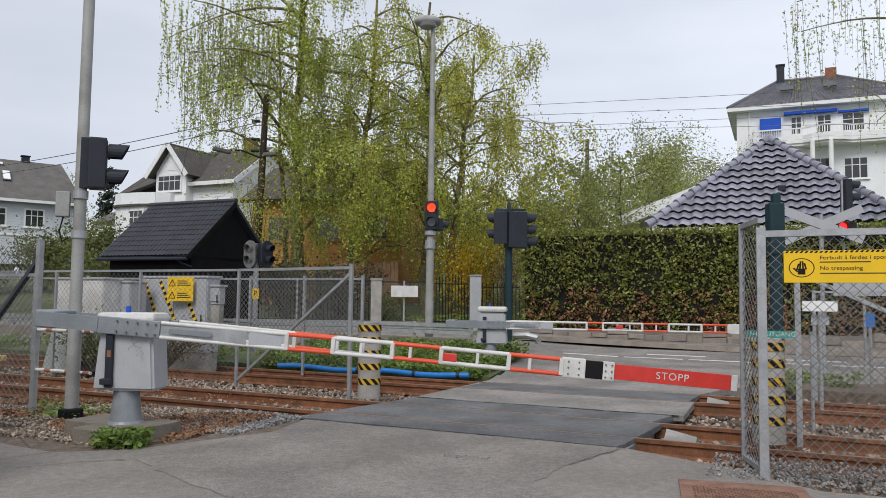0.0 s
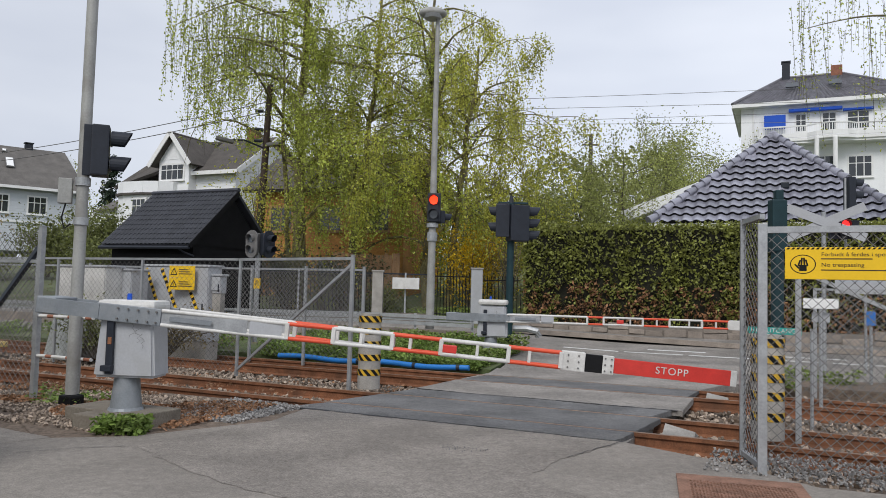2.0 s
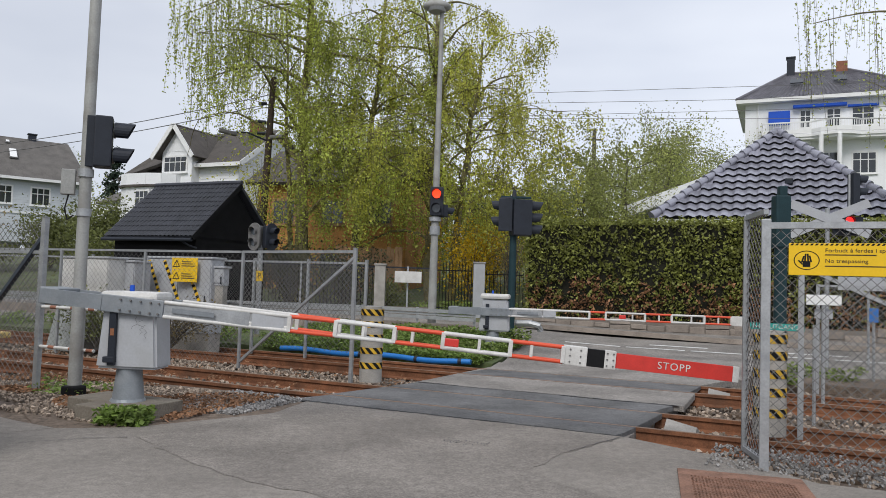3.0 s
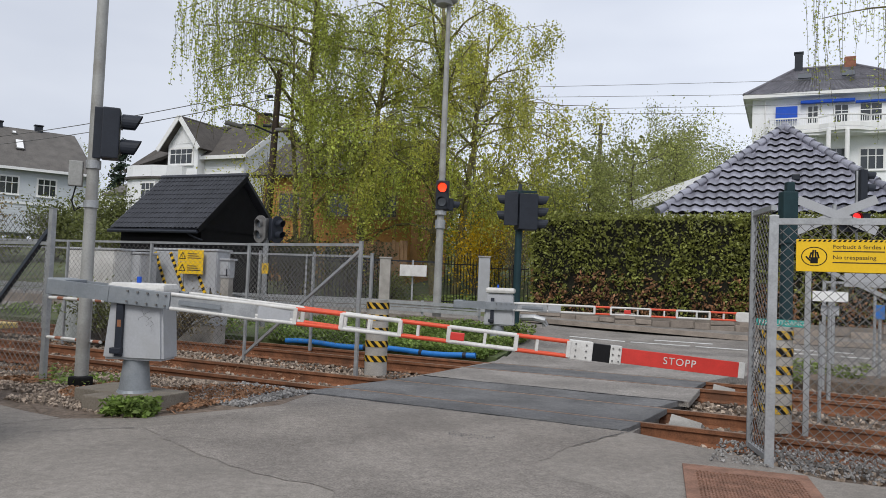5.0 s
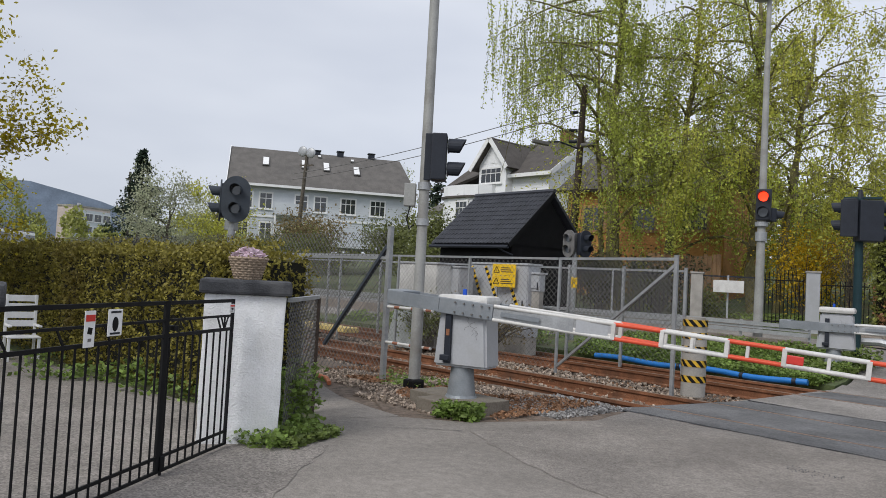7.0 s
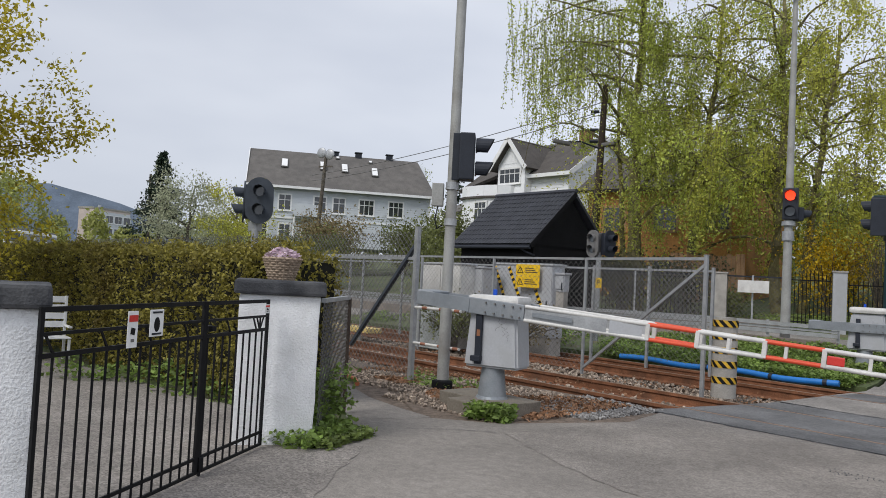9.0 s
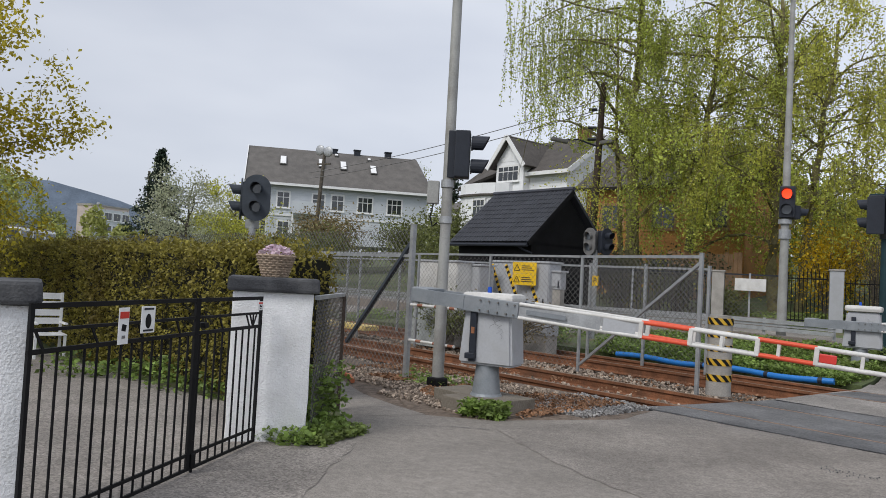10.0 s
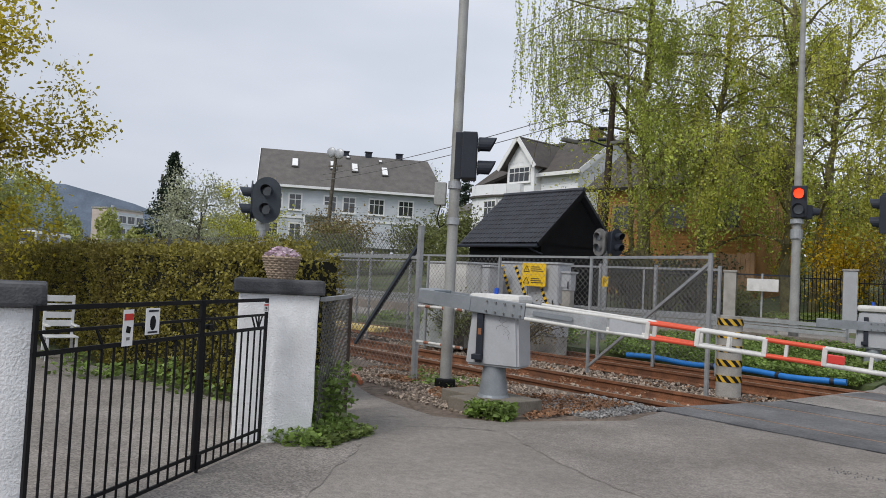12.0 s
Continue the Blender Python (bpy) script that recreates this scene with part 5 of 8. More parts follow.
for i in range(-16, 17):
    for sg in (1, -1):
        c = i * 0.055
        lo, hi = max(-0.42, -0.5 - c if sg > 0 else c - 0.5), min(0.42, 0.5 - c if sg > 0 else 0.5 + c)
        if hi > lo + 0.05:
            bar(bm, (lo, (c + lo) if sg > 0 else (c - lo), 0.014), (hi, (c + hi) if sg > 0 else (c - hi), 0.014), 0.014, 0.008)
bm2 = box(BM(), (0, 0, 0.008), (0.88, 1.04, 0.008))
plate = part("plate", bm2, "rustplate", t)
for v in bm.verts:
    v.co.y = max(-0.5, min(0.5, v.co.y))
part("tread", bm, "rustplate", plate)
bm = BM()
prism(bm, [(-0.32, 0.0), (0.32, 0.0), (0.02, 0.17)], lambda a, b: Vector((*us(-1.62, 10.66 + a * 1.3), b - 0.12)), lambda a, b: Vector((*us(-1.25, 10.66 + a * 1.0), b * 0.55 - 0.12)))
solo("ramp_stone", bm, "concrete", "pale wedge-shaped concrete block between the rail ends", "block")
bm = BM()
prism(bm, [(-0.2, 0.0), (0.2, 0.0), (0.02, 0.12)], lambda a, b: Vector((*us(-1.45, 14.6 + a * 1.3), b - 0.1)), lambda a, b: Vector((*us(-1.1, 14.6 + a), b * 0.5 - 0.1)))
solo("ramp_stone", bm, "concrete", "pale wedge-shaped concrete block by the far rails", "block")

# ---------- near garden: pillars, gate, hedge ----------
def pillar(at, turn, label, w=0.74, d=0.52):
    t = thing("gate_pillar", at, label, "pillar", "gate pillars", turn=turn)
    bm = box(BM(), (0, 0, 0.66), (w, d, 1.46), None, 0.02)
    bmesh.ops.subdivide_edges(bm, edges=bm.edges[:], cuts=5, use_grid_fill=True)
    for v in bm.verts:
        v.co += Vector((noise.noise(v.co * 3), noise.noise(v.co * 3 + Vector((7, 0, 0))), 0)) * 0.012
    part("shaft", bm, "plaster", t, "rough white plaster shaft", True)
    bm = box(BM(), (0, 0, 1.46), (w + 0.1, d + 0.1, 0.135), None, 0.025)
    bmesh.ops.subdivide_edges(bm, edges=bm.edges[:], cuts=4, use_grid_fill=True)
    for v in bm.verts:
        v.co += noise.noise_vector(v.co * 6) * 0.01
    part("cap", bm, "slate", t, "dark rough slate cap")
    return t


pillar((-4.79, 6.70, 0), 37.5, "white plastered gate pillar with a dark cap and a flower basket")
pillar((-4.56, 3.50, -0.06), 53, "white plastered gate pillar with a dark cap beside the gate")

H1, H2, MID = Vector((-4.65, 6.35, 0)), Vector((-4.01, 3.54, 0)), Vector((-4.41, 5.26, 0))


def gate_leaf(a, b, label, fan_at_a):
    t = thing("iron_gate", (0, 0, 0), label, "gate", "driveway gate leaves")
    d = (b - a).normalized()
    L = (b - a).length
    n = d.cross(Vector((0, 0, 1)))
    def P(x, z):
        return a + d * x + Vector((0, 0, z))
    for x in (0.0, L):
        part("stile", bar(BM(), P(abs(x - 0.016), 0.03), P(abs(x - 0.016), 1.35), 0.024, 0.024), "black", t)
    for z, h in ((1.335, 0.03), (1.2, 0.02), (1.08, 0.028), (0.15, 0.024), (0.04, 0.024)):
        part("rail", bar(BM(), P(0, z), P(L, z), 0.016, h), "black", t)
    k, x = 0, 0.11
    while x < L - 0.05:
        part("bar", rod(BM(), P(x, 0.04), P(x, 1.09), 0.0085, seg=6), "black", t)
        if k % 4 == 1:
            part("spandrel", bar(BM(), P(x, 1.09), P(x + 0.07, 1.2), 0.01, 0.014), "black", t)
        x += 0.118
        k += 1
    if fan_at_a:
        for j in (-1, 0, 1):
            part("fan_bar", bar(BM(), P(0.16, 1.08), P(0.16 + 0.07 * j, 1.2), 0.01, 0.012), "black", t)
        part("lock", box(BM(), P(L - 0.04, 0.1), (0.06, 0.05, 0.11), None, 0.008), "black", t)
        part("drop_bolt", bar(BM(), P(L - 0.05, -0.04), P(L - 0.05, 0.25), 0.018, 0.018), "black", t)
        part("latch", box(BM(), P(L - 0.08, 1.14), (0.1, 0.05, 0.04), None, 0.008), "black", t)
    return t


gate_leaf(H1, MID, "black wrought-iron gate leaf with thin bars, closed", True)
gate_leaf(MID, H2, "black wrought-iron gate leaf with two small notices, closed", False)


def gate_notice(f_, w, h, z, label, red):
    p = H1.lerp(H2, f_)
    d = (H1 - H2).normalized()
    t = thing("gate_notice", (p.x + 0.022, p.y, z), label, "notice", "gate notices", turn=math.degrees(math.atan2(d.y, d.x)))
    part("plate", box(BM(), (0, -0.02, 0), (w, 0.006, h), None, 0.002), "white", t)
    if red:
        part("band", box(BM(), (0, -0.025, h * 0.3), (w * 0.86, 0.003, h * 0.18)), "signred", t, "red band")
        part("symbol", box(BM(), (0, -0.025, -h * 0.05), (w * 0.4, 0.003, h * 0.18), pose(0, 0, 0, 0, 12, 0)), "black", t)
        part("print", box(BM(), (0, -0.025, -h * 0.3), (w * 0.3, 0.003, h * 0.08)), "galv_d", t, "line of print")
    else:
        bm = BM()
        bmesh.ops.create_uvsphere(bm, u_segments=14, v_segments=8, radius=1, matrix=Matrix.Translation((0, -0.024, -0.01)) @ Matrix.Diagonal((w * 0.22, 0.003, h * 0.28, 1)))
        part("symbol", bm, "black", t, "dark round symbol")
        for z2 in (0.4, -0.4):
            part("print", box(BM(), (0, -0.025, h * z2), (w * 0.7, 0.003, h * 0.07)), "sigblack", t, "line of print")
    return t


gate_notice(0.729, 0.105, 0.235, 1.19, "narrow white notice with a red band on the gate", True)
gate_notice(0.637, 0.155, 0.18, 1.22, "white notice with a dark symbol on the gate", False)
gate_notice(0.04, 0.09, 0.08, 1.27, "small white plate on the gate", True)

# wire-mesh side panel beyond the pillar
f = thing("wire_fence", (0, 0, 0), "low wire-mesh panel with a grey rail beside the pillar", "fence")
a, b = Vector((-4.44, 6.93)), Vector((-5.0, 8.3))
part("top_rail", bar(BM(), (*a, 1.35), (*b, 1.35), 0.05, 0.04), "galv", f)
part("post", bar(BM(), (*b, 0), (*b, 1.34), 0.05, 0.05), "tarwood", f)
part("wire_mesh", wire(BM(), a, b, 0.05, 1.34, 0.075), "galv_d", f)


def hedge(name, line, width, z_top, label, leaf, inner, density, size, seed, z0=None, brown=None):
    """A clipped hedge along a plan line: a core coloured near-black as inner shade and thousands of leaves on its
    faces.
    """
    t = thing(name, (0, 0, 0), label, "hedge")
    rng = np.random.default_rng(seed)
    bm = BM()
    pts, brn = [], []
    for (x0, y0, *zz0), (x1, y1, *zz1) in zip(line, line[1:]):
        a, b = Vector((x0, y0, 0)), Vector((x1, y1, 0))
        d = b - a
        L = d.length
        d.normalize()
        n = Vector((-d.y, d.x, 0))
        zb = gz(x0, y0) if z0 is None else z0
        c = (a + b) / 2 + n * (width / 2) + Vector((0, 0, (zb + z_top) / 2))
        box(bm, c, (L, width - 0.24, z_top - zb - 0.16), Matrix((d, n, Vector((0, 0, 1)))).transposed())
        H = z_top - zb
        for face, area in (("f", L * H), ("b", L * H * 0.25), ("t", L * width), ("e", width * H), ("g", width * H)):
            k = int(area * density / 5)
            u, v = rng.uniform(0, L, k), rng.uniform(0, 1, k)
            w = rng.normal(0, 0.065, k)
            lump = np.array([noise.noise(Vector((p * 1.7 + x0, q * 2.3, y0))) for p, q in zip(u, v)]) * 0.12
            if face in "fb":
                off = (w + lump) + (0.04 if face == "f" else width)
                p = np.outer(u, d) + np.outer(off, n) + np.outer(zb + v ** 0.95 * H, (0, 0, 1))
            elif face == "t":
                p = np.outer(u, d) + np.outer(v * width, n) + np.outer(z_top + w + lump * 0.8, (0, 0, 1))
            else:
                e = 0 if face == "e" else L
                p = np.outer(e + w + lump, d) + np.outer(v * width, n) + np.outer(zb + rng.uniform(0, 1, k) * H, (0, 0, 1))
            p = p + np.array(a)
            if brown and face == "f":
                sel = rng.uniform(0, 1, k) < np.clip((brown - v) * 3.6 * (0.7 + np.array([noise.noise(Vector((q * 0.7, 3, x0))) for q in u])), 0, 0.8)
                brn.append((p[sel][:, None] + rng.normal(0, size * 0.62, (int(sel.sum()), 6, 3))).reshape(-1, 3))
                p = p[~sel]
            pts.append((p[:, None] + rng.normal(0, size * 0.62, (len(p), 6, 3))).reshape(-1, 3))
    part("core", bm, inner, t, "near-black core, inner shade put in its colour")
    leaves("foliage", np.concatenate(pts), size, leaf, "dense clipped leaves", t, rng)
    if brn:
        leaves("withered_foliage", np.concatenate(brn), size, "hedge_brown", "brown withered leaves", t, rng)
    return t


hedge("hedge", [(-5.75, 8.12), (-6.5, 8.2), (-10.3, 9.45), (-17, 12.2), (-26, 16)][::-1], 1.0, 1.83, "clipped yellow-green thuja hedge beside the driveway", "hedge", "hedge_in", 1200, 0.05, 11, z0=0.0)

# ---------- ground details ----------
sheet("driveway", ragged([(-3.0, 4.0), (-3.36, 5.27), (-3.64, 6.05), (-3.95, 6.99), (-4.3, 7.2), (-5.2, 7.6), (-6.5, 7.9), (-10.3, 9.1), (-17, 11.8), (-17, 8.0), (-10, 5.4), (-7.5, 3.0), (-7, -2), (-3.2, 0)], seed=4), 0.005, "asphalt_drive", "coarse asphalt driveway running under the gate")
sheet("verge", [(-3.9, 8.3), (-5.3, 10.2), (-6.3, 12.1), us(-11, 9.4), us(-9, 9.6), us(-7.4, 9.75), us(-6.2, 9.8), us(-5.5, 9.2), (-2.2, 9.0), (-3.0, 8.6)], -0.008, "ballast_bed", "earthy verge with dead leaves round the barrier footing")
sheet("verge", [us(-60, 16.4), us(-6.1, 16.3), (1.4, 18.2), (1.85, 20.1), (0.5, 21.7), (-8, 23.2), (-30, 32.4), (-44, 38)], 0.004, "soil", "overgrown verge behind the far track", thick=0.25)
sheet("verge", [us(-0.9, 17.3), us(2.6, 18.4), us(40, 19.0), us(40, 16.9), us(-0.8, 16.9)], 0.004, "ballast_bed", "stony verge by the road", thick=0.25)
for k in range(5):
    u0 = -5.9 + k * 1.7
    bm = BM()
    for j, (s0, s1) in enumerate(((21.5, 21.68), (22.35, 22.55))):
        if (k + j) % 2 == 0 or j == 0:
            q = [us(u0 + j * 0.5, s0), us(u0 + 1.55 + j * 0.5, s0), us(u0 + 1.55 + j * 0.5, s1), us(u0 + j * 0.5, s1)]
            bm.faces.new([bm.verts.new((x, y, gz(x, y) - 0.024)) for x, y in q])
    solo("road_marking", bm, "roadpaint", "worn white road marking on pale asphalt", "road marking", "road markings", kind="structure")
sheet("verge", [(-4.4, 6.7), (-4.1, 6.9), (-4.25, 7.35), (-5.3, 8.75), (-5.7, 9.0), (-5.1, 7.0)], 0.002, "soil", "grassy strip between gate pillar and path")
# cracks and tar seams in the near asphalt
def crack(pts, w, seed, dz=0.0):
    r = random.Random(seed)
    bm = BM()
    prev = None
    fine = []
    for (x0, y0), (x1, y1) in zip(pts, pts[1:]):
        n = max(2, int(math.hypot(x1 - x0, y1 - y0) / 0.07))
        fine += [(x0 + (x1 - x0) * i / n + r.uniform(-0.012, 0.012), y0 + (y1 - y0) * i / n + r.uniform(-0.012, 0.012)) for i in range(n)]
    for i, (x, y) in enumerate(fine):
        a = fine[min(i + 1, len(fine) - 1)]
        b = fine[max(i - 1, 0)]
        dx, dy = a[0] - b[0], a[1] - b[1]
        l = math.hypot(dx, dy) or 1
        ww = w * r.uniform(0.3, 1.1)
        pair = (bm.verts.new((x - dy / l * ww, y + dx / l * ww, gz(x, y) + 0.0085 + dz)), bm.verts.new((x + dy / l * ww, y - dx / l * ww, gz(x, y) + 0.0085 + dz)))
        if prev:
            bm.faces.new((prev[0], prev[1], pair[1], pair[0]))
        prev = pair
    solo("asphalt_crack", bm, "slate", "dark irregular crack in the asphalt", "crack", "asphalt cracks", kind="structure")


crack([(-4.0, 8.0), (-3.5, 8.3), (-3.05, 8.45)], 0.007, 1)
crack([us(-6.6, 9.4), us(-5.2, 9.4), us(-4.4, 9.4)], 0.03, 3)
crack([us(-4.4, 9.4), us(-3.6, 9.41), us(-1.9, 9.4)], 0.012, 13)
crack(wav(12.365, -6.0, -1.6, seed=2), 0.022, 8, 0.008)
crack(wav(16.68, -6.0, -1.3, seed=3), 0.012, 9, 0.012)
crack([us(-1.9, 9.4), (1.75, 8.95), (1.28, 8.39)], 0.006, 4)
stones("loose_chips", 70, (-3.55, -3.05, 7.93, 8.14), 0.012, "asphalt_new", "dark loose chips in a worn spot of asphalt", 0.006, 15)

# ---------- far side: kerbs, stone wall, hedge, garden fences, guard rail ----------
HED = [(2.55, 26.95), (9.0, 24.05), (17.5, 20.2), (32, 13.7)]
for (x0, y0), (x1, y1) in zip(HED, HED[1:]):
    a, b = Vector((x0, y0, 0)), Vector((x1, y1, 0))
    d = (b - a).normalized()
    n = Vector((-d.y, d.x, 0))
    L = (b - a).length
    c = (a + b) / 2
    zb = 0.3
    w = thing("stone_wall", (0, 0, 0), "low weathered stone wall under the tall hedge", "wall", kind="structure")
    part("backing", box(BM(), Vector((c.x, c.y, zb + 0.13)) + n * 0.02, (L, 0.34, 0.62), Matrix((d, n, Vector((0, 0, 1)))).transposed()), "mortar", w)
    rr = random.Random(int(x0 * 10))
    x = 0.0
    while x < min(L, 10):
        wd = rr.uniform(0.45, 1.0)
        zz = 0.0
        while zz < 0.42:
            hh = rr.uniform(0.16, 0.28)
            bm = box(BM(), a + d * (x + wd / 2) - n * 0.16 + Vector((0, 0, zb - 0.12 + zz + hh / 2 + 0.02)), (wd - 0.035, 0.07, hh - 0.03), Matrix((d, n, Vector((0, 0, 1)))).transposed() @ pose(0, 0, 0, 0, rr.uniform(-4, 4), 0).to_3x3(), 0.015)
            part("stone", bm, "stone", w)
            zz += hh
        x += wd
    q0, q1 = a - n * 1.7, b - n * 1.7
    bm = BM()
    bar(bm, (q0.x, q0.y, gz(q0.x, q0.y) + 0.05), (q1.x, q1.y, gz(q1.x, q1.y) + 0.05), 0.14, 0.14)
    solo("kerb", bm, "stone", "granite kerb along the far pavement", "kerb", "kerbs", kind="structure")
    sheet("pavement", [tuple((a - n * 1.65).xy), tuple((b - n * 1.65).xy), tuple((b - n * 0.1).xy), tuple((a - n * 0.1).xy)], 0.1, "asphalt_old", "pale narrow pavement under the stone wall")
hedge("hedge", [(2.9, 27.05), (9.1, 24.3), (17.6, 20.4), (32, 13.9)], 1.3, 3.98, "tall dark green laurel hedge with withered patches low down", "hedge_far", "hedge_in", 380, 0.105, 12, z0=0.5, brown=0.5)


def iron_fence(a, b, z, h, label, n, mesh_m="black", gatey=False):
    t = thing("iron_fence", (0, 0, 0), label, "fence", "garden fences")
    a, b = Vector((*a, z)), Vector((*b, z))
    for hz in (0.1, h - 0.15):
        part("rail", bar(BM(), a + Vector((0, 0, hz)), b + Vector((0, 0, hz)), 0.03, 0.04), mesh_m, t)
    for k in range(n + 1):
        p = a.lerp(b, k / n)
        hh = h + (0.22 * math.sin(math.pi * k / n) if gatey else 0)
        part("bar", rod(BM(), p + Vector((0, 0, 0.02)), p + Vector((0, 0, hh)), 0.014, seg=5), mesh_m, t)
    return t


iron_fence((-0.3, 28.72), (1.0, 28.75), 0.75, 1.65, "black arched iron driveway gate across the road", 11, gatey=True)
iron_fence((-9.0, 29.75), (-2.7, 28.85), 0.75, 1.6, "long black iron garden fence across the road", 44)
iron_fence((1.55, 28.75), (2.9, 28.4), 0.75, 1.55, "black iron fence panel across the road", 10)
for k, (x, y) in enumerate(((1.28, 28.73), (-2.4, 28.75))):
    t = thing("fence_pillar", (x, y, 0.3), "plain pale concrete fence pillar across the road", "pillar", "fence pillars")
    w = 0.42 if k == 0 else 0.4
    part("shaft", box(BM(), (0, 0, 1.1), (w, w, 2.3 if k == 0 else 1.95), None, 0.015), "concrete" if k else "cabgrey", t)
    part("cap", box(BM(), (0, 0, 2.27 if k == 0 else 2.09), (w + 0.06, w + 0.06, 0.06), None, 0.012), "concrete", t)
f = thing("garden_fence", (0, 0, 0), "wire-mesh garden fence on a low concrete wall across the road", "fence")
q = [(-0.35, 28.7), (-2.4, 28.75), (-8.5, 29.6), (-14, 31.8)]
for a, b in zip(q, q[1:]):
    part("top_rail", bar(BM(), (*a, 2.3), (*b, 2.3), 0.05, 0.05), "sigblack", f)
    part("wire_mesh", wire(BM(), a, b, 0.85, 2.28, 0.16, 0.004), "galv_d", f)
    part("plinth", bar(BM(), (*a, 0.62), (*b, 0.62), 0.25, 0.45), "mortar", f, "low dark stone plinth")
    for t_ in (0, 0.5):
        p = Vector(a).lerp(Vector(b), t_)
        part("post", bar(BM(), (*p, 0.7), (*p, 2.35), 0.06, 0.06), "galv", f)
t = thing("notice_board", (-1.35, 28.5, 1.95), "blank white notice board on the garden fence", "sign", turn=-4)
part("board", box(BM(), (0, 0, 0), (1.0, 0.03, 0.42), None, 0.006), "boomwhite", t)

f = thing("guard_rail", (0, 0, 0), "galvanised steel guard rail on a concrete edge beside the road", "guard rail")
q = [(0.9, 22.2), (-2.4, 22.9), (-6.4, 24.1), (-11, 26.0), (-20, 30.0)]
for a, b in zip(q, q[1:]):
    za, zb = gz(*a), gz(*b)
    part("concrete_edge", bar(BM(), (*a, za + 0.05), (*b, zb + 0.05), 0.3, 0.42), "stone", f, "stained tan concrete edge beam")
    for dz, h in ((0.62, 0.1), (0.52, 0.06), (0.42, 0.1)):
        part("beam", bar(BM(), (a[0], a[1] - (0.04 if h > 0.08 else 0), za + dz), (b[0], b[1] - (0.04 if h > 0.08 else 0), zb + dz), 0.02, h), "galv", f)
    for t_ in (0, 0.5):
        p = Vector(a).lerp(Vector(b), t_)
        part("post", bar(BM(), (p.x, p.y + 0.05, gz(*p)), (p.x, p.y + 0.05, gz(*p) + 0.68), 0.07, 0.07), "galv", f)
bm = tube(BM(), [(1.95, 20.9, 0.72), (2.3, 20.75, 0.74), (2.55, 20.7, 0.68), (2.6, 20.75, 0.55)], 0.09, 8)
solo("guard_rail_end", bm, "galv", "curved galvanised end piece beside the signal post", "guard rail")

# ---------- houses ----------
def window(parent, x, y, z, w, h, cols=2, rows=1, frame_m="white", lab="", side=0, split=0.0):
    """A window on the front (side 0, facing -y) or the left end (side 1, facing -x) of a house."""
    R = pose(0, 0, 0, 0, 0, 90 * side).to_3x3() if side else Matrix.Identity(3)
    def V(a, b, c):
        v = Vector((a, b, 0))
        return Vector((x, y, z)) + (Vector((v.y, -v.x, 0)) if side else v) + Vector((0, 0, c))
    def S(a, b, c):
        return (b, a, c) if side else (a, b, c)
    wn = part("window", box(BM(), V(0, 0.02, 0), S(w + 0.2, 0.1, h + 0.2), None), frame_m, parent, lab)
    part("sill", box(BM(), V(0, -0.06, -h / 2 - 0.12), S(w + 0.28, 0.14, 0.05), None), frame_m, wn)
    for i in range(cols):
        cw = w / cols
        for j in range(rows):
            ch = h / rows if not split else (h * split if j else h * (1 - split))
            zc_ = (-h / 2 + ch / 2 + j * h / rows) if not split else (-h / 2 + ch / 2 if j == 0 else h / 2 - ch / 2)
            part("pane", box(BM(), V(-w / 2 + cw * (i + 0.5), -0.04, zc_), S(cw - 0.07, 0.02, ch - 0.07)), "glass", wn)
    return wn


def boards(parent, x0, x1, y, z0, z1, m, step=0.16, name="cladding"):
    """Horizontal cladding boards across a front wall, joined."""
    bm = BM()
    z = z0
    while z < z1:
        h = min(step, z1 - z)
        q = [bm.verts.new(p) for p in ((x0, y - 0.025, z), (x1, y - 0.025, z), (x1, y - 0.005, z + h), (x0, y - 0.005, z + h), (x0, y, z), (x1, y, z))]
        bm.faces.new(q[:4])
        bm.faces.new((q[0], q[4], q[5], q[1]))
        z += step
    return part(name, bm, m, parent)


def roof_slope(bm, a, b, c, d, th=0.12):
    """A roof plane of four corners (a, b along the eave; c, d along the ridge), with thickness."""
    top = [Vector(p) for p in (a, b, c, d)]
    n = (top[1] - top[0]).cross(top[3] - top[0]).normalized()
    n = n if n.z > 0 else -n
    v = [bm.verts.new(p) for p in top] + [bm.verts.new(p - n * th) for p in top]
    for f_ in ((0, 1, 2, 3), (7, 6, 5, 4), (0, 4, 5, 1), (1, 5, 6, 2), (2, 6, 7, 3), (3, 7, 4, 0)):
        bm.faces.new([v[i] for i in f_])
    return bm


def tile_rows(bm, a, b, c, d, rows, cols, r=0.05, taper=False):
    """Rolled tile ridges over a roof plane: half-round ribs down the slope broken into overlapping rows."""
    a, b, c, d = (Vector(p) for p in (a, b, c, d))
    n = (b - a).cross(d - a).normalized()
    n = n if n.z > 0 else -n
    for j in range(rows):
        t0, t1 = j / rows, (j + 1.06) / rows
        for i in range(cols):
            u0, u1 = i / cols, (i + 1) / cols
            def P(u, t):
                return a.lerp(b, u).lerp(d.lerp(c, u), min(t, 1))
            um = (u0 + u1) / 2
            v = [bm.verts.new(p) for p in (P(u0, t0) + n * 0.03, P(um, t0) + n * (0.03 + r), P(u1, t0) + n * 0.03, P(u1, t1) + n * 0.012, P(um, t1) + n * (0.012 + r), P(u0, t1) + n * 0.012)]
            bm.faces.new((v[0], v[1], v[4], v[5]))
            bm.faces.new((v[1], v[2], v[3], v[4]))
    return bm


# black hut by the road
t = thing("wooden_hut", (-8.36, 25.45, 0.35), "black timber hut with a dark tiled gable roof", "hut", turn=-24.2)
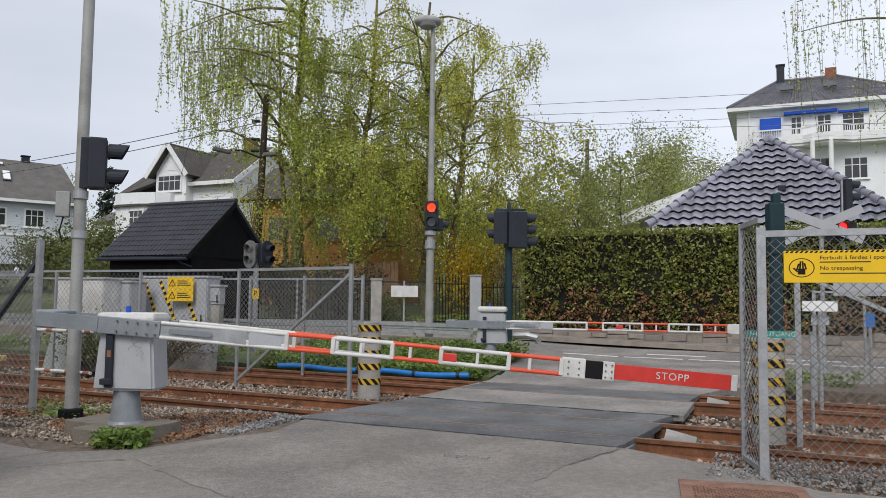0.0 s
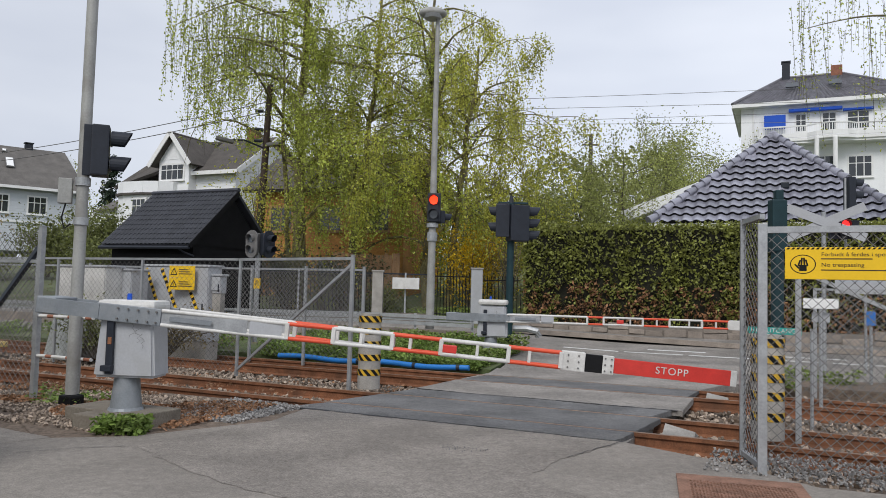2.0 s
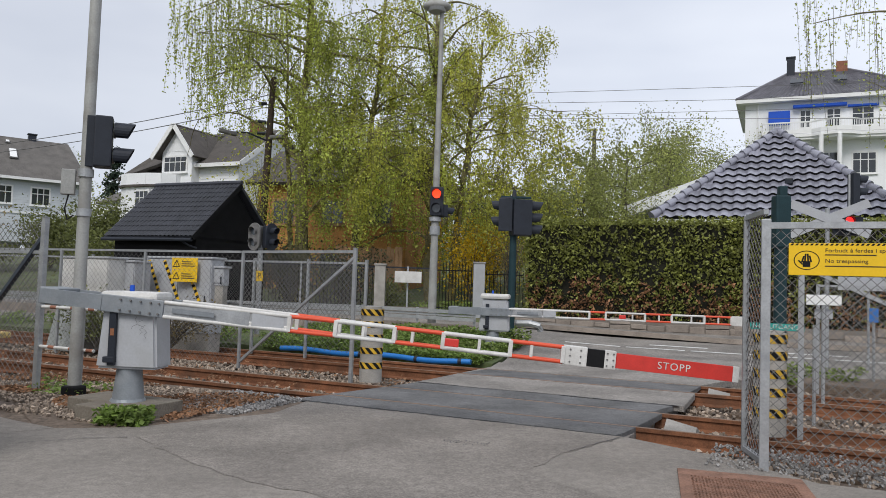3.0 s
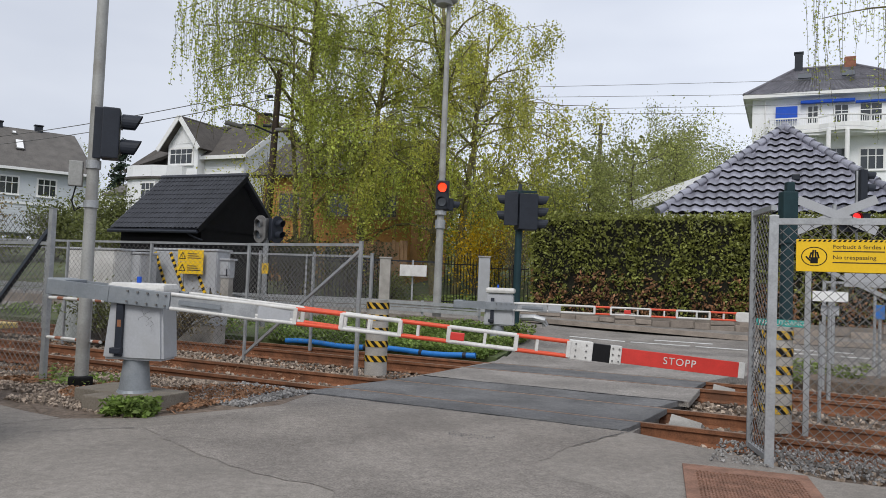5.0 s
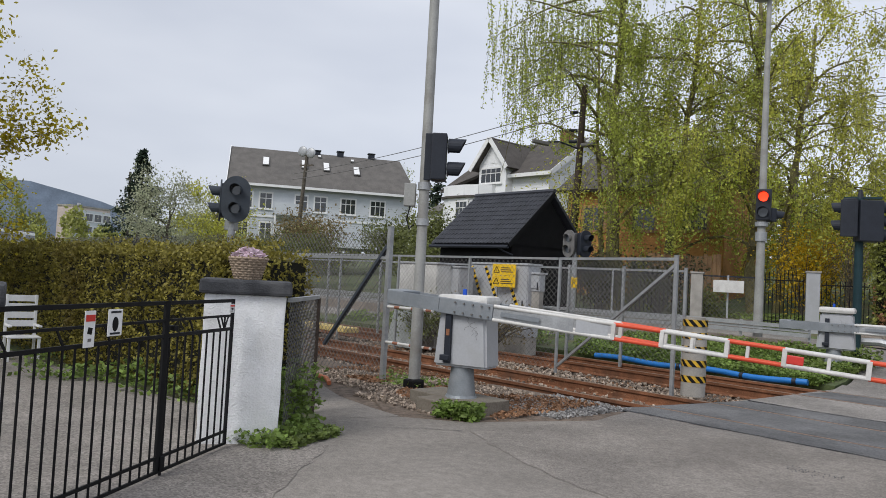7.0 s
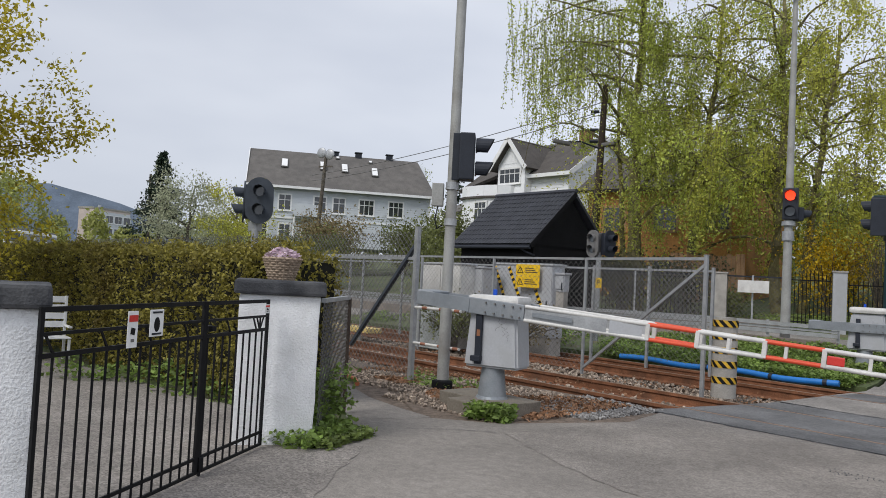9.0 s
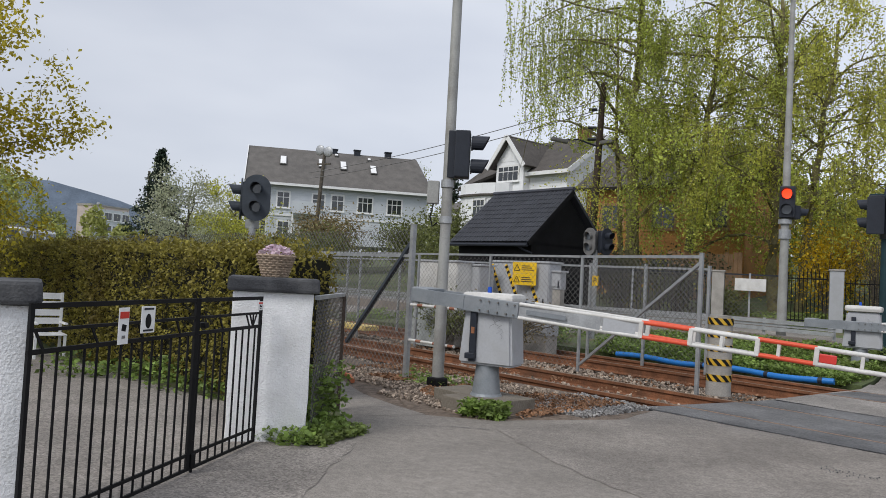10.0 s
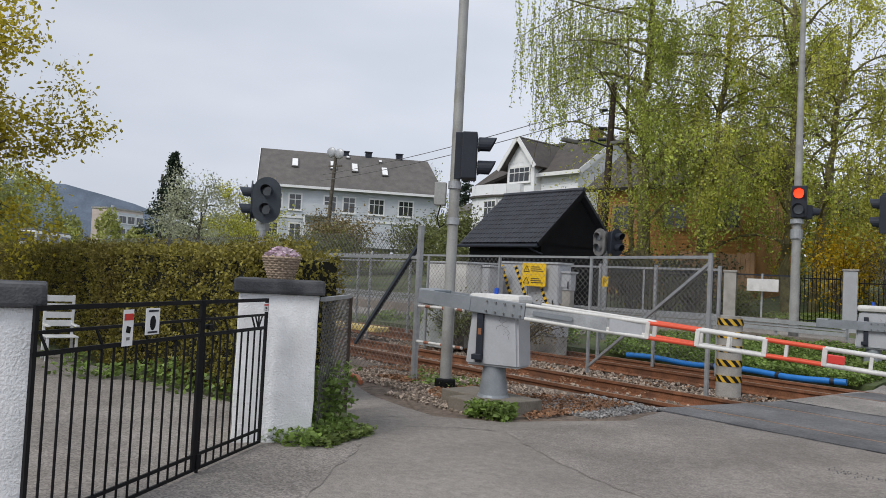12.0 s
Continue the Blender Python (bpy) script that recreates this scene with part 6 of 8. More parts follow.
part("wall", box(BM(), (-2.05, 2.2, 1.25), (3.7, 3.7, 2.9)), "blackwood", t, "black boarded wall")
boards(t, -3.9, -0.2, 0.35, 0.0, 2.6, "blackwood", 0.15)
bm = BM()
prism(bm, [(0.25, 2.6), (4.15, 2.6), (2.3, 4.5)], lambda a, b: Vector((-0.2, a, b)), lambda a, b: Vector((-3.9, a, b)))
part("gable", bm, "blackwood", t, "black boarded gable")
bm = roof_slope(BM(), (-4.1, 0, 2.65), (0, 0, 2.65), (0, 2.3, 4.72), (-4.1, 2.3, 4.72), 0.1)
roof_slope(bm, (0, 4.6, 2.65), (-4.1, 4.6, 2.65), (-4.1, 2.3, 4.72), (0, 2.3, 4.72), 0.1)
rf = part("roof", bm, "blacktile", t, "dark tiled roof")
part("tiles", tile_rows(BM(), (-4.1, 0, 2.67), (0, 0, 2.67), (0, 2.3, 4.74), (-4.1, 2.3, 4.74), 11, 22, 0.035), "blacktile", rf)
part("ridge", tube(BM(), [(-4.1, 2.3, 4.78), (0.02, 2.3, 4.78)], 0.09, 8), "blacktile", rf)
part("bargeboard", bar(BM(), (0.03, -0.05, 2.6), (0.03, 2.3, 4.68), 0.04, 0.16), "blackwood", rf)
part("gutter", tube(BM(), [(-4.1, -0.06, 2.58), (0.0, -0.06, 2.56)], 0.06, 8), "sigblack", t)
part("downpipe", tube(BM(), [(-0.5, -0.06, 2.55), (-0.35, 0.15, 2.4), (-0.1, 0.3, 2.3)], 0.035, 6), "sigblack", t)

# grey clad house far behind the hedge
t = thing("grey_house", (-43.4, 53.5, 4.3), "long pale grey clad house with a weathered roof and skylights", "house", turn=37)
L_, D_ = 16.0, 8.0
part("wall", box(BM(), (L_ / 2, D_ / 2, 2.4), (L_, D_, 5.2)), "housegrey", t)
boards(t, 0, L_, 0, -0.2, 5.0, "housegrey", 0.2)
part("string_course", box(BM(), (L_ / 2, -0.04, 2.15), (L_, 0.08, 0.14)), "white", t)
bm = BM()
prism(bm, [(0, 5.0), (D_, 5.0), (D_ / 2, 8.5)], lambda a, b: Vector((0.0, a, b)), lambda a, b: Vector((L_, a, b)))
part("gable", bm, "housegrey", t)
bm = roof_slope(BM(), (-0.5, -0.6, 4.95), (L_ + 0.5, -0.6, 4.95), (L_ - 0.6, D_ / 2, 8.75), (-0.5, D_ / 2, 8.75), 0.2)
roof_slope(bm, (L_ + 0.5, D_ + 0.6, 4.95), (-0.5, D_ + 0.6, 4.95), (-0.5, D_ / 2, 8.75), (L_ - 0.6, D_ / 2, 8.75), 0.2)
roof_slope(bm, (L_ + 0.5, -0.6, 4.95), (L_ + 0.5, D_ + 0.6, 4.95), (L_ - 0.6, D_ / 2 + 0.01, 8.75), (L_ - 0.6, D_ / 2, 8.75), 0.2)
rf = part("roof", bm, "roofgrey", t, "weathered brown-grey roof")
part("fascia", box(BM(), (L_ / 2, -0.62, 4.86), (L_ + 1, 0.05, 0.22)), "white", rf, "white fascia board")
part("bargeboard", bar(BM(), (-0.53, -0.6, 4.9), (-0.53, D_ / 2, 8.7), 0.06, 0.32), "white", rf)
part("bargeboard", bar(BM(), (-0.53, D_ + 0.6, 4.9), (-0.53, D_ / 2, 8.7), 0.06, 0.32), "white", rf)
part("cornerboard", box(BM(), (L_ + 0.02, -0.03, 2.4), (0.16, 0.1, 5.2)), "white", t)
for x, f_ in ((2.7, 0.62), (6.2, 0.62), (8.2, 0.6), (11.0, 0.55), (7.6, 0.9), (10.7, 0.85)):
    p = Vector((x, -0.6 + (D_ / 2 + 0.6) * f_, 4.95 + 3.8 * f_))
    big = f_ < 0.8
    sk = part("skylight", box(BM(), p + Vector((0, -0.05, 0.06)), (0.62 if big else 0.36, 1.5 if big else 0.42, 0.1), pose(0, 0, 0, 36.7, 0, 0), 0.01), "galv_d", t)
    # white paint on the pane stands for sky reflected in the glass
    part("pane", box(BM(), p + Vector((0, -0.09, 0.12)), (0.5 if big else 0.25, 1.35 if big else 0.3, 0.02), pose(0, 0, 0, 36.7, 0, 0)), "white", sk, "skylight pane, sky reflection painted white")
for x, h in ((7.4, -0.1), (9.6, 0.0), (12.6, 0.05)):
    ch = part("chimney", box(BM(), (x, D_ / 2 + 0.1, 8.8 + h / 2), (0.6, 0.6, h + 0.5), None, 0.02), "sigblack", t, "dark chimney stack")
    part("chimney_cap", box(BM(), (x, D_ / 2 + 0.1, 9.15 + h), (0.72, 0.72, 0.08)), "sigblack", ch)
for x in (1.2, 2.9, 6.0, 7.7, 10.2, 12.9):
    window(t, x, 0.0, 3.55, 1.05 if x < 9 else 1.3, 1.35, 2 if x < 9 else 3, 2, split=0.35)
for x in (1.0, 3.0):
    window(t, x, 0.0, 0.85, 0.95, 1.5, 2, 2, split=0.35)
window(t, 5.2, 0.0, 0.7, 1.3, 1.4, 2, 1)
b_ = part("balcony", box(BM(), (4.8, -0.9, 2.35), (2.3, 1.6, 0.16)), "housegrey", t, "grey boarded balcony")
part("parapet", box(BM(), (4.8, -1.65, 2.85), (2.3, 0.08, 0.9)), "housegrey", b_)
for x in (3.75, 5.85):
    part("balcony_post", box(BM(), (x, -1.6, 0.9), (0.14, 0.14, 2.9)), "white", b_)

# white house with gabled dormer
t = thing("white_house", (-13.5, 48.7, 3.6), "white timber house with a gabled dormer and dark roof", "house", turn=-24.2)
part("wall", box(BM(), (-3.2, 3.6, 2.4), (6.4, 7.2, 6.6)), "housewhite", t)
boards(t, -6.4, 0.0, 0.0, -0.8, 5.6, "housewhite", 0.2)
bm = BM()
prism(bm, [(0.0, 5.6), (8.0, 5.6), (3.9, 8.2)], lambda a, b: Vector((0.0, a, b)), lambda a, b: Vector((-6.3, a, b)))
part("gable", bm, "housewhite", t)
bm = roof_slope(BM(), (-4.2, -0.5, 5.55), (0.5, -0.5, 5.55), (0.5, 3.8, 8.5), (-4.2, 3.8, 8.5), 0.2)
roof_slope(bm, (0.5, 8.4, 5.55), (-6.6, 8.4, 5.55), (-6.0, 3.8, 8.5), (0.5, 3.8, 8.5), 0.2)
roof_slope(bm, (-10.2, -0.5, 4.8), (-5.4, -0.5, 5.9), (-5.0, 1.6, 7.7), (-7.9, 1.2, 7.0), 0.2)
roof_slope(bm, (-10.2, 8.0, 4.8), (-10.2, -0.5, 4.8), (-7.9, 1.2, 7.0), (-6.0, 3.9, 8.3), 0.2)
rf = part("roof", bm, "roofbrown", t, "dark brown tiled roof")
part("bargeboard", bar(BM(), (0.54, -0.5, 5.45), (0.54, 3.8, 8.42), 0.06, 0.34), "white", rf, "white barge board")
part("fascia", box(BM(), (-2.0, -0.52, 5.45), (5.0, 0.05, 0.25)), "white", rf)
ch = part("chimney", box(BM(), (-1.9, 4.0, 8.7), (0.8, 0.6, 1.0), None, 0.02), "brick", t, "red brick chimney")
part("chimney_cap", box(BM(), (-1.9, 4.0, 9.22), (0.95, 0.75, 0.08)), "sigblack", ch)
dm = part("dormer", box(BM(), (-4.6, 0.4, 5.2), (2.6, 2.2, 2.4)), "housewhite", t, "white gabled dormer")
bm = BM()
prism(bm, [(-1.4, 6.4), (1.4, 6.4), (0.0, 8.0)], lambda a, b: Vector((-4.6 + a, -0.72, b)), lambda a, b: Vector((-4.6 + a, 2.4, b)))
part("dormer_gable", bm, "housewhite", dm)
bm = roof_slope(BM(), (-6.35, -1.2, 6.0), (-6.35, 3.4, 6.0), (-4.6, 3.4, 8.2), (-4.6, -1.2, 8.2), 0.16)
roof_slope(bm, (-2.85, 3.4, 6.0), (-2.85, -1.2, 6.0), (-4.6, -1.2, 8.2), (-4.6, 3.4, 8.2), 0.16)
part("dormer_roof", bm, "roofbrown", dm, "dark tiled dormer roof")
for sg in (-1, 1):
    part("bargeboard", bar(BM(), (-4.6 + 1.78 * sg, -1.23, 5.92), (-4.6, -1.23, 8.12), 0.06, 0.3), "white", dm)
window(t, -4.7, -0.72, 5.55, 1.9, 1.0, 4, 2, split=0.35)
BOW = [(-9.1, 0.0), (-9.0, -1.0), (-8.4, -1.7), (-7.6, -2.0), (-5.9, -2.0), (-4.9, -1.7), (-4.3, -1.0), (-4.2, 0.0)]
bm = prism(BM(), BOW, lambda a, b: Vector((a, b, 1.0)), lambda a, b: Vector((a, b, 4.0)))
bay = part("bay", bm, "housewhite", t, "white bay with a flat balcony roof")
for a, b in zip(BOW, BOW[1:]):
    part("balustrade", bar(BM(), (*a, 4.45), (*b, 4.45), 0.1, 0.75), "housewhite", bay)
part("cornice", prism(BM(), [(x * 1.04 + 0.25, y * 1.1) for x, y in BOW], lambda a, b: Vector((a, b, 3.92)), lambda a, b: Vector((a, b, 4.06))), "roofbrown", bay, "dark lead cornice")
window(t, -6.2, -2.0, 2.9, 1.1, 1.5, 3, 2, split=0.3)
window(t, -2.2, 0, 2.2, 1.2, 1.4, 2, 2)
part("wall", box(BM(), (-8.0, 3.8, 1.9), (3.4, 7.0, 5.6)), "housewhite", t)
part("side_wing", box(BM(), (-11.3, 2.5, 1.6), (3.0, 5.0, 3.6)), "housewhite", t)
part("wing_roof", roof_slope(BM(), (-12.4, -0.3, 3.2), (-8.6, -0.3, 3.4), (-8.6, 3.2, 5.2), (-12.0, 3.2, 5.0), 0.15), "roofgrey", t)
window(t, -10.8, 0.0, 2.2, 0.9, 1.2, 2, 2)

# ochre house and plank fence behind the birch
t = thing("ochre_house", (-10.2, 42.6, 1.6), "ochre timber house half hidden by the birch", "house", turn=-18)
part("wall", box(BM(), (4.0, 3.0, 2.6), (9.0, 6.0, 6.2)), "orangewood", t)
boards(t, -0.5, 8.5, 0.0, -0.5, 5.7, "orangewood", 0.2)
bm = roof_slope(BM(), (-1.0, -0.6, 5.5), (9.0, -0.6, 5.5), (9.0, 3.0, 7.9), (-1.0, 3.0, 7.9), 0.2)
roof_slope(bm, (9.0, 6.6, 5.5), (-1.0, 6.6, 5.5), (-1.0, 3.0, 7.9), (9.0, 3.0, 7.9), 0.2)
part("roof", bm, "roofbrown", t, "dark tiled roof")
for x in (1.2, 4.2, 7.0):
    window(t, x, 0.0, 3.9, 1.3, 1.3, 2, 1, "pinewood")
    window(t, x, 0.0, 1.0, 1.3, 1.3, 2, 1, "pinewood")
t = thing("plank_fence", (-4.6, 32.6, 1.3), "tall warm-brown plank fence behind the garden", "fence", turn=-6)
rr = random.Random(5)
for k in range(17):
    part("plank", box(BM(), (k * 0.17, rr.uniform(-0.02, 0.02), 0.95 + rr.uniform(-0.05, 0.05)), (0.155, 0.03, 1.9), None, 0.004), "pinewood", t)

# hip-roofed outbuilding behind the tall hedge
t = thing("tiled_outbuilding", (8.2, 30.7, 0.6), "low white building with a glazed dark hip roof", "house", turn=-24.2)
W_ = 9.1
part("wall", box(BM(), (W_ / 2, W_ / 2, 1.8), (W_ - 0.9, W_ - 0.9, 4.2)), "housewhite", t)
part("eaves_board", box(BM(), (W_ / 2, 0.02, 3.92), (W_, 0.06, 0.16)), "white", t, "white eaves board")
AP = Vector((W_ / 2, W_ / 2, 8.15))
bm = BM()
cs = [Vector(p) for p in ((0, 0, 4.02), (W_, 0, 4.02), (W_, W_, 4.02), (0, W_, 4.02))]
vs = [bm.verts.new(p) for p in cs] + [bm.verts.new(AP)]
for k in range(4):
    bm.faces.new((vs[k], vs[(k + 1) % 4], vs[4]))
bm.faces.new(vs[:4][::-1])
rf = part("roof", bm, "glazed", t, "glazed dark hip roof")
# tiles on the front face, one by one
nt_, rows = 21, 13
slope = (AP - Vector((W_ / 2, 0, 4.02)))
nv = Vector((1, 0, 0)).cross(slope).normalized()
tw, th = W_ / nt_, slope.length / rows
tbm = BM()
seg_ = 6
prof = [(-0.5 + i / seg_, 0.03 * math.sin(i / seg_ * 2 * math.pi) + 0.02) for i in range(seg_ + 1)]
sd = slope.normalized()
va = [tbm.verts.new(Vector((p[0] * tw, 0, 0)) + nv * (p[1] * 1.6 + 0.1)) for p in prof]
vb = [tbm.verts.new(Vector((p[0] * tw, 0, 0)) + nv * (p[1] * 1.5) + sd * (th * 1.1)) for p in prof]
vc = [tbm.verts.new(Vector((p[0] * tw, 0, 0)) + nv * 0.0) for p in prof]
for i in range(seg_):
    tbm.faces.new((va[i], va[i + 1], vb[i + 1], vb[i]))
    tbm.faces.new((vc[i], vc[i + 1], va[i + 1], va[i]))
tile_me = finish("roof_tile", tbm, "glazed", True)
# risers coloured black to paint the shadow lines between tile rows
tile_me.materials.append(M["black"])
for k_, p_ in enumerate(tile_me.polygons):
    p_.material_index = k_ % 2
for j in range(rows):
    half_w = W_ / 2 * (1 - (j + 0.35) / rows)
    for i in range(nt_):
        x = (i - (nt_ - 1) / 2) * tw
        if abs(x) > half_w - 0.1:
            continue
        o = new("roof_tile", tile_me)
        o.parent = rf
        o.matrix_local = Matrix.Translation(Vector((W_ / 2 + x, 0, 4.02)) + slope * (j / rows))
for c in cs[:2]:
    n = 17
    for k in range(n):
        p0, p1 = c.lerp(AP, k / n), c.lerp(AP, (k + 1.12) / n)
        part("hip_tile", rod(BM(), p0 + Vector((0, 0, 0.12)), p1 + Vector((0, 0, 0.08)), 0.19, 0.14, 8), "glazed", rf, "", True)
bm = BM()
bmesh.ops.create_uvsphere(bm, u_segments=10, v_segments=6, radius=0.2, matrix=Matrix.Translation(AP + Vector((0, 0, 0.1))))
part("finial", bm, "glazed", rf)
part("vent", box(BM(), Vector((W_ * 0.55, 0, 4.02)) + slope * 0.36 + nv * 0.15, (0.3, 0.2, 0.25), None, 0.05), "sigblack", rf, "small dark roof vent")
t = thing("white_annex", (10.4, 37.6, 3.2), "white annex with a pale sloping eave behind the tiled roof", "house", turn=-24.2)
part("wall", box(BM(), (2.0, 2.5, 1.0), (4.0, 4.5, 3.6)), "housewhite", t)
part("roof", roof_slope(BM(), (-1.6, -0.5, 2.7), (-1.6, 5.5, 2.7), (3.6, 5.5, 4.6), (3.6, -0.5, 4.6), 0.55), "housewhite", t, "pale sloping roof edge")

# villa on the hill
t = thing("white_villa", (22.9, 58.4, 7.3), "large white villa with a dark hip roof and curved balcony", "house", turn=-24.2)
LV, DV = 12.0, 10.0
part("wall", box(BM(), (LV / 2, DV / 2, 4.3), (LV, DV, 9.8)), "housewhite", t)
E_ = 9.45
bm = BM()
vs = [bm.verts.new(p) for p in ((-0.6, -0.6, E_), (LV + 0.6, -0.6, E_), (LV + 0.6, DV + 0.6, E_), (-0.6, DV + 0.6, E_), (3.0, 5, 12.7), (7.3, 5, 12.7))]
for f_ in ((0, 1, 5, 4), (1, 2, 5), (2, 3, 4, 5), (3, 0, 4), (3, 2, 1, 0)):
    bm.faces.new([vs[i] for i in f_])
rf = part("roof", bm, "villaroof", t, "dark tiled hip roof")
part("tiles", tile_rows(BM(), (-0.5, -0.55, E_ + 0.02), (LV + 0.5, -0.55, E_ + 0.02), (7.3, 4.95, 12.7), (3.0, 4.95, 12.7), 20, 44, 0.05), "villaroof", rf)
for a, b in (((-0.6, -0.6, E_), (3.0, 5, 12.7)), ((3.0, 5, 12.7), (7.3, 5, 12.7)), ((7.3, 5, 12.7), (LV + 0.6, -0.6, E_))):
    part("ridge", tube(BM(), [Vector(a) + Vector((0, 0, 0.06)), Vector(b) + Vector((0, 0, 0.06))], 0.14, 8), "villaroof", rf)
part("cornice", box(BM(), (LV / 2, -0.62, E_ - 0.12), (LV + 1.2, 0.08, 0.28)), "white", t)
part("cornice", box(BM(), (-0.62, DV / 2, E_ - 0.12), (0.08, DV + 1.2, 0.28)), "white", t)
part("soffit", box(BM(), (LV / 2, DV / 2, E_ - 0.25), (LV + 1.1, DV + 1.1, 0.06)), "white", t)
ch = part("chimney", box(BM(), (3.2, 4.8, 13.2), (0.6, 0.6, 1.6), None, 0.02), "sigblack", t, "dark chimney")
part("chimney_cap", box(BM(), (3.2, 4.8, 14.0), (0.72, 0.72, 0.1)), "sigblack", ch)
part("chimney", box(BM(), (6.9, 4.9, 12.9), (0.8, 0.6, 1.0), None, 0.02), "brick", t, "brick chimney")
part("rooflight", box(BM(), (3.6, 1.8, 11.3), (0.9, 0.9, 0.08), pose(0, 0, 0, 36, 0, 0)), "glass", t)
part("rooflight", box(BM(), (6.6, 1.8, 11.3), (0.9, 0.9, 0.08), pose(0, 0, 0, 36, 0, 0)), "glass", t)
part("downpipe", rod(BM(), (0.9, -0.08, -0.5), (0.9, -0.08, E_ - 0.3), 0.06), "white", t)
aw = part("awning", box(BM(), (2.4, -0.35, 7.95), (1.5, 0.4, 1.0), pose(0, 0, 0, -14, 0, 0), 0.02), "bluecloth", t, "lowered blue awning")
part("awning", box(BM(), (5.15, -0.3, 8.75), (3.6, 0.4, 0.22), None, 0.03), "bluecloth", t, "rolled blue awning")
part("awning", box(BM(), (8.0, -0.15, 8.62), (2.0, 0.3, 0.16), None, 0.03), "bluecloth", t, "rolled blue awning")
for x, w in ((4.2, 0.7), (6.1, 0.9), (8.0, 1.4), (10.8, 1.4)):
    window(t, x, 0.0, 7.85, w, 1.3, 2, 2, split=0.35)
window(t, 8.1, 0.0, 4.4, 1.5, 1.5, 3, 2, split=0.35)
window(t, 11.0, 0.0, 4.4, 1.6, 1.6, 3, 2, split=0.35)
bal = part("balcony", prism(BM(), [(1.25, 0.0), (1.25, -1.0), (4.6, -1.0), (6.2, -1.75), (7.8, -1.0), (11.9, -1.0), (11.9, 0.0)], lambda a, b: Vector((a, b, 6.12)), lambda a, b: Vector((a, b, 6.3))), "white", t, "curved white balcony")
out = [(1.2, 0.0), (1.2, -1.1), (4.6, -1.1), (5.2, -1.6), (6.2, -1.9), (7.2, -1.6), (7.8, -1.1), (12.0, -1.1), (12.0, 0.0)]
part("deck", prism(BM(), out, lambda a, b: Vector((a, b, 6.3)), lambda a, b: Vector((a, b, 6.5))), "white", bal)
for a, b in zip(out, out[1:]):
    part("handrail", bar(BM(), (*a, 7.4), (*b, 7.4), 0.1, 0.1), "white", bal)
    part("lower_rail", bar(BM(), (*a, 6.7), (*b, 6.7), 0.08, 0.3), "white", bal)
    n = max(2, int(math.dist(a, b) / 0.16))
    bm = BM()
    for k in range(n):
        p = Vector(a).lerp(Vector(b), k / n)
        bar(bm, (*p, 6.75), (*p, 7.4), 0.05, 0.05)
    part("balusters", bm, "white", bal)
part("bay", prism(BM(), [(2.2, 0.0), (2.4, -0.5), (4.4, -0.5), (4.6, 0.0)], lambda a, b: Vector((a, b, -0.5)), lambda a, b: Vector((a, b, 6.3))), "housewhite", t, "white bay under the balcony")
for x in (5.2, 6.4):
    part("porch_column", rod(BM(), (x, -1.8, 2.0), (x, -1.8, 6.3), 0.16, seg=12), "white", t)
window(t, 5.8, 0.0, 4.2, 1.3, 2.1, 2, 1)

# ---------- poles, wires ----------
t = thing("utility_pole", (-8.05, 33.0, 0.6), "dark tarred wooden utility pole with insulators and lamps", "utility pole")
part("pole", rod(BM(), (0, 0, -0.2), (0.3, 0, 9.9), 0.19, 0.13, 12), "tarwood", t, "", True)
for z in (8.7, 7.9, 7.4):
    part("insulator", rod(BM(), (0.1, -0.15, z), (-0.25, -0.2, z), 0.07, seg=8), "sigblack", t)
part("lamp_arm", tube(BM(), [(0.15, -0.1, 7.1), (-0.6, -0.5, 7.35), (-1.2, -0.7, 7.3)], 0.04), "sigblack", t)
part("lamp_head", box(BM(), (-1.35, -0.75, 7.28), (0.75, 0.3, 0.16), pose(0, 0, 0, 0, 8, 25), 0.05), "galv_d", t, "grey lamp head")
part("lamp_head", box(BM(), (0.6, -0.2, 7.25), (0.6, 0.3, 0.16), pose(0, 0, 0, 0, -5, -10), 0.05), "galv_d", t)
for at, h, lean in (((-30.6, 45, 3.0), 6.9, 0.5), ((9.2, 48, 2.5), 9.5, 0.0), ((4.6, 70, 4.5), 8.5, 0.0), ((1.7, 62, 4), 8.6, 0), ((-60, 58, 3), 8, -0.2)):
    t = thing("utility_pole", at, "distant grey wooden utility pole", "utility pole", "distant poles")
    part("pole", rod(BM(), (0, 0, -0.5), (lean, 0, h), 0.16, 0.12, 8), "bark", t)
    part("cross_arm", box(BM(), (lean, 0, h - 0.7), (1.1, 0.12, 0.1)), "bark", t)


t = thing("dish_aerial", (-30.1, 44.9, 10.05), "two grey round dish aerials on the distant pole", "aerial")
for dx, dz in ((-0.32, 0.12), (0.36, 0.0)):
    bm = BM()
    bmesh.ops.create_uvsphere(bm, u_segments=18, v_segments=8, radius=1, matrix=Matrix.Translation((dx, 0, dz)) @ Matrix.Diagonal((0.38, 0.1, 0.38, 1)))
    part("dish", bm, "galv", t, "", True)
part("mast", rod(BM(), (0, 0.1, -0.4), (0, 0.1, 0.2), 0.04), "galv", t)


def cable(a, b, sag, r, n=14):
    pts = [Vector(a).lerp(Vector(b), i / n) - Vector((0, 0, sag * 4 * (i / n) * (1 - i / n))) for i in range(n + 1)]
    solo("overhead_cable", tube(BM(), pts, r, 4), "galv_d", "thin grey overhead cable", "cable", "overhead cables")


for z0, z1 in ((11.8, 13.9), (11.3, 12.9), (10.6, 12.6), (10.55, 11.4)):
    cable((0.0, 40, z0), (46, 36, z1), 0.12, 0.012)
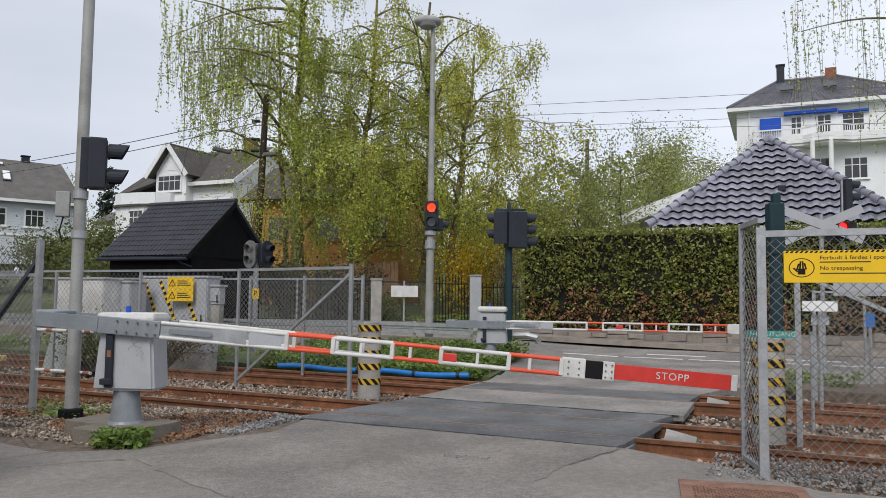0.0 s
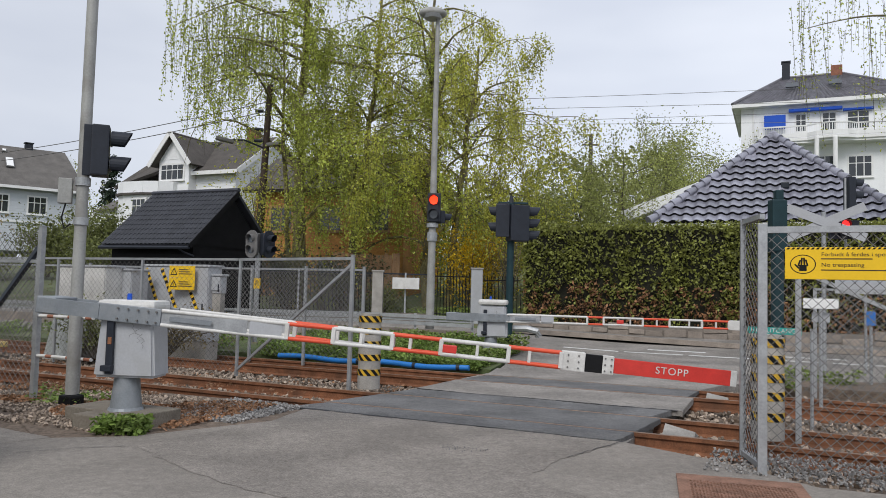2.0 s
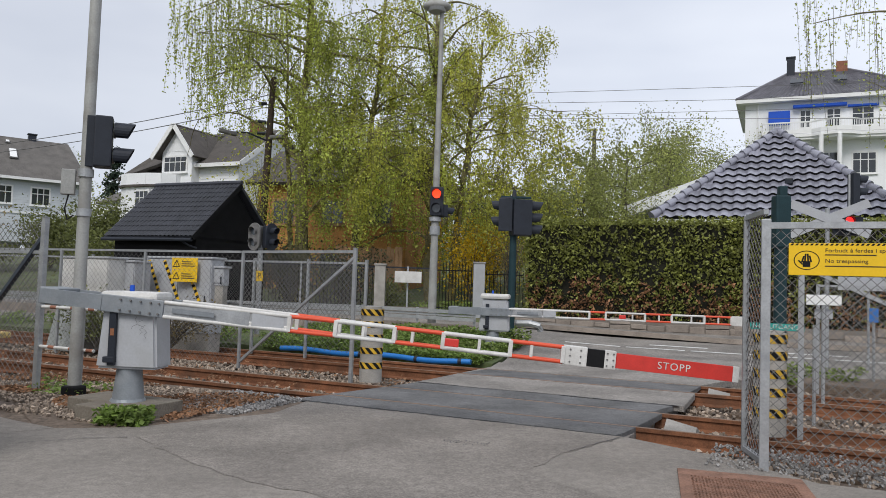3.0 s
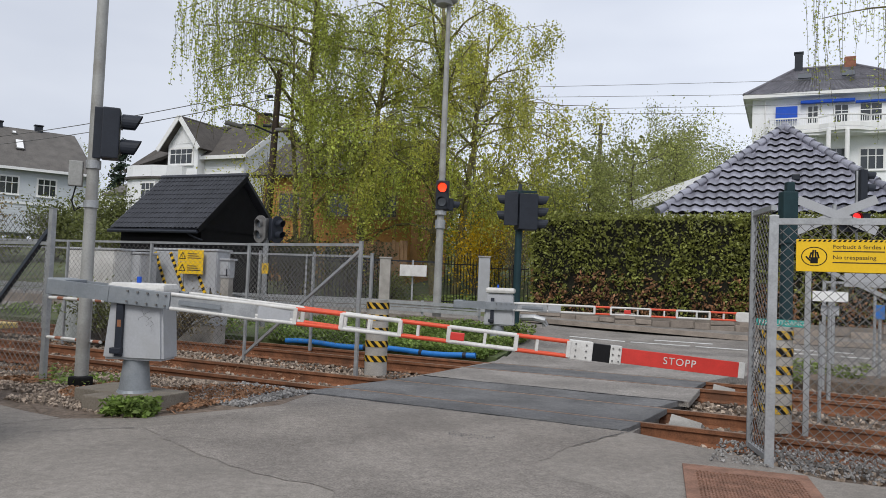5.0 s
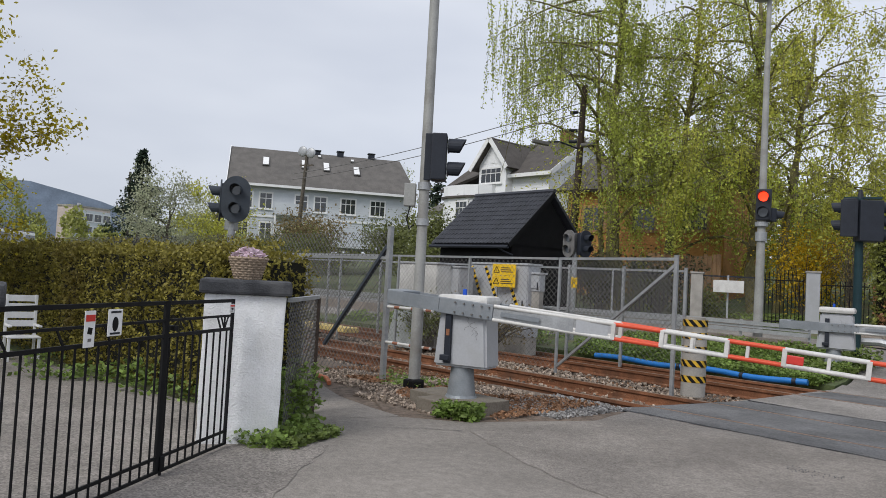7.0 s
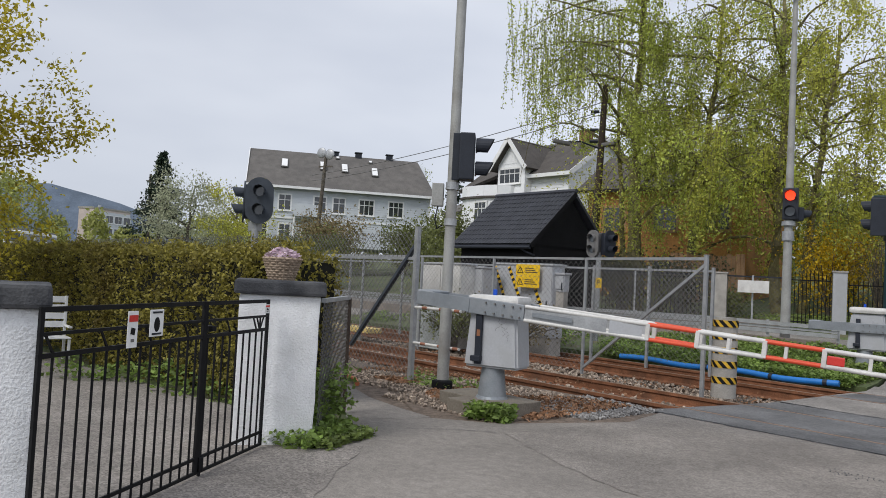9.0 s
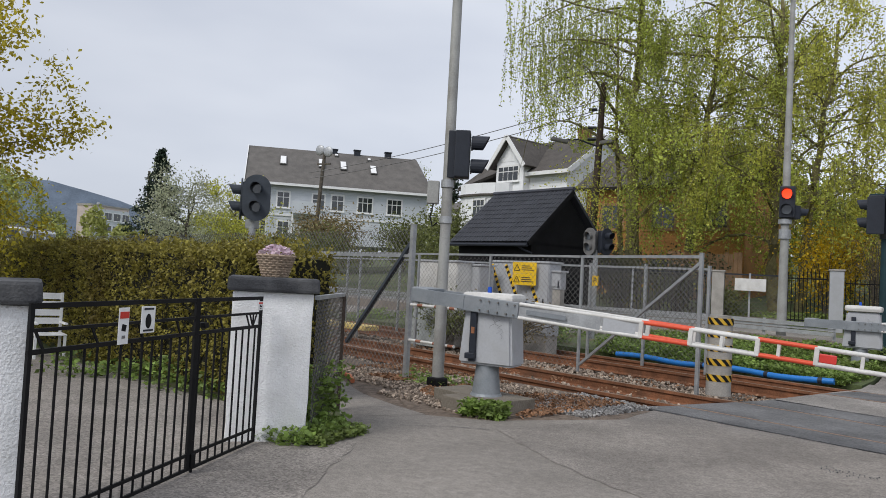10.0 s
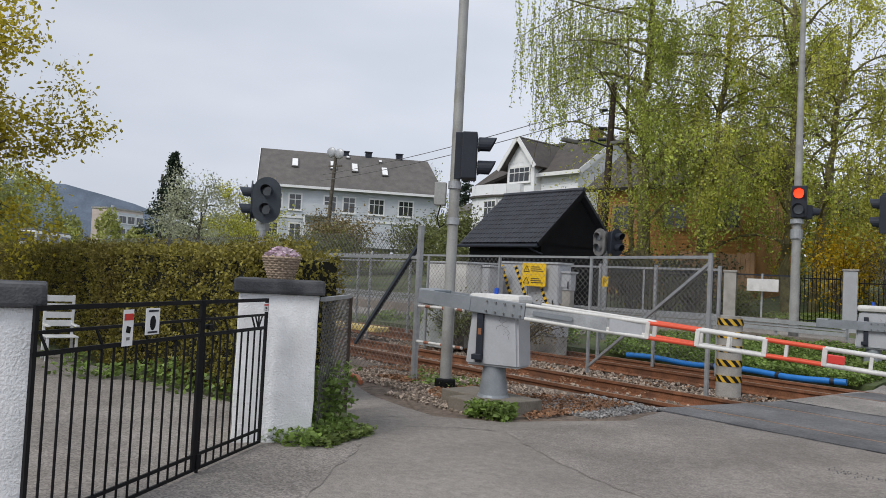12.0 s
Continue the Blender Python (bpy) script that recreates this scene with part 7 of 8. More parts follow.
P0 = Vector((-7.85, 32.85, 9.2))
cable(P0 + Vector((0, 0, 0.5)), (-31.2, 45, 8.6), 0.3, 0.02)
cable(P0 + Vector((0, 0, 0.1)), (-31.2, 45, 8.2), 0.35, 0.02)
cable(P0, (3, 40, 12), 0.5, 0.025)

# ---------- trees ----------
def branch(bm, p, d, length, r, rng, twigs, depth, droop=0.05, spread=0.6, wob=0.12, kids=(3, 5), taper=0.55):
    n = max(3, int(length / 0.6))
    pts, rs = [p.copy()], [r]
    d = d.normalized()
    for i in range(n):
        d = (d + Vector(rng.normal(0, wob, 3)) + Vector((0, 0, -droop))).normalized()
        p = p + d * (length / n)
        pts.append(p.copy())
        rs.append(max(0.006, r * (1 - (1 - taper * 0.5) * (i + 1) / n)))
    tube(bm, pts, rs, 7 if depth > 1 else (5 if depth > 0 else 4))
    if depth == 0:
        twigs.append(pts)
        return
    for k in range(rng.integers(*kids)):
        i = rng.integers(max(1, n // 3), n + 1)
        nd = (d + Vector(rng.normal(0, spread, 3))).normalized()
        branch(bm, pts[i], nd, length * rng.uniform(0.45, 0.75), rs[i] * 0.6, rng, twigs, depth - 1, droop, spread, wob, kids, taper)
    twigs.append(pts)


def tree(name, at, h, label, leaf, seed, n_leaf, size, bark="bark", trunk_r=0.2, spread=0.6, up=0.8, reach=0.45, fuzz=0.25, crown0=0.3, depth=2, kids=(3, 5), limbs=9):
    t = thing(name, at, label, "tree")
    rng = np.random.default_rng(seed)
    bm, twigs = BM(), []
    pts = [Vector((0, 0, -0.2))]
    nseg = 8
    for i in range(nseg):
        pts.append(pts[-1] + Vector((rng.normal(0, 0.1), rng.normal(0, 0.1), h * 0.85 / nseg)))
    tube(bm, pts, [trunk_r * (1 - 0.8 * i / nseg) for i in range(nseg + 1)], 9)
    for k in range(limbs):
        f_ = crown0 + (1 - crown0) * k / limbs
        i = min(nseg, int(f_ * nseg))
        a = k * 2.4 + rng.uniform(-0.4, 0.4)
        branch(bm, pts[i], Vector((math.cos(a), math.sin(a), up * rng.uniform(0.4, 1.3))), h * reach * (1.05 - 0.55 * f_), trunk_r * 0.45 * (1 - 0.6 * f_), rng, twigs, depth, 0.02, spread, 0.14, kids)
    part("trunk", bm, bark, t, "bare branching limbs")
    cen = []
    tw = [q for q in twigs]
    for q in tw:
        m = max(1, n_leaf // len(tw))
        for _ in range(m):
            i = rng.integers(0, len(q))
            cen.append(np.array(q[i]) + rng.normal(0, fuzz, 3))
    leaves("crown", cen, size, leaf, "small spring leaves", t, rng)
    return t


def birch(at, h, label, seed, trunks, n_strand, size=0.11, leaf="birch", wide=1.0, clear=None, weep=()):
    """A weeping birch: ascending limbs and long hanging twigs set with small leaves."""
    t = thing("birch_tree", at, label, "tree")
    rng = np.random.default_rng(seed)
    bm = BM()
    limbs, long_limbs = [], []
    for (tx, ty, lean, hh, r) in trunks:
        pts = [Vector((tx, ty, -0.3))]
        ns = 14
        for i in range(ns):
            pts.append(pts[-1] + Vector((lean * hh / ns + rng.normal(0, 0.06), rng.normal(0, 0.06), hh / ns)))
        tube(bm, pts, [r * (1 - 0.85 * i / ns) + 0.02 for i in range(ns + 1)], 10)
        for k in range(22):
            i = int(ns * (0.25 + 0.72 * k / 22))
            a = k * 2.4 + rng.uniform(-0.5, 0.5)
            ln = wide * (1.6 + 4.6 * (1 - k / 22) ** 0.7 * rng.uniform(0.5, 1.1))
            p, d = pts[i].copy(), Vector((math.cos(a), math.sin(a), rng.uniform(0.6, 1.3))).normalized()
            q, n = [p.copy()], 9
            for j in range(n):
                d = (d + Vector((0, 0, -0.13)) + Vector(rng.normal(0, 0.1, 3))).normalized()
                p = p + d * (ln / n)
                q.append(p.copy())
            if clear and (q[-1].z < clear[0] + min(4.9, clear[1] * max(0, clear[2] - q[-1].x)) + 0.6):
                continue
            tube(bm, q, [max(0.012, r * 0.32 * (1 - j / (n + 1))) for j in range(n + 1)], 5)
            limbs.append(q)
            for _ in range(3):
                j = rng.integers(3, n + 1)
                d2 = (d + Vector(rng.normal(0, 0.7, 3))).normalized()
                p2, q2 = q[j].copy(), [q[j].copy()]
                for _k in range(5):
                    d2 = (d2 + Vector((0, 0, -0.16)) + Vector(rng.normal(0, 0.12, 3))).normalized()
                    p2 = p2 + d2 * (ln * 0.09)
                    q2.append(p2.copy())
                tube(bm, q2, [0.02, 0.017, 0.014, 0.012, 0.01, 0.008], 4)
                limbs.append(q2)
    for (z_, a_, ln) in weep:
        p, d = Vector((0.1, 0, z_)), Vector((math.cos(a_), math.sin(a_), 0.45)).normalized()
        q = [p.copy()]
        for j in range(12):
            d = (d + Vector((0, 0, -0.06)) + Vector(rng.normal(0, 0.07, 3))).normalized()
            p = p + d * (ln / 12)
            q.append(p.copy())
        tube(bm, q, [max(0.015, 0.08 * (1 - j / 13)) for j in range(13)], 6)
        long_limbs.append(q)
        limbs.append(q)
    part("trunk", bm, "birchbark", t, "mottled dark birch trunk and limbs")
    cen = []
    sbm = BM()
    for k in range(n_strand):
        q = limbs[rng.integers(0, len(limbs))]
        i = rng.integers(len(q) // 2, len(q))
        p = np.array(q[i]) + rng.normal(0, 0.15, 3)
        if weep and clear and clear[1] and p[0] < -0.5 and rng.uniform() < 0.55:
            continue
        ln = rng.uniform(0.35, 1.2) * (2.6 if rng.uniform() < 0.22 else 1.0)
        m = int(ln * 15)
        dx = rng.normal(0, 0.16, 2)
        zz = np.linspace(0, ln, m)
        st = np.stack([p[0] + dx[0] * zz, p[1] + dx[1] * zz, p[2] - zz], 1)
        cen.append(st + rng.normal(0, 0.085, (m, 3)))
        if k % 3 == 0 and not (clear and st[-1][2] < clear[0] + min(4.9, clear[1] * max(0, clear[2] - p[0]))):
            bar(sbm, st[0], st[-1], 0.007, 0.007)
    for q in long_limbs:
        for k in range(46 if n_strand > 1000 else 22):
            p = np.array(q[rng.integers(4, 13)]) + rng.normal(0, 0.3, 3)
            ln = rng.uniform(0.8, 4.2)
            m = int(ln * 13)
            zz = np.linspace(0, ln, m)
            sw = rng.normal(0, 0.05, 2)
            st = np.stack([p[0] + sw[0] * zz, p[1] + sw[1] * zz, p[2] - zz], 1)
            cen.append(st + rng.normal(0, 0.05, (m, 3)))
            bar(sbm, st[0], st[-1], 0.008, 0.008)
    cen = np.concatenate(cen)
    if clear:
        cen = cen[cen[:, 2] > clear[0] + np.minimum(4.9, clear[1] * np.maximum(0, clear[2] - cen[:, 0]))]
    tagged(part("hanging_twig", sbm, "bark", t, "thin hanging twigs"), kind="stuff")
    leaves("crown", cen, size, leaf, "small yellow-green hanging leaves", t, rng, droop=0.6)
    return t


birch((-6.15, 33.0, 0.9), 17, "large weeping birch with fresh yellow-green leaves", 21, ((0, 0, -0.01, 17.0, 0.33), (1.9, 1.0, 0.05, 15.0, 0.2), (-0.5, 0.6, -0.07, 13.0, 0.12)), 4300, wide=1.15, clear=(2.2, 6.0, -0.7), weep=((11.2, 2.9, 5.6), (12.0, 3.4, 6.2), (10.6, 3.7, 5.0), (12.6, 2.6, 5.5), (13.2, 3.1, 6.4)))
birch((-0.6, 34.2, 0.9), 15, "tall birch with arching limbs and fresh leaves", 22, ((0, 0, -0.02, 14.5, 0.24), (0.8, 0.8, 0.1, 12.5, 0.2)), 3700, leaf="birch2", wide=1.25)
birch((16.6, 22.6, 0.6), 14, "weeping birch reaching in over the tiled roof", 23, ((0, 0, -0.01, 14.5, 0.2),), 800, leaf="birch", clear=(5.4, 0.0, 0.0), weep=((9.2, 3.0, 5.6), (10.2, 3.35, 6.2), (11.0, 2.7, 5.8), (8.4, 3.6, 5.0)), size=0.075)
# apple-like bushes behind the hedge, right middle
for x, y, h, s in ((6.0, 36, 5.8, 31), (9.0, 38.5, 8.6, 32), (11.5, 40, 8.2, 33), (2.6, 42, 5.2, 34), (13.5, 46, 10.0, 38)):
    tree("garden_tree", (x, y, gz(x, y)), h, "gnarled fruit tree coming into pale leaf", "spring", s, 11500, 0.11, trunk_r=0.17, spread=0.8, reach=0.55, fuzz=0.3, kids=(3, 6))
for x, y, h, s in ((4.0, 60, 6, 41), (-1.0, 62, 8, 42), (8, 66, 6.5, 43), (-8, 60, 8, 44)):
    tree("garden_tree", (x, y, gz(x, y)), h, "leafy tree in the distance behind the houses", "bush", s, 6500, 0.2, trunk_r=0.2, spread=0.8, reach=0.5, fuzz=0.5)


def shrub(at, rx, ry, rz, label, leaf, seed, n, size, stems=14):
    t = thing("shrub", at, label, "shrub", "garden shrubs")
    rng = np.random.default_rng(seed)
    bm, cen = BM(), []
    for k in range(stems):
        a = rng.uniform(0, 6.28)
        e = Vector((math.cos(a) * rx * rng.uniform(0.2, 0.95), math.sin(a) * ry * rng.uniform(0.2, 0.95), rz * rng.uniform(0.7, 1.05)))
        mid = e * 0.5 + Vector((0, 0, rz * 0.15))
        tube(bm, [(0, 0, -0.1), mid * 0.5, mid, e], [0.035, 0.025, 0.018, 0.006], 4)
        for _ in range(n // stems):
            f_ = rng.uniform(0.25, 1.05)
            p = mid.lerp(e, (f_ - 0.5) * 2) if f_ > 0.5 else Vector((0, 0, 0)).lerp(mid, f_ * 2)
            cen.append(np.array(p) + rng.normal(0, 0.16 * max(rx, rz), 3))
    cen = np.array(cen)
    cen = cen[cen[:, 2] > 0.02]
    tagged(part("branching_stem", bm, "bark", t), kind="stuff")
    leaves("foliage", cen, size, leaf, "small leaves", t, rng)
    return t


shrub((1.2, 32.5, 0.9), 1.5, 1.0, 3.2, "yellow flowering forsythia bush behind the fence", "forsythia", 51, 5200, 0.1, 22)
shrub((2.7, 31.0, 0.9), 0.9, 0.9, 2.8, "bare brown budding bush beside the hedge", "brownbush", 52, 1800, 0.07, 22)
shrub((-6.3, 18.15, 0.1), 1.4, 0.5, 0.75, "dark low brush beside the switch cabinet", "brownbush", 161, 1500, 0.06, 26)
shrub((-7.9, 17.9, 0.1), 1.3, 0.5, 0.8, "low green brush beside the relay cabinet", "bush", 162, 2000, 0.07, 22)
shrub((-7.7, 32.3, 0.9), 1.0, 0.7, 5.6, "young birch shoots round the foot of the wooden pole", "birch2", 151, 3600, 0.1, 16)
for k, (x, y) in enumerate(((-10.6, 31.0), (-8.3, 30.9), (-6.2, 30.6), (-4.0, 30.6))):
    shrub((x, y, 0.6), 1.6, 0.8, 2.1, "dark garden bush behind the mesh fence, shade put in its colour", "shadebush", 152 + k, 3200, 0.11, 18)
shrub((-4.8, 30.8, 0.7), 1.6, 0.9, 1.3, "low green garden bush behind the mesh fence", "bush", 53, 2200, 0.1)
shrub((-2.4, 31.2, 0.7), 1.4, 0.9, 1.0, "low green garden bush behind the mesh fence", "bush", 54, 1800, 0.1)
shrub((-27.2, 41.5, 1.6), 3.0, 2.0, 3.3, "pale brown budding bush before the grey house", "brownbush", 55, 7000, 0.16, 30)
shrub((-22.3, 43.0, 2.0), 2.0, 1.5, 3.0, "olive green bush before the grey house", "bush", 56, 4200, 0.16, 20)
shrub((-33.6, 44.0, 1.6), 2.2, 2.0, 2.2, "fresh green bush before the grey house", "spring", 57, 4500, 0.17, 20)
shrub((-18.5, 40.5, 2.0), 2.3, 1.5, 3.4, "dark leafy bush beside the hut", "bush", 58, 5000, 0.15, 20)
shrub((-24.5, 36.5, 1.4), 3.0, 1.5, 2.0, "low olive bush behind the railway fence", "bush", 59, 4500, 0.14, 20)
shrub((-15.5, 33.5, 1.2), 3.0, 1.5, 1.9, "low olive bush behind the railway fence", "bush", 60, 4500, 0.14, 20)
tree("garden_tree", (-44, 47, gz(-44, 47)), 8.5, "white blossoming tree above the hedge", "blossom", 61, 6500, 0.18, trunk_r=0.2, spread=0.8, reach=0.5, fuzz=0.4)
tree("garden_tree", (-38.5, 47, gz(-38, 47)), 7.5, "yellow-green tree above the hedge", "birch2", 62, 4500, 0.17, trunk_r=0.16, spread=0.7, reach=0.4, fuzz=0.3)
tree("garden_tree", (-47, 66, gz(-47, 66)), 11, "slender tree beside the grey house", "spring", 63, 2600, 0.16, trunk_r=0.18, spread=0.7, reach=0.45, fuzz=0.3)
tree("garden_tree", (-36.0, 69, gz(-36, 69)), 11.5, "leafy tree behind the grey house", "spring", 64, 5000, 0.2, trunk_r=0.2, spread=0.8, reach=0.4, fuzz=0.4)
tree("maple_tree", (-15.0, 7.2, 0.0), 9.5, "maple with fresh yellow-green leaves over the driveway", "maple", 65, 95000, 0.08, trunk_r=0.2, spread=0.75, reach=0.44, fuzz=0.15, crown0=0.3, kids=(4, 6), limbs=15)


def spruce(at, h, r, label, seed, n):
    t = thing("spruce_tree", at, label, "tree")
    rng = np.random.default_rng(seed)
    bm = rod(BM(), (0, 0, -0.3), (0, 0, h), 0.02 * h, 0.02, 8)
    cen = []
    for k in range(int(h * 9)):
        f_ = rng.uniform(0.06, 1)
        a = rng.uniform(0, 6.28)
        ln = r * (1 - f_) ** 0.85 * rng.uniform(0.6, 1.12) + 0.1
        e = Vector((math.cos(a) * ln, math.sin(a) * ln, f_ * h - ln * 0.25))
        rod(bm, (0, 0, f_ * h), e, 0.03, 0.008, 4)
        m = int(n / (h * 9))
        q = rng.uniform(0.15, 1.0, m)[:, None]
        cen.append(np.array((0, 0, f_ * h)) * (1 - q) + np.array(e) * q + rng.normal(0, 0.16, (m, 3)))
    part("trunk", bm, "bark", t)
    leaves("crown", np.concatenate(cen), 0.26, "conifer", "dark needled boughs", t, rng, droop=0.3)


spruce((-54.5, 54, gz(-54, 54)), 10.8, 4.6, "dark spruce beside the blossoming tree", 71, 9000)
spruce((-33, 84, gz(-33, 84)), 11.5, 2.0, "dark spruce between the houses", 72, 4200)
spruce((-27.5, 62, gz(-27, 62)), 10.0, 1.8, "dark spruce beside the white house", 73, 3500)
spruce((-58, 82, gz(-58, 82)), 14.5, 2.0, "dark spruce behind the grey house roof", 74, 3500)

# distant wood, ridge, school block and tram on the far left
def wood(name, at_list, h, seed, label, leaf, size, n):
    rng = np.random.default_rng(seed)
    cen = []
    for (x, y, r, hh) in at_list:
        m = int(n * r)
        p = rng.normal(0, 1, (m, 3))
        p /= np.linalg.norm(p, axis=1)[:, None]
        p *= rng.uniform(0.55, 1.0, m)[:, None] ** 0.5
        c = np.stack([x + p[:, 0] * r, y + p[:, 1] * r, gz(x, y) + hh * 0.5 + p[:, 2] * hh * 0.5], 1)
        cen.append(c + rng.normal(0, 0.3, (m, 3)))
    return leaves(name, np.concatenate(cen), size, leaf, label, None, rng, kind="stuff", category="trees")


rr = random.Random(9)
wood("distant_wood", [(-158 * math.sin(radians(54.2 + k * 1.5)), 158 * math.cos(radians(54.2 + k * 1.5)), rr.uniform(4.5, 6), rr.uniform(14, 16.5)) for k in range(9)] + [(-122.5, 96.0, 2.4, 8.5), (-119.0, 93.5, 1.6, 6.0)] + [(-76.0, 65.2, 1.3, 6.0), (-73.0, 67.0, 1.6, 4.0), (-70.5, 68.6, 1.6, 4.2)], 8, 81, "yellow-green wood beside the railway, haze put in its leaf colour", "hazewood", 0.5, 620)
wood("distant_wood", [(-75 + k * 4.6 + rr.uniform(-2, 2), 78 + rr.uniform(-6, 6), rr.uniform(3, 5), rr.uniform(5, 8)) for k in range(8)], 8, 82, "brown-green thicket behind the houses", "farwood", 0.5, 420)
wood("distant_wood", [(-14 + k * 6.5 + rr.uniform(-2, 2), 84 + rr.uniform(-6, 10), rr.uniform(4, 6.5), rr.uniform(7, 11)) for k in range(14)], 8, 83, "green trees on the hill behind the houses", "farwood", 0.5, 420)
# far ridge, its blue haze painted by the material
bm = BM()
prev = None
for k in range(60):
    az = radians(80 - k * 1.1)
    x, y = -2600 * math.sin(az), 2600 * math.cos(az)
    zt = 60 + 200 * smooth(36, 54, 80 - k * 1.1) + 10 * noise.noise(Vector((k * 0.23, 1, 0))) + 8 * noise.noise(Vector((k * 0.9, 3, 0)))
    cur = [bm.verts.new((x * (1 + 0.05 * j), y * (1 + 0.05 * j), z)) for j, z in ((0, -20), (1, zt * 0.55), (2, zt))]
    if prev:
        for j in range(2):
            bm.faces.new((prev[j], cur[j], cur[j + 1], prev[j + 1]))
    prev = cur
solo("backdrop", bm, "mountain", "distant wooded ridge, blue haze put in its colour", "ridge", kind="structure")
t = thing("school_block", (-126.3, 107.2, 3.6), "pale flat-roofed block with a glazed side", "building", turn=94.5)
part("wall", box(BM(), (5, 1.9, 4.4), (10, 3.8, 8.8)), "pinkwall", t, "pale pinkish end wall")
part("side_wall", box(BM(), (5.2, -0.06, 4.2), (9.5, 0.1, 8.2)), "housegrey", t)
part("roof", box(BM(), (5, 1.9, 8.95), (10.3, 4.1, 0.3)), "concrete", t)
for z in (4.3, 6.9):
    for x in (1.8, 4.2, 6.6, 9.0):
        window(t, x, -0.13, z, 1.9, 1.5, 2, 1)
part("vent", rod(BM(), (3, 1.5, 9.1), (3, 1.5, 9.7), 0.35, 0.3, 10), "galv", t)
t = thing("tram_car", (-106.3, 79.4, 2.3), "white and grey tram standing far along the railway", "tram", turn=123.7)
for k in range(3):
    part("body", box(BM(), (-5.0 + k * 5.0, 0, 1.95), (4.8, 2.5, 2.9), None, 0.22), "white", t, "white tram section")
    part("roof", box(BM(), (-5.0 + k * 5.0, 0, 3.5), (4.4, 2.1, 0.3), None, 0.08), "galv_d", t)
    part("window", box(BM(), (-5.0 + k * 5.0, -1.27, 2.4), (4.0, 0.04, 1.15), None, 0.02), "darkglass", t)
    part("skirt", box(BM(), (-5.0 + k * 5.0, 0, 0.35), (4.7, 2.3, 0.5), None, 0.05), "galv_d", t)
for k in range(2):
    part("bellows", box(BM(), (-2.5 + k * 5.0, 0, 1.95), (0.3, 2.2, 2.7)), "sigblack", t)
part("front_window", box(BM(), (-7.42, 0, 2.45), (0.06, 2.1, 1.5), None, 0.02), "darkglass", t)
for y in (-0.8, 0.8):
    part("headlight", box(BM(), (-7.42, y, 1.25), (0.06, 0.3, 0.2), None, 0.02), "alu", t)

# ---------- weeds, ivy, dead leaves ----------
def scatter(name, poly_us, n, size, leaf, label, seed, h=0.15, clump=0.0, up=True, world=False, z0=0.0):
    rng = np.random.default_rng(seed)
    cen = []
    k = 0
    while len(cen) < n:
        u, s = rng.uniform(poly_us[0], poly_us[1]), rng.uniform(poly_us[2], poly_us[3])
        x, y = (u, s) if world else us(u, s)
        d = noise.noise(Vector((x * 0.9, y * 0.9, seed))) if clump else 1
        k += 1
        if clump and d < clump - 0.5 and k < n * 20:
            continue
        hh = h * (0.5 + 0.9 * max(0, noise.noise(Vector((x * 0.7, y * 0.7, seed + 5))) + 0.5))
        cen.append((x, y, gz(x, y) + z0 + rng.uniform(0, 1) * hh))
    return leaves(name, cen, size, leaf, label, None, rng, kind="stuff", category="plants", flat=0.35)


scatter("verge_plants", (-12.5, -6.3, 15.98, 18.9), 30000, 0.08, "weed", "low green ground elder on the verge", 91, 0.3, 0.2)
scatter("verge_plants", (-24, -12.5, 16.6, 18.8), 4500, 0.1, "weed", "low green plants on the verge", 92, 0.3, 0.5)
scatter("verge_grass", (-7.6, -6.3, 17.2, 19.8), 2600, 0.1, "grass", "yellow-green grass tuft by the barrier", 93, 0.3)
scatter("verge_grass", (-12, -6.8, 18.0, 20.2), 4200, 0.1, "grass", "rough dry grass on the bank", 94, 0.25)
scatter("weeds", (-10.2, -8.3, 7.75, 8.5), 420, 0.06, "weed", "small weeds beside the footing", 95, 0.16, 0.45)
scatter("weeds", (-3.75, -3.2, 8.95, 9.3), 620, 0.085, "weed", "leafy green weed before the concrete block", 96, 0.36, world=True)
scatter("weeds", (-4.75, -4.2, 6.45, 7.3), 1100, 0.065, "weed", "green weeds at the foot of the pillar", 97, 0.16, world=True)
scatter("weeds", (-4.95, -4.45, 7.0, 7.75), 1300, 0.07, "weed", "ivy climbing the wire panel", 98, 0.5, world=True)
scatter("verge_grass", (-4.6, -4.08, 6.6, 7.5), 1700, 0.06, "grass", "grass tuft between pillar and path", 99, 0.09, world=True)
scatter("weeds", (-12.5, -6.0, 7.85, 9.1), 1300, 0.09, "weed", "ivy along the foot of the hedge", 100, 0.24, 0.5, world=True)
scatter("dead_leaves", (-8.9, -6.6, 7.2, 9.3), 3600, 0.06, "deadleaf", "scattered brown dead leaves", 101, 0.03, 0.4, z0=0.012)
scatter("dead_leaves", (-11.2, -8.9, 7.6, 9.3), 2000, 0.06, "deadleaf", "scattered brown dead leaves by the fence", 106, 0.03, 0.4, z0=0.012)
scatter("dead_leaves", (-16, -6.3, 9.8, 13.6), 900, 0.055, "deadleaf", "brown dead leaves on the ballast", 102, 0.02, 0.5, z0=-0.07)
scatter("verge_grass", (6.5, 9.5, 15.0, 17.0), 900, 0.1, "grass", "grass on the stony verge", 103, 0.15, 0.5, world=True)
scatter("dead_leaves", (-2.0, 12, 24.2, 25.2), 900, 0.08, "deadleaf", "brown litter under the tall hedge", 104, 0.02, 0.5)
scatter("lawn_grass", (-9, 3, 29.2, 32.5), 5500, 0.12, "grass", "green garden lawn across the road", 105, 0.1, world=True)

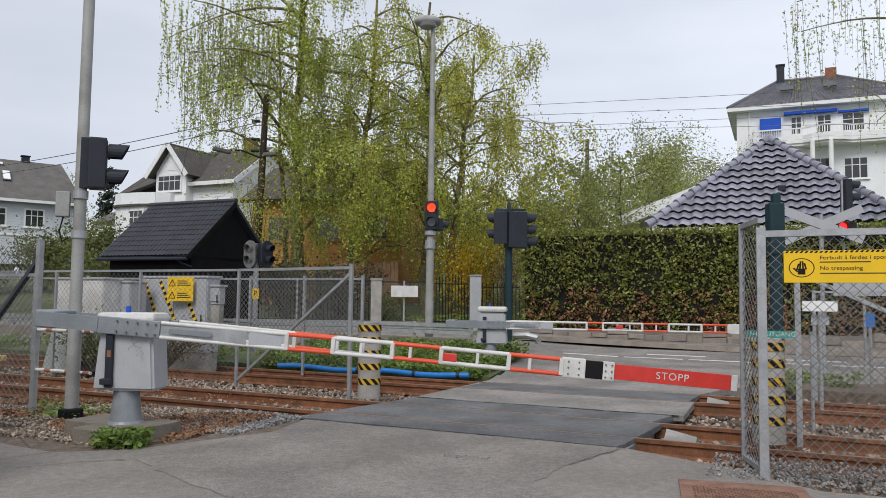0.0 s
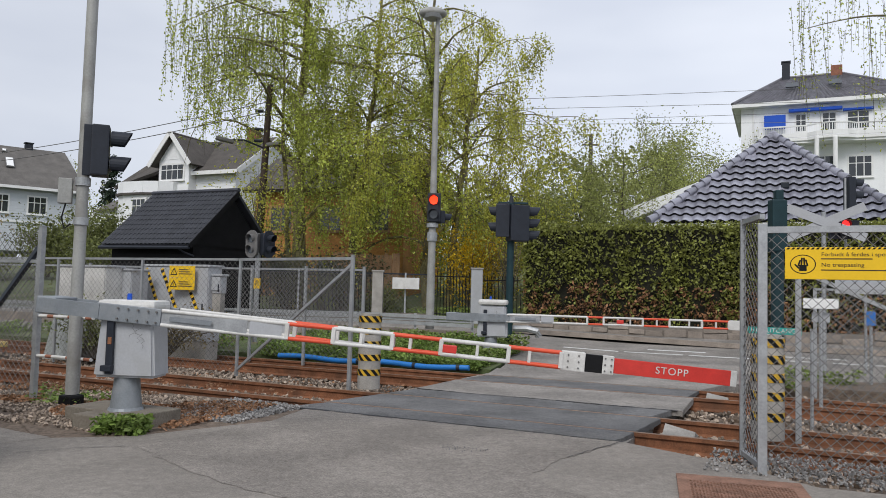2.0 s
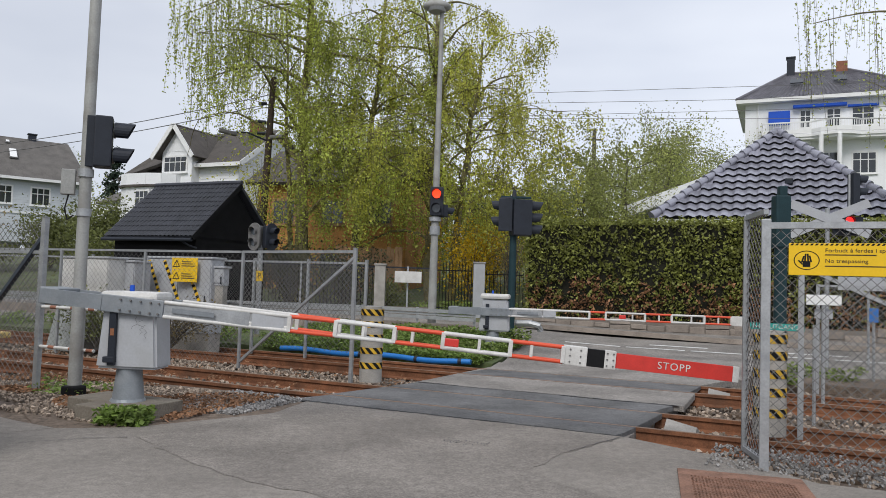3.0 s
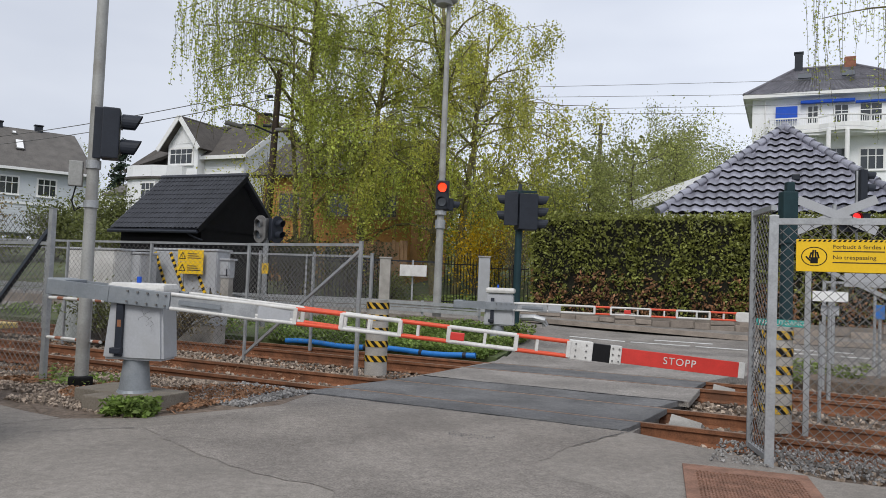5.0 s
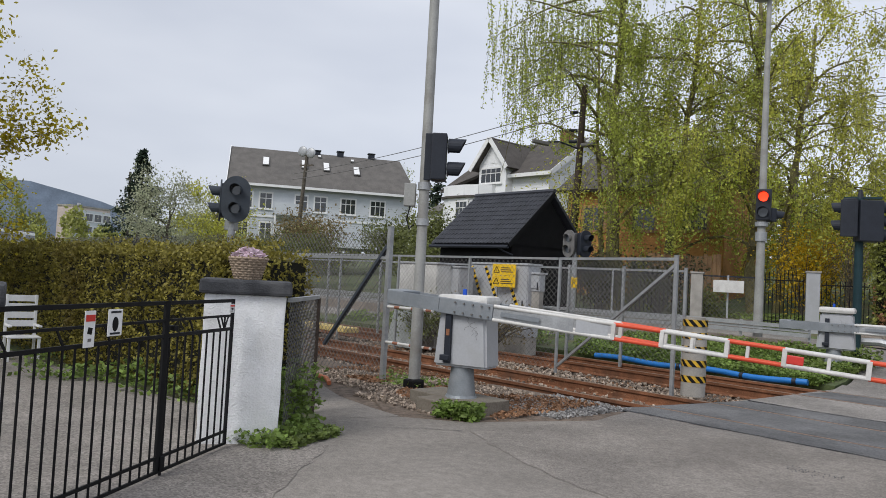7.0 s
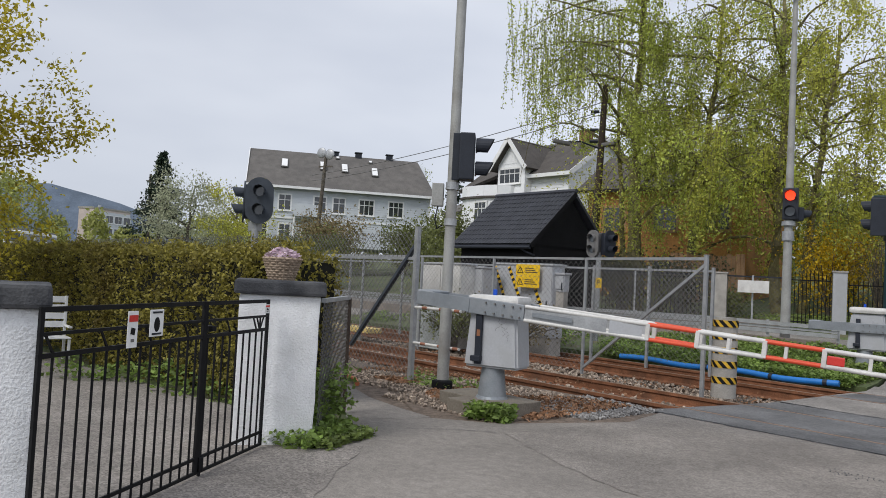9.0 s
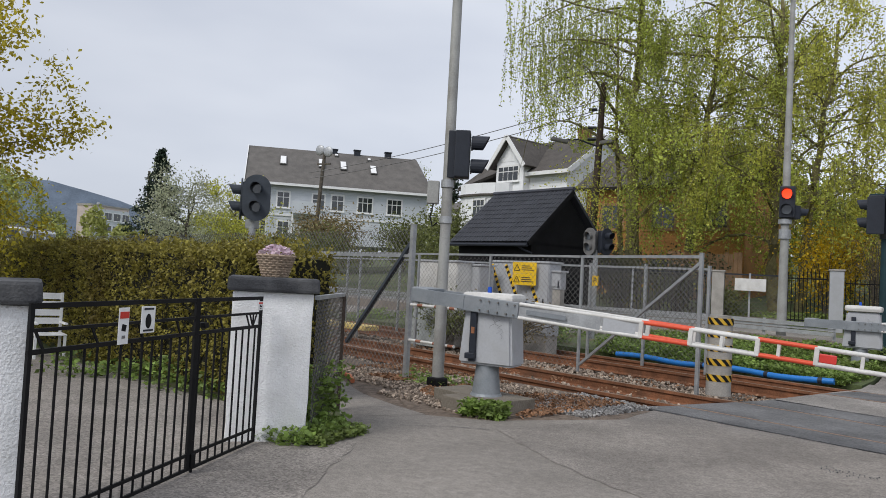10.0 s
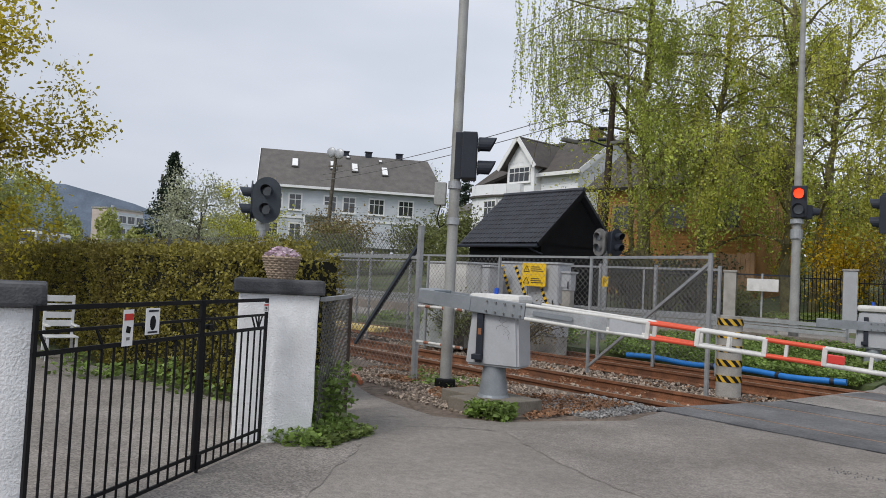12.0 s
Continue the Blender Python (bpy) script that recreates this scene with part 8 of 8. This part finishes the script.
# flower basket on the pillar
t = thing("flower_basket", (-4.79, 6.70, 1.53), "wicker basket of pink and white flowers on the pillar", "basket")
for k in range(9):
    z = 0.012 + k * 0.024
    r = 0.118 + 0.0075 * k
    n = 30
    pts = [(math.cos(2 * math.pi * i / n) * (r + 0.006 * (1 if (i + k) % 2 else -1)), math.sin(2 * math.pi * i / n) * (r + 0.006 * (1 if (i + k) % 2 else -1)), z) for i in range(n + 1)]
    part("weave", tube(BM(), pts, 0.0125, 5), "wicker", t)
for k in range(15):
    a = 2 * math.pi * k / 15
    part("stake", rod(BM(), (0.118 * math.cos(a), 0.118 * math.sin(a), 0), (0.182 * math.cos(a), 0.182 * math.sin(a), 0.22), 0.008, seg=5), "wicker", t)
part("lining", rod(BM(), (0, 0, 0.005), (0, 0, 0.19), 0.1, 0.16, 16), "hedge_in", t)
rng = np.random.default_rng(7)
a, r = rng.uniform(0, 6.28, 190), np.sqrt(rng.uniform(0, 1, 190)) * 0.17
leaves("blossom", np.stack([np.cos(a) * r, np.sin(a) * r, 0.2 + 0.1 * (1 - (r / 0.2) ** 2) + rng.normal(0, 0.012, 190)], 1), 0.055, "petal", "pink and white blossoms", t, rng, flat=0.4)

# white garden chair behind the gate
t = thing("garden_chair", (-10.95, 9.1, 0.0), "white slatted garden chair behind the gate", "chair", turn=62)
for x in (-0.25, 0.25):
    for y in (-0.22, 0.25):
        part("leg", box(BM(), (x, y, 0.21), (0.05, 0.05, 0.44), None, 0.006), "white", t)
    part("back_post", box(BM(), (x, 0.28, 0.82), (0.05, 0.05, 0.82), None, 0.006), "white", t)
    part("arm", box(BM(), (x, 0.0, 0.66), (0.06, 0.55, 0.035), None, 0.006), "white", t)
for k in range(5):
    part("seat_slat", box(BM(), (0, -0.22 + k * 0.11, 0.45), (0.56, 0.085, 0.025), None, 0.005), "white", t)
for z in (0.68, 0.84, 1.0, 1.16):
    part("back_slat", box(BM(), (0, 0.28, z), (0.5, 0.025, 0.12), None, 0.005), "white", t)
t.scale = (0.84, 0.84, 0.84)
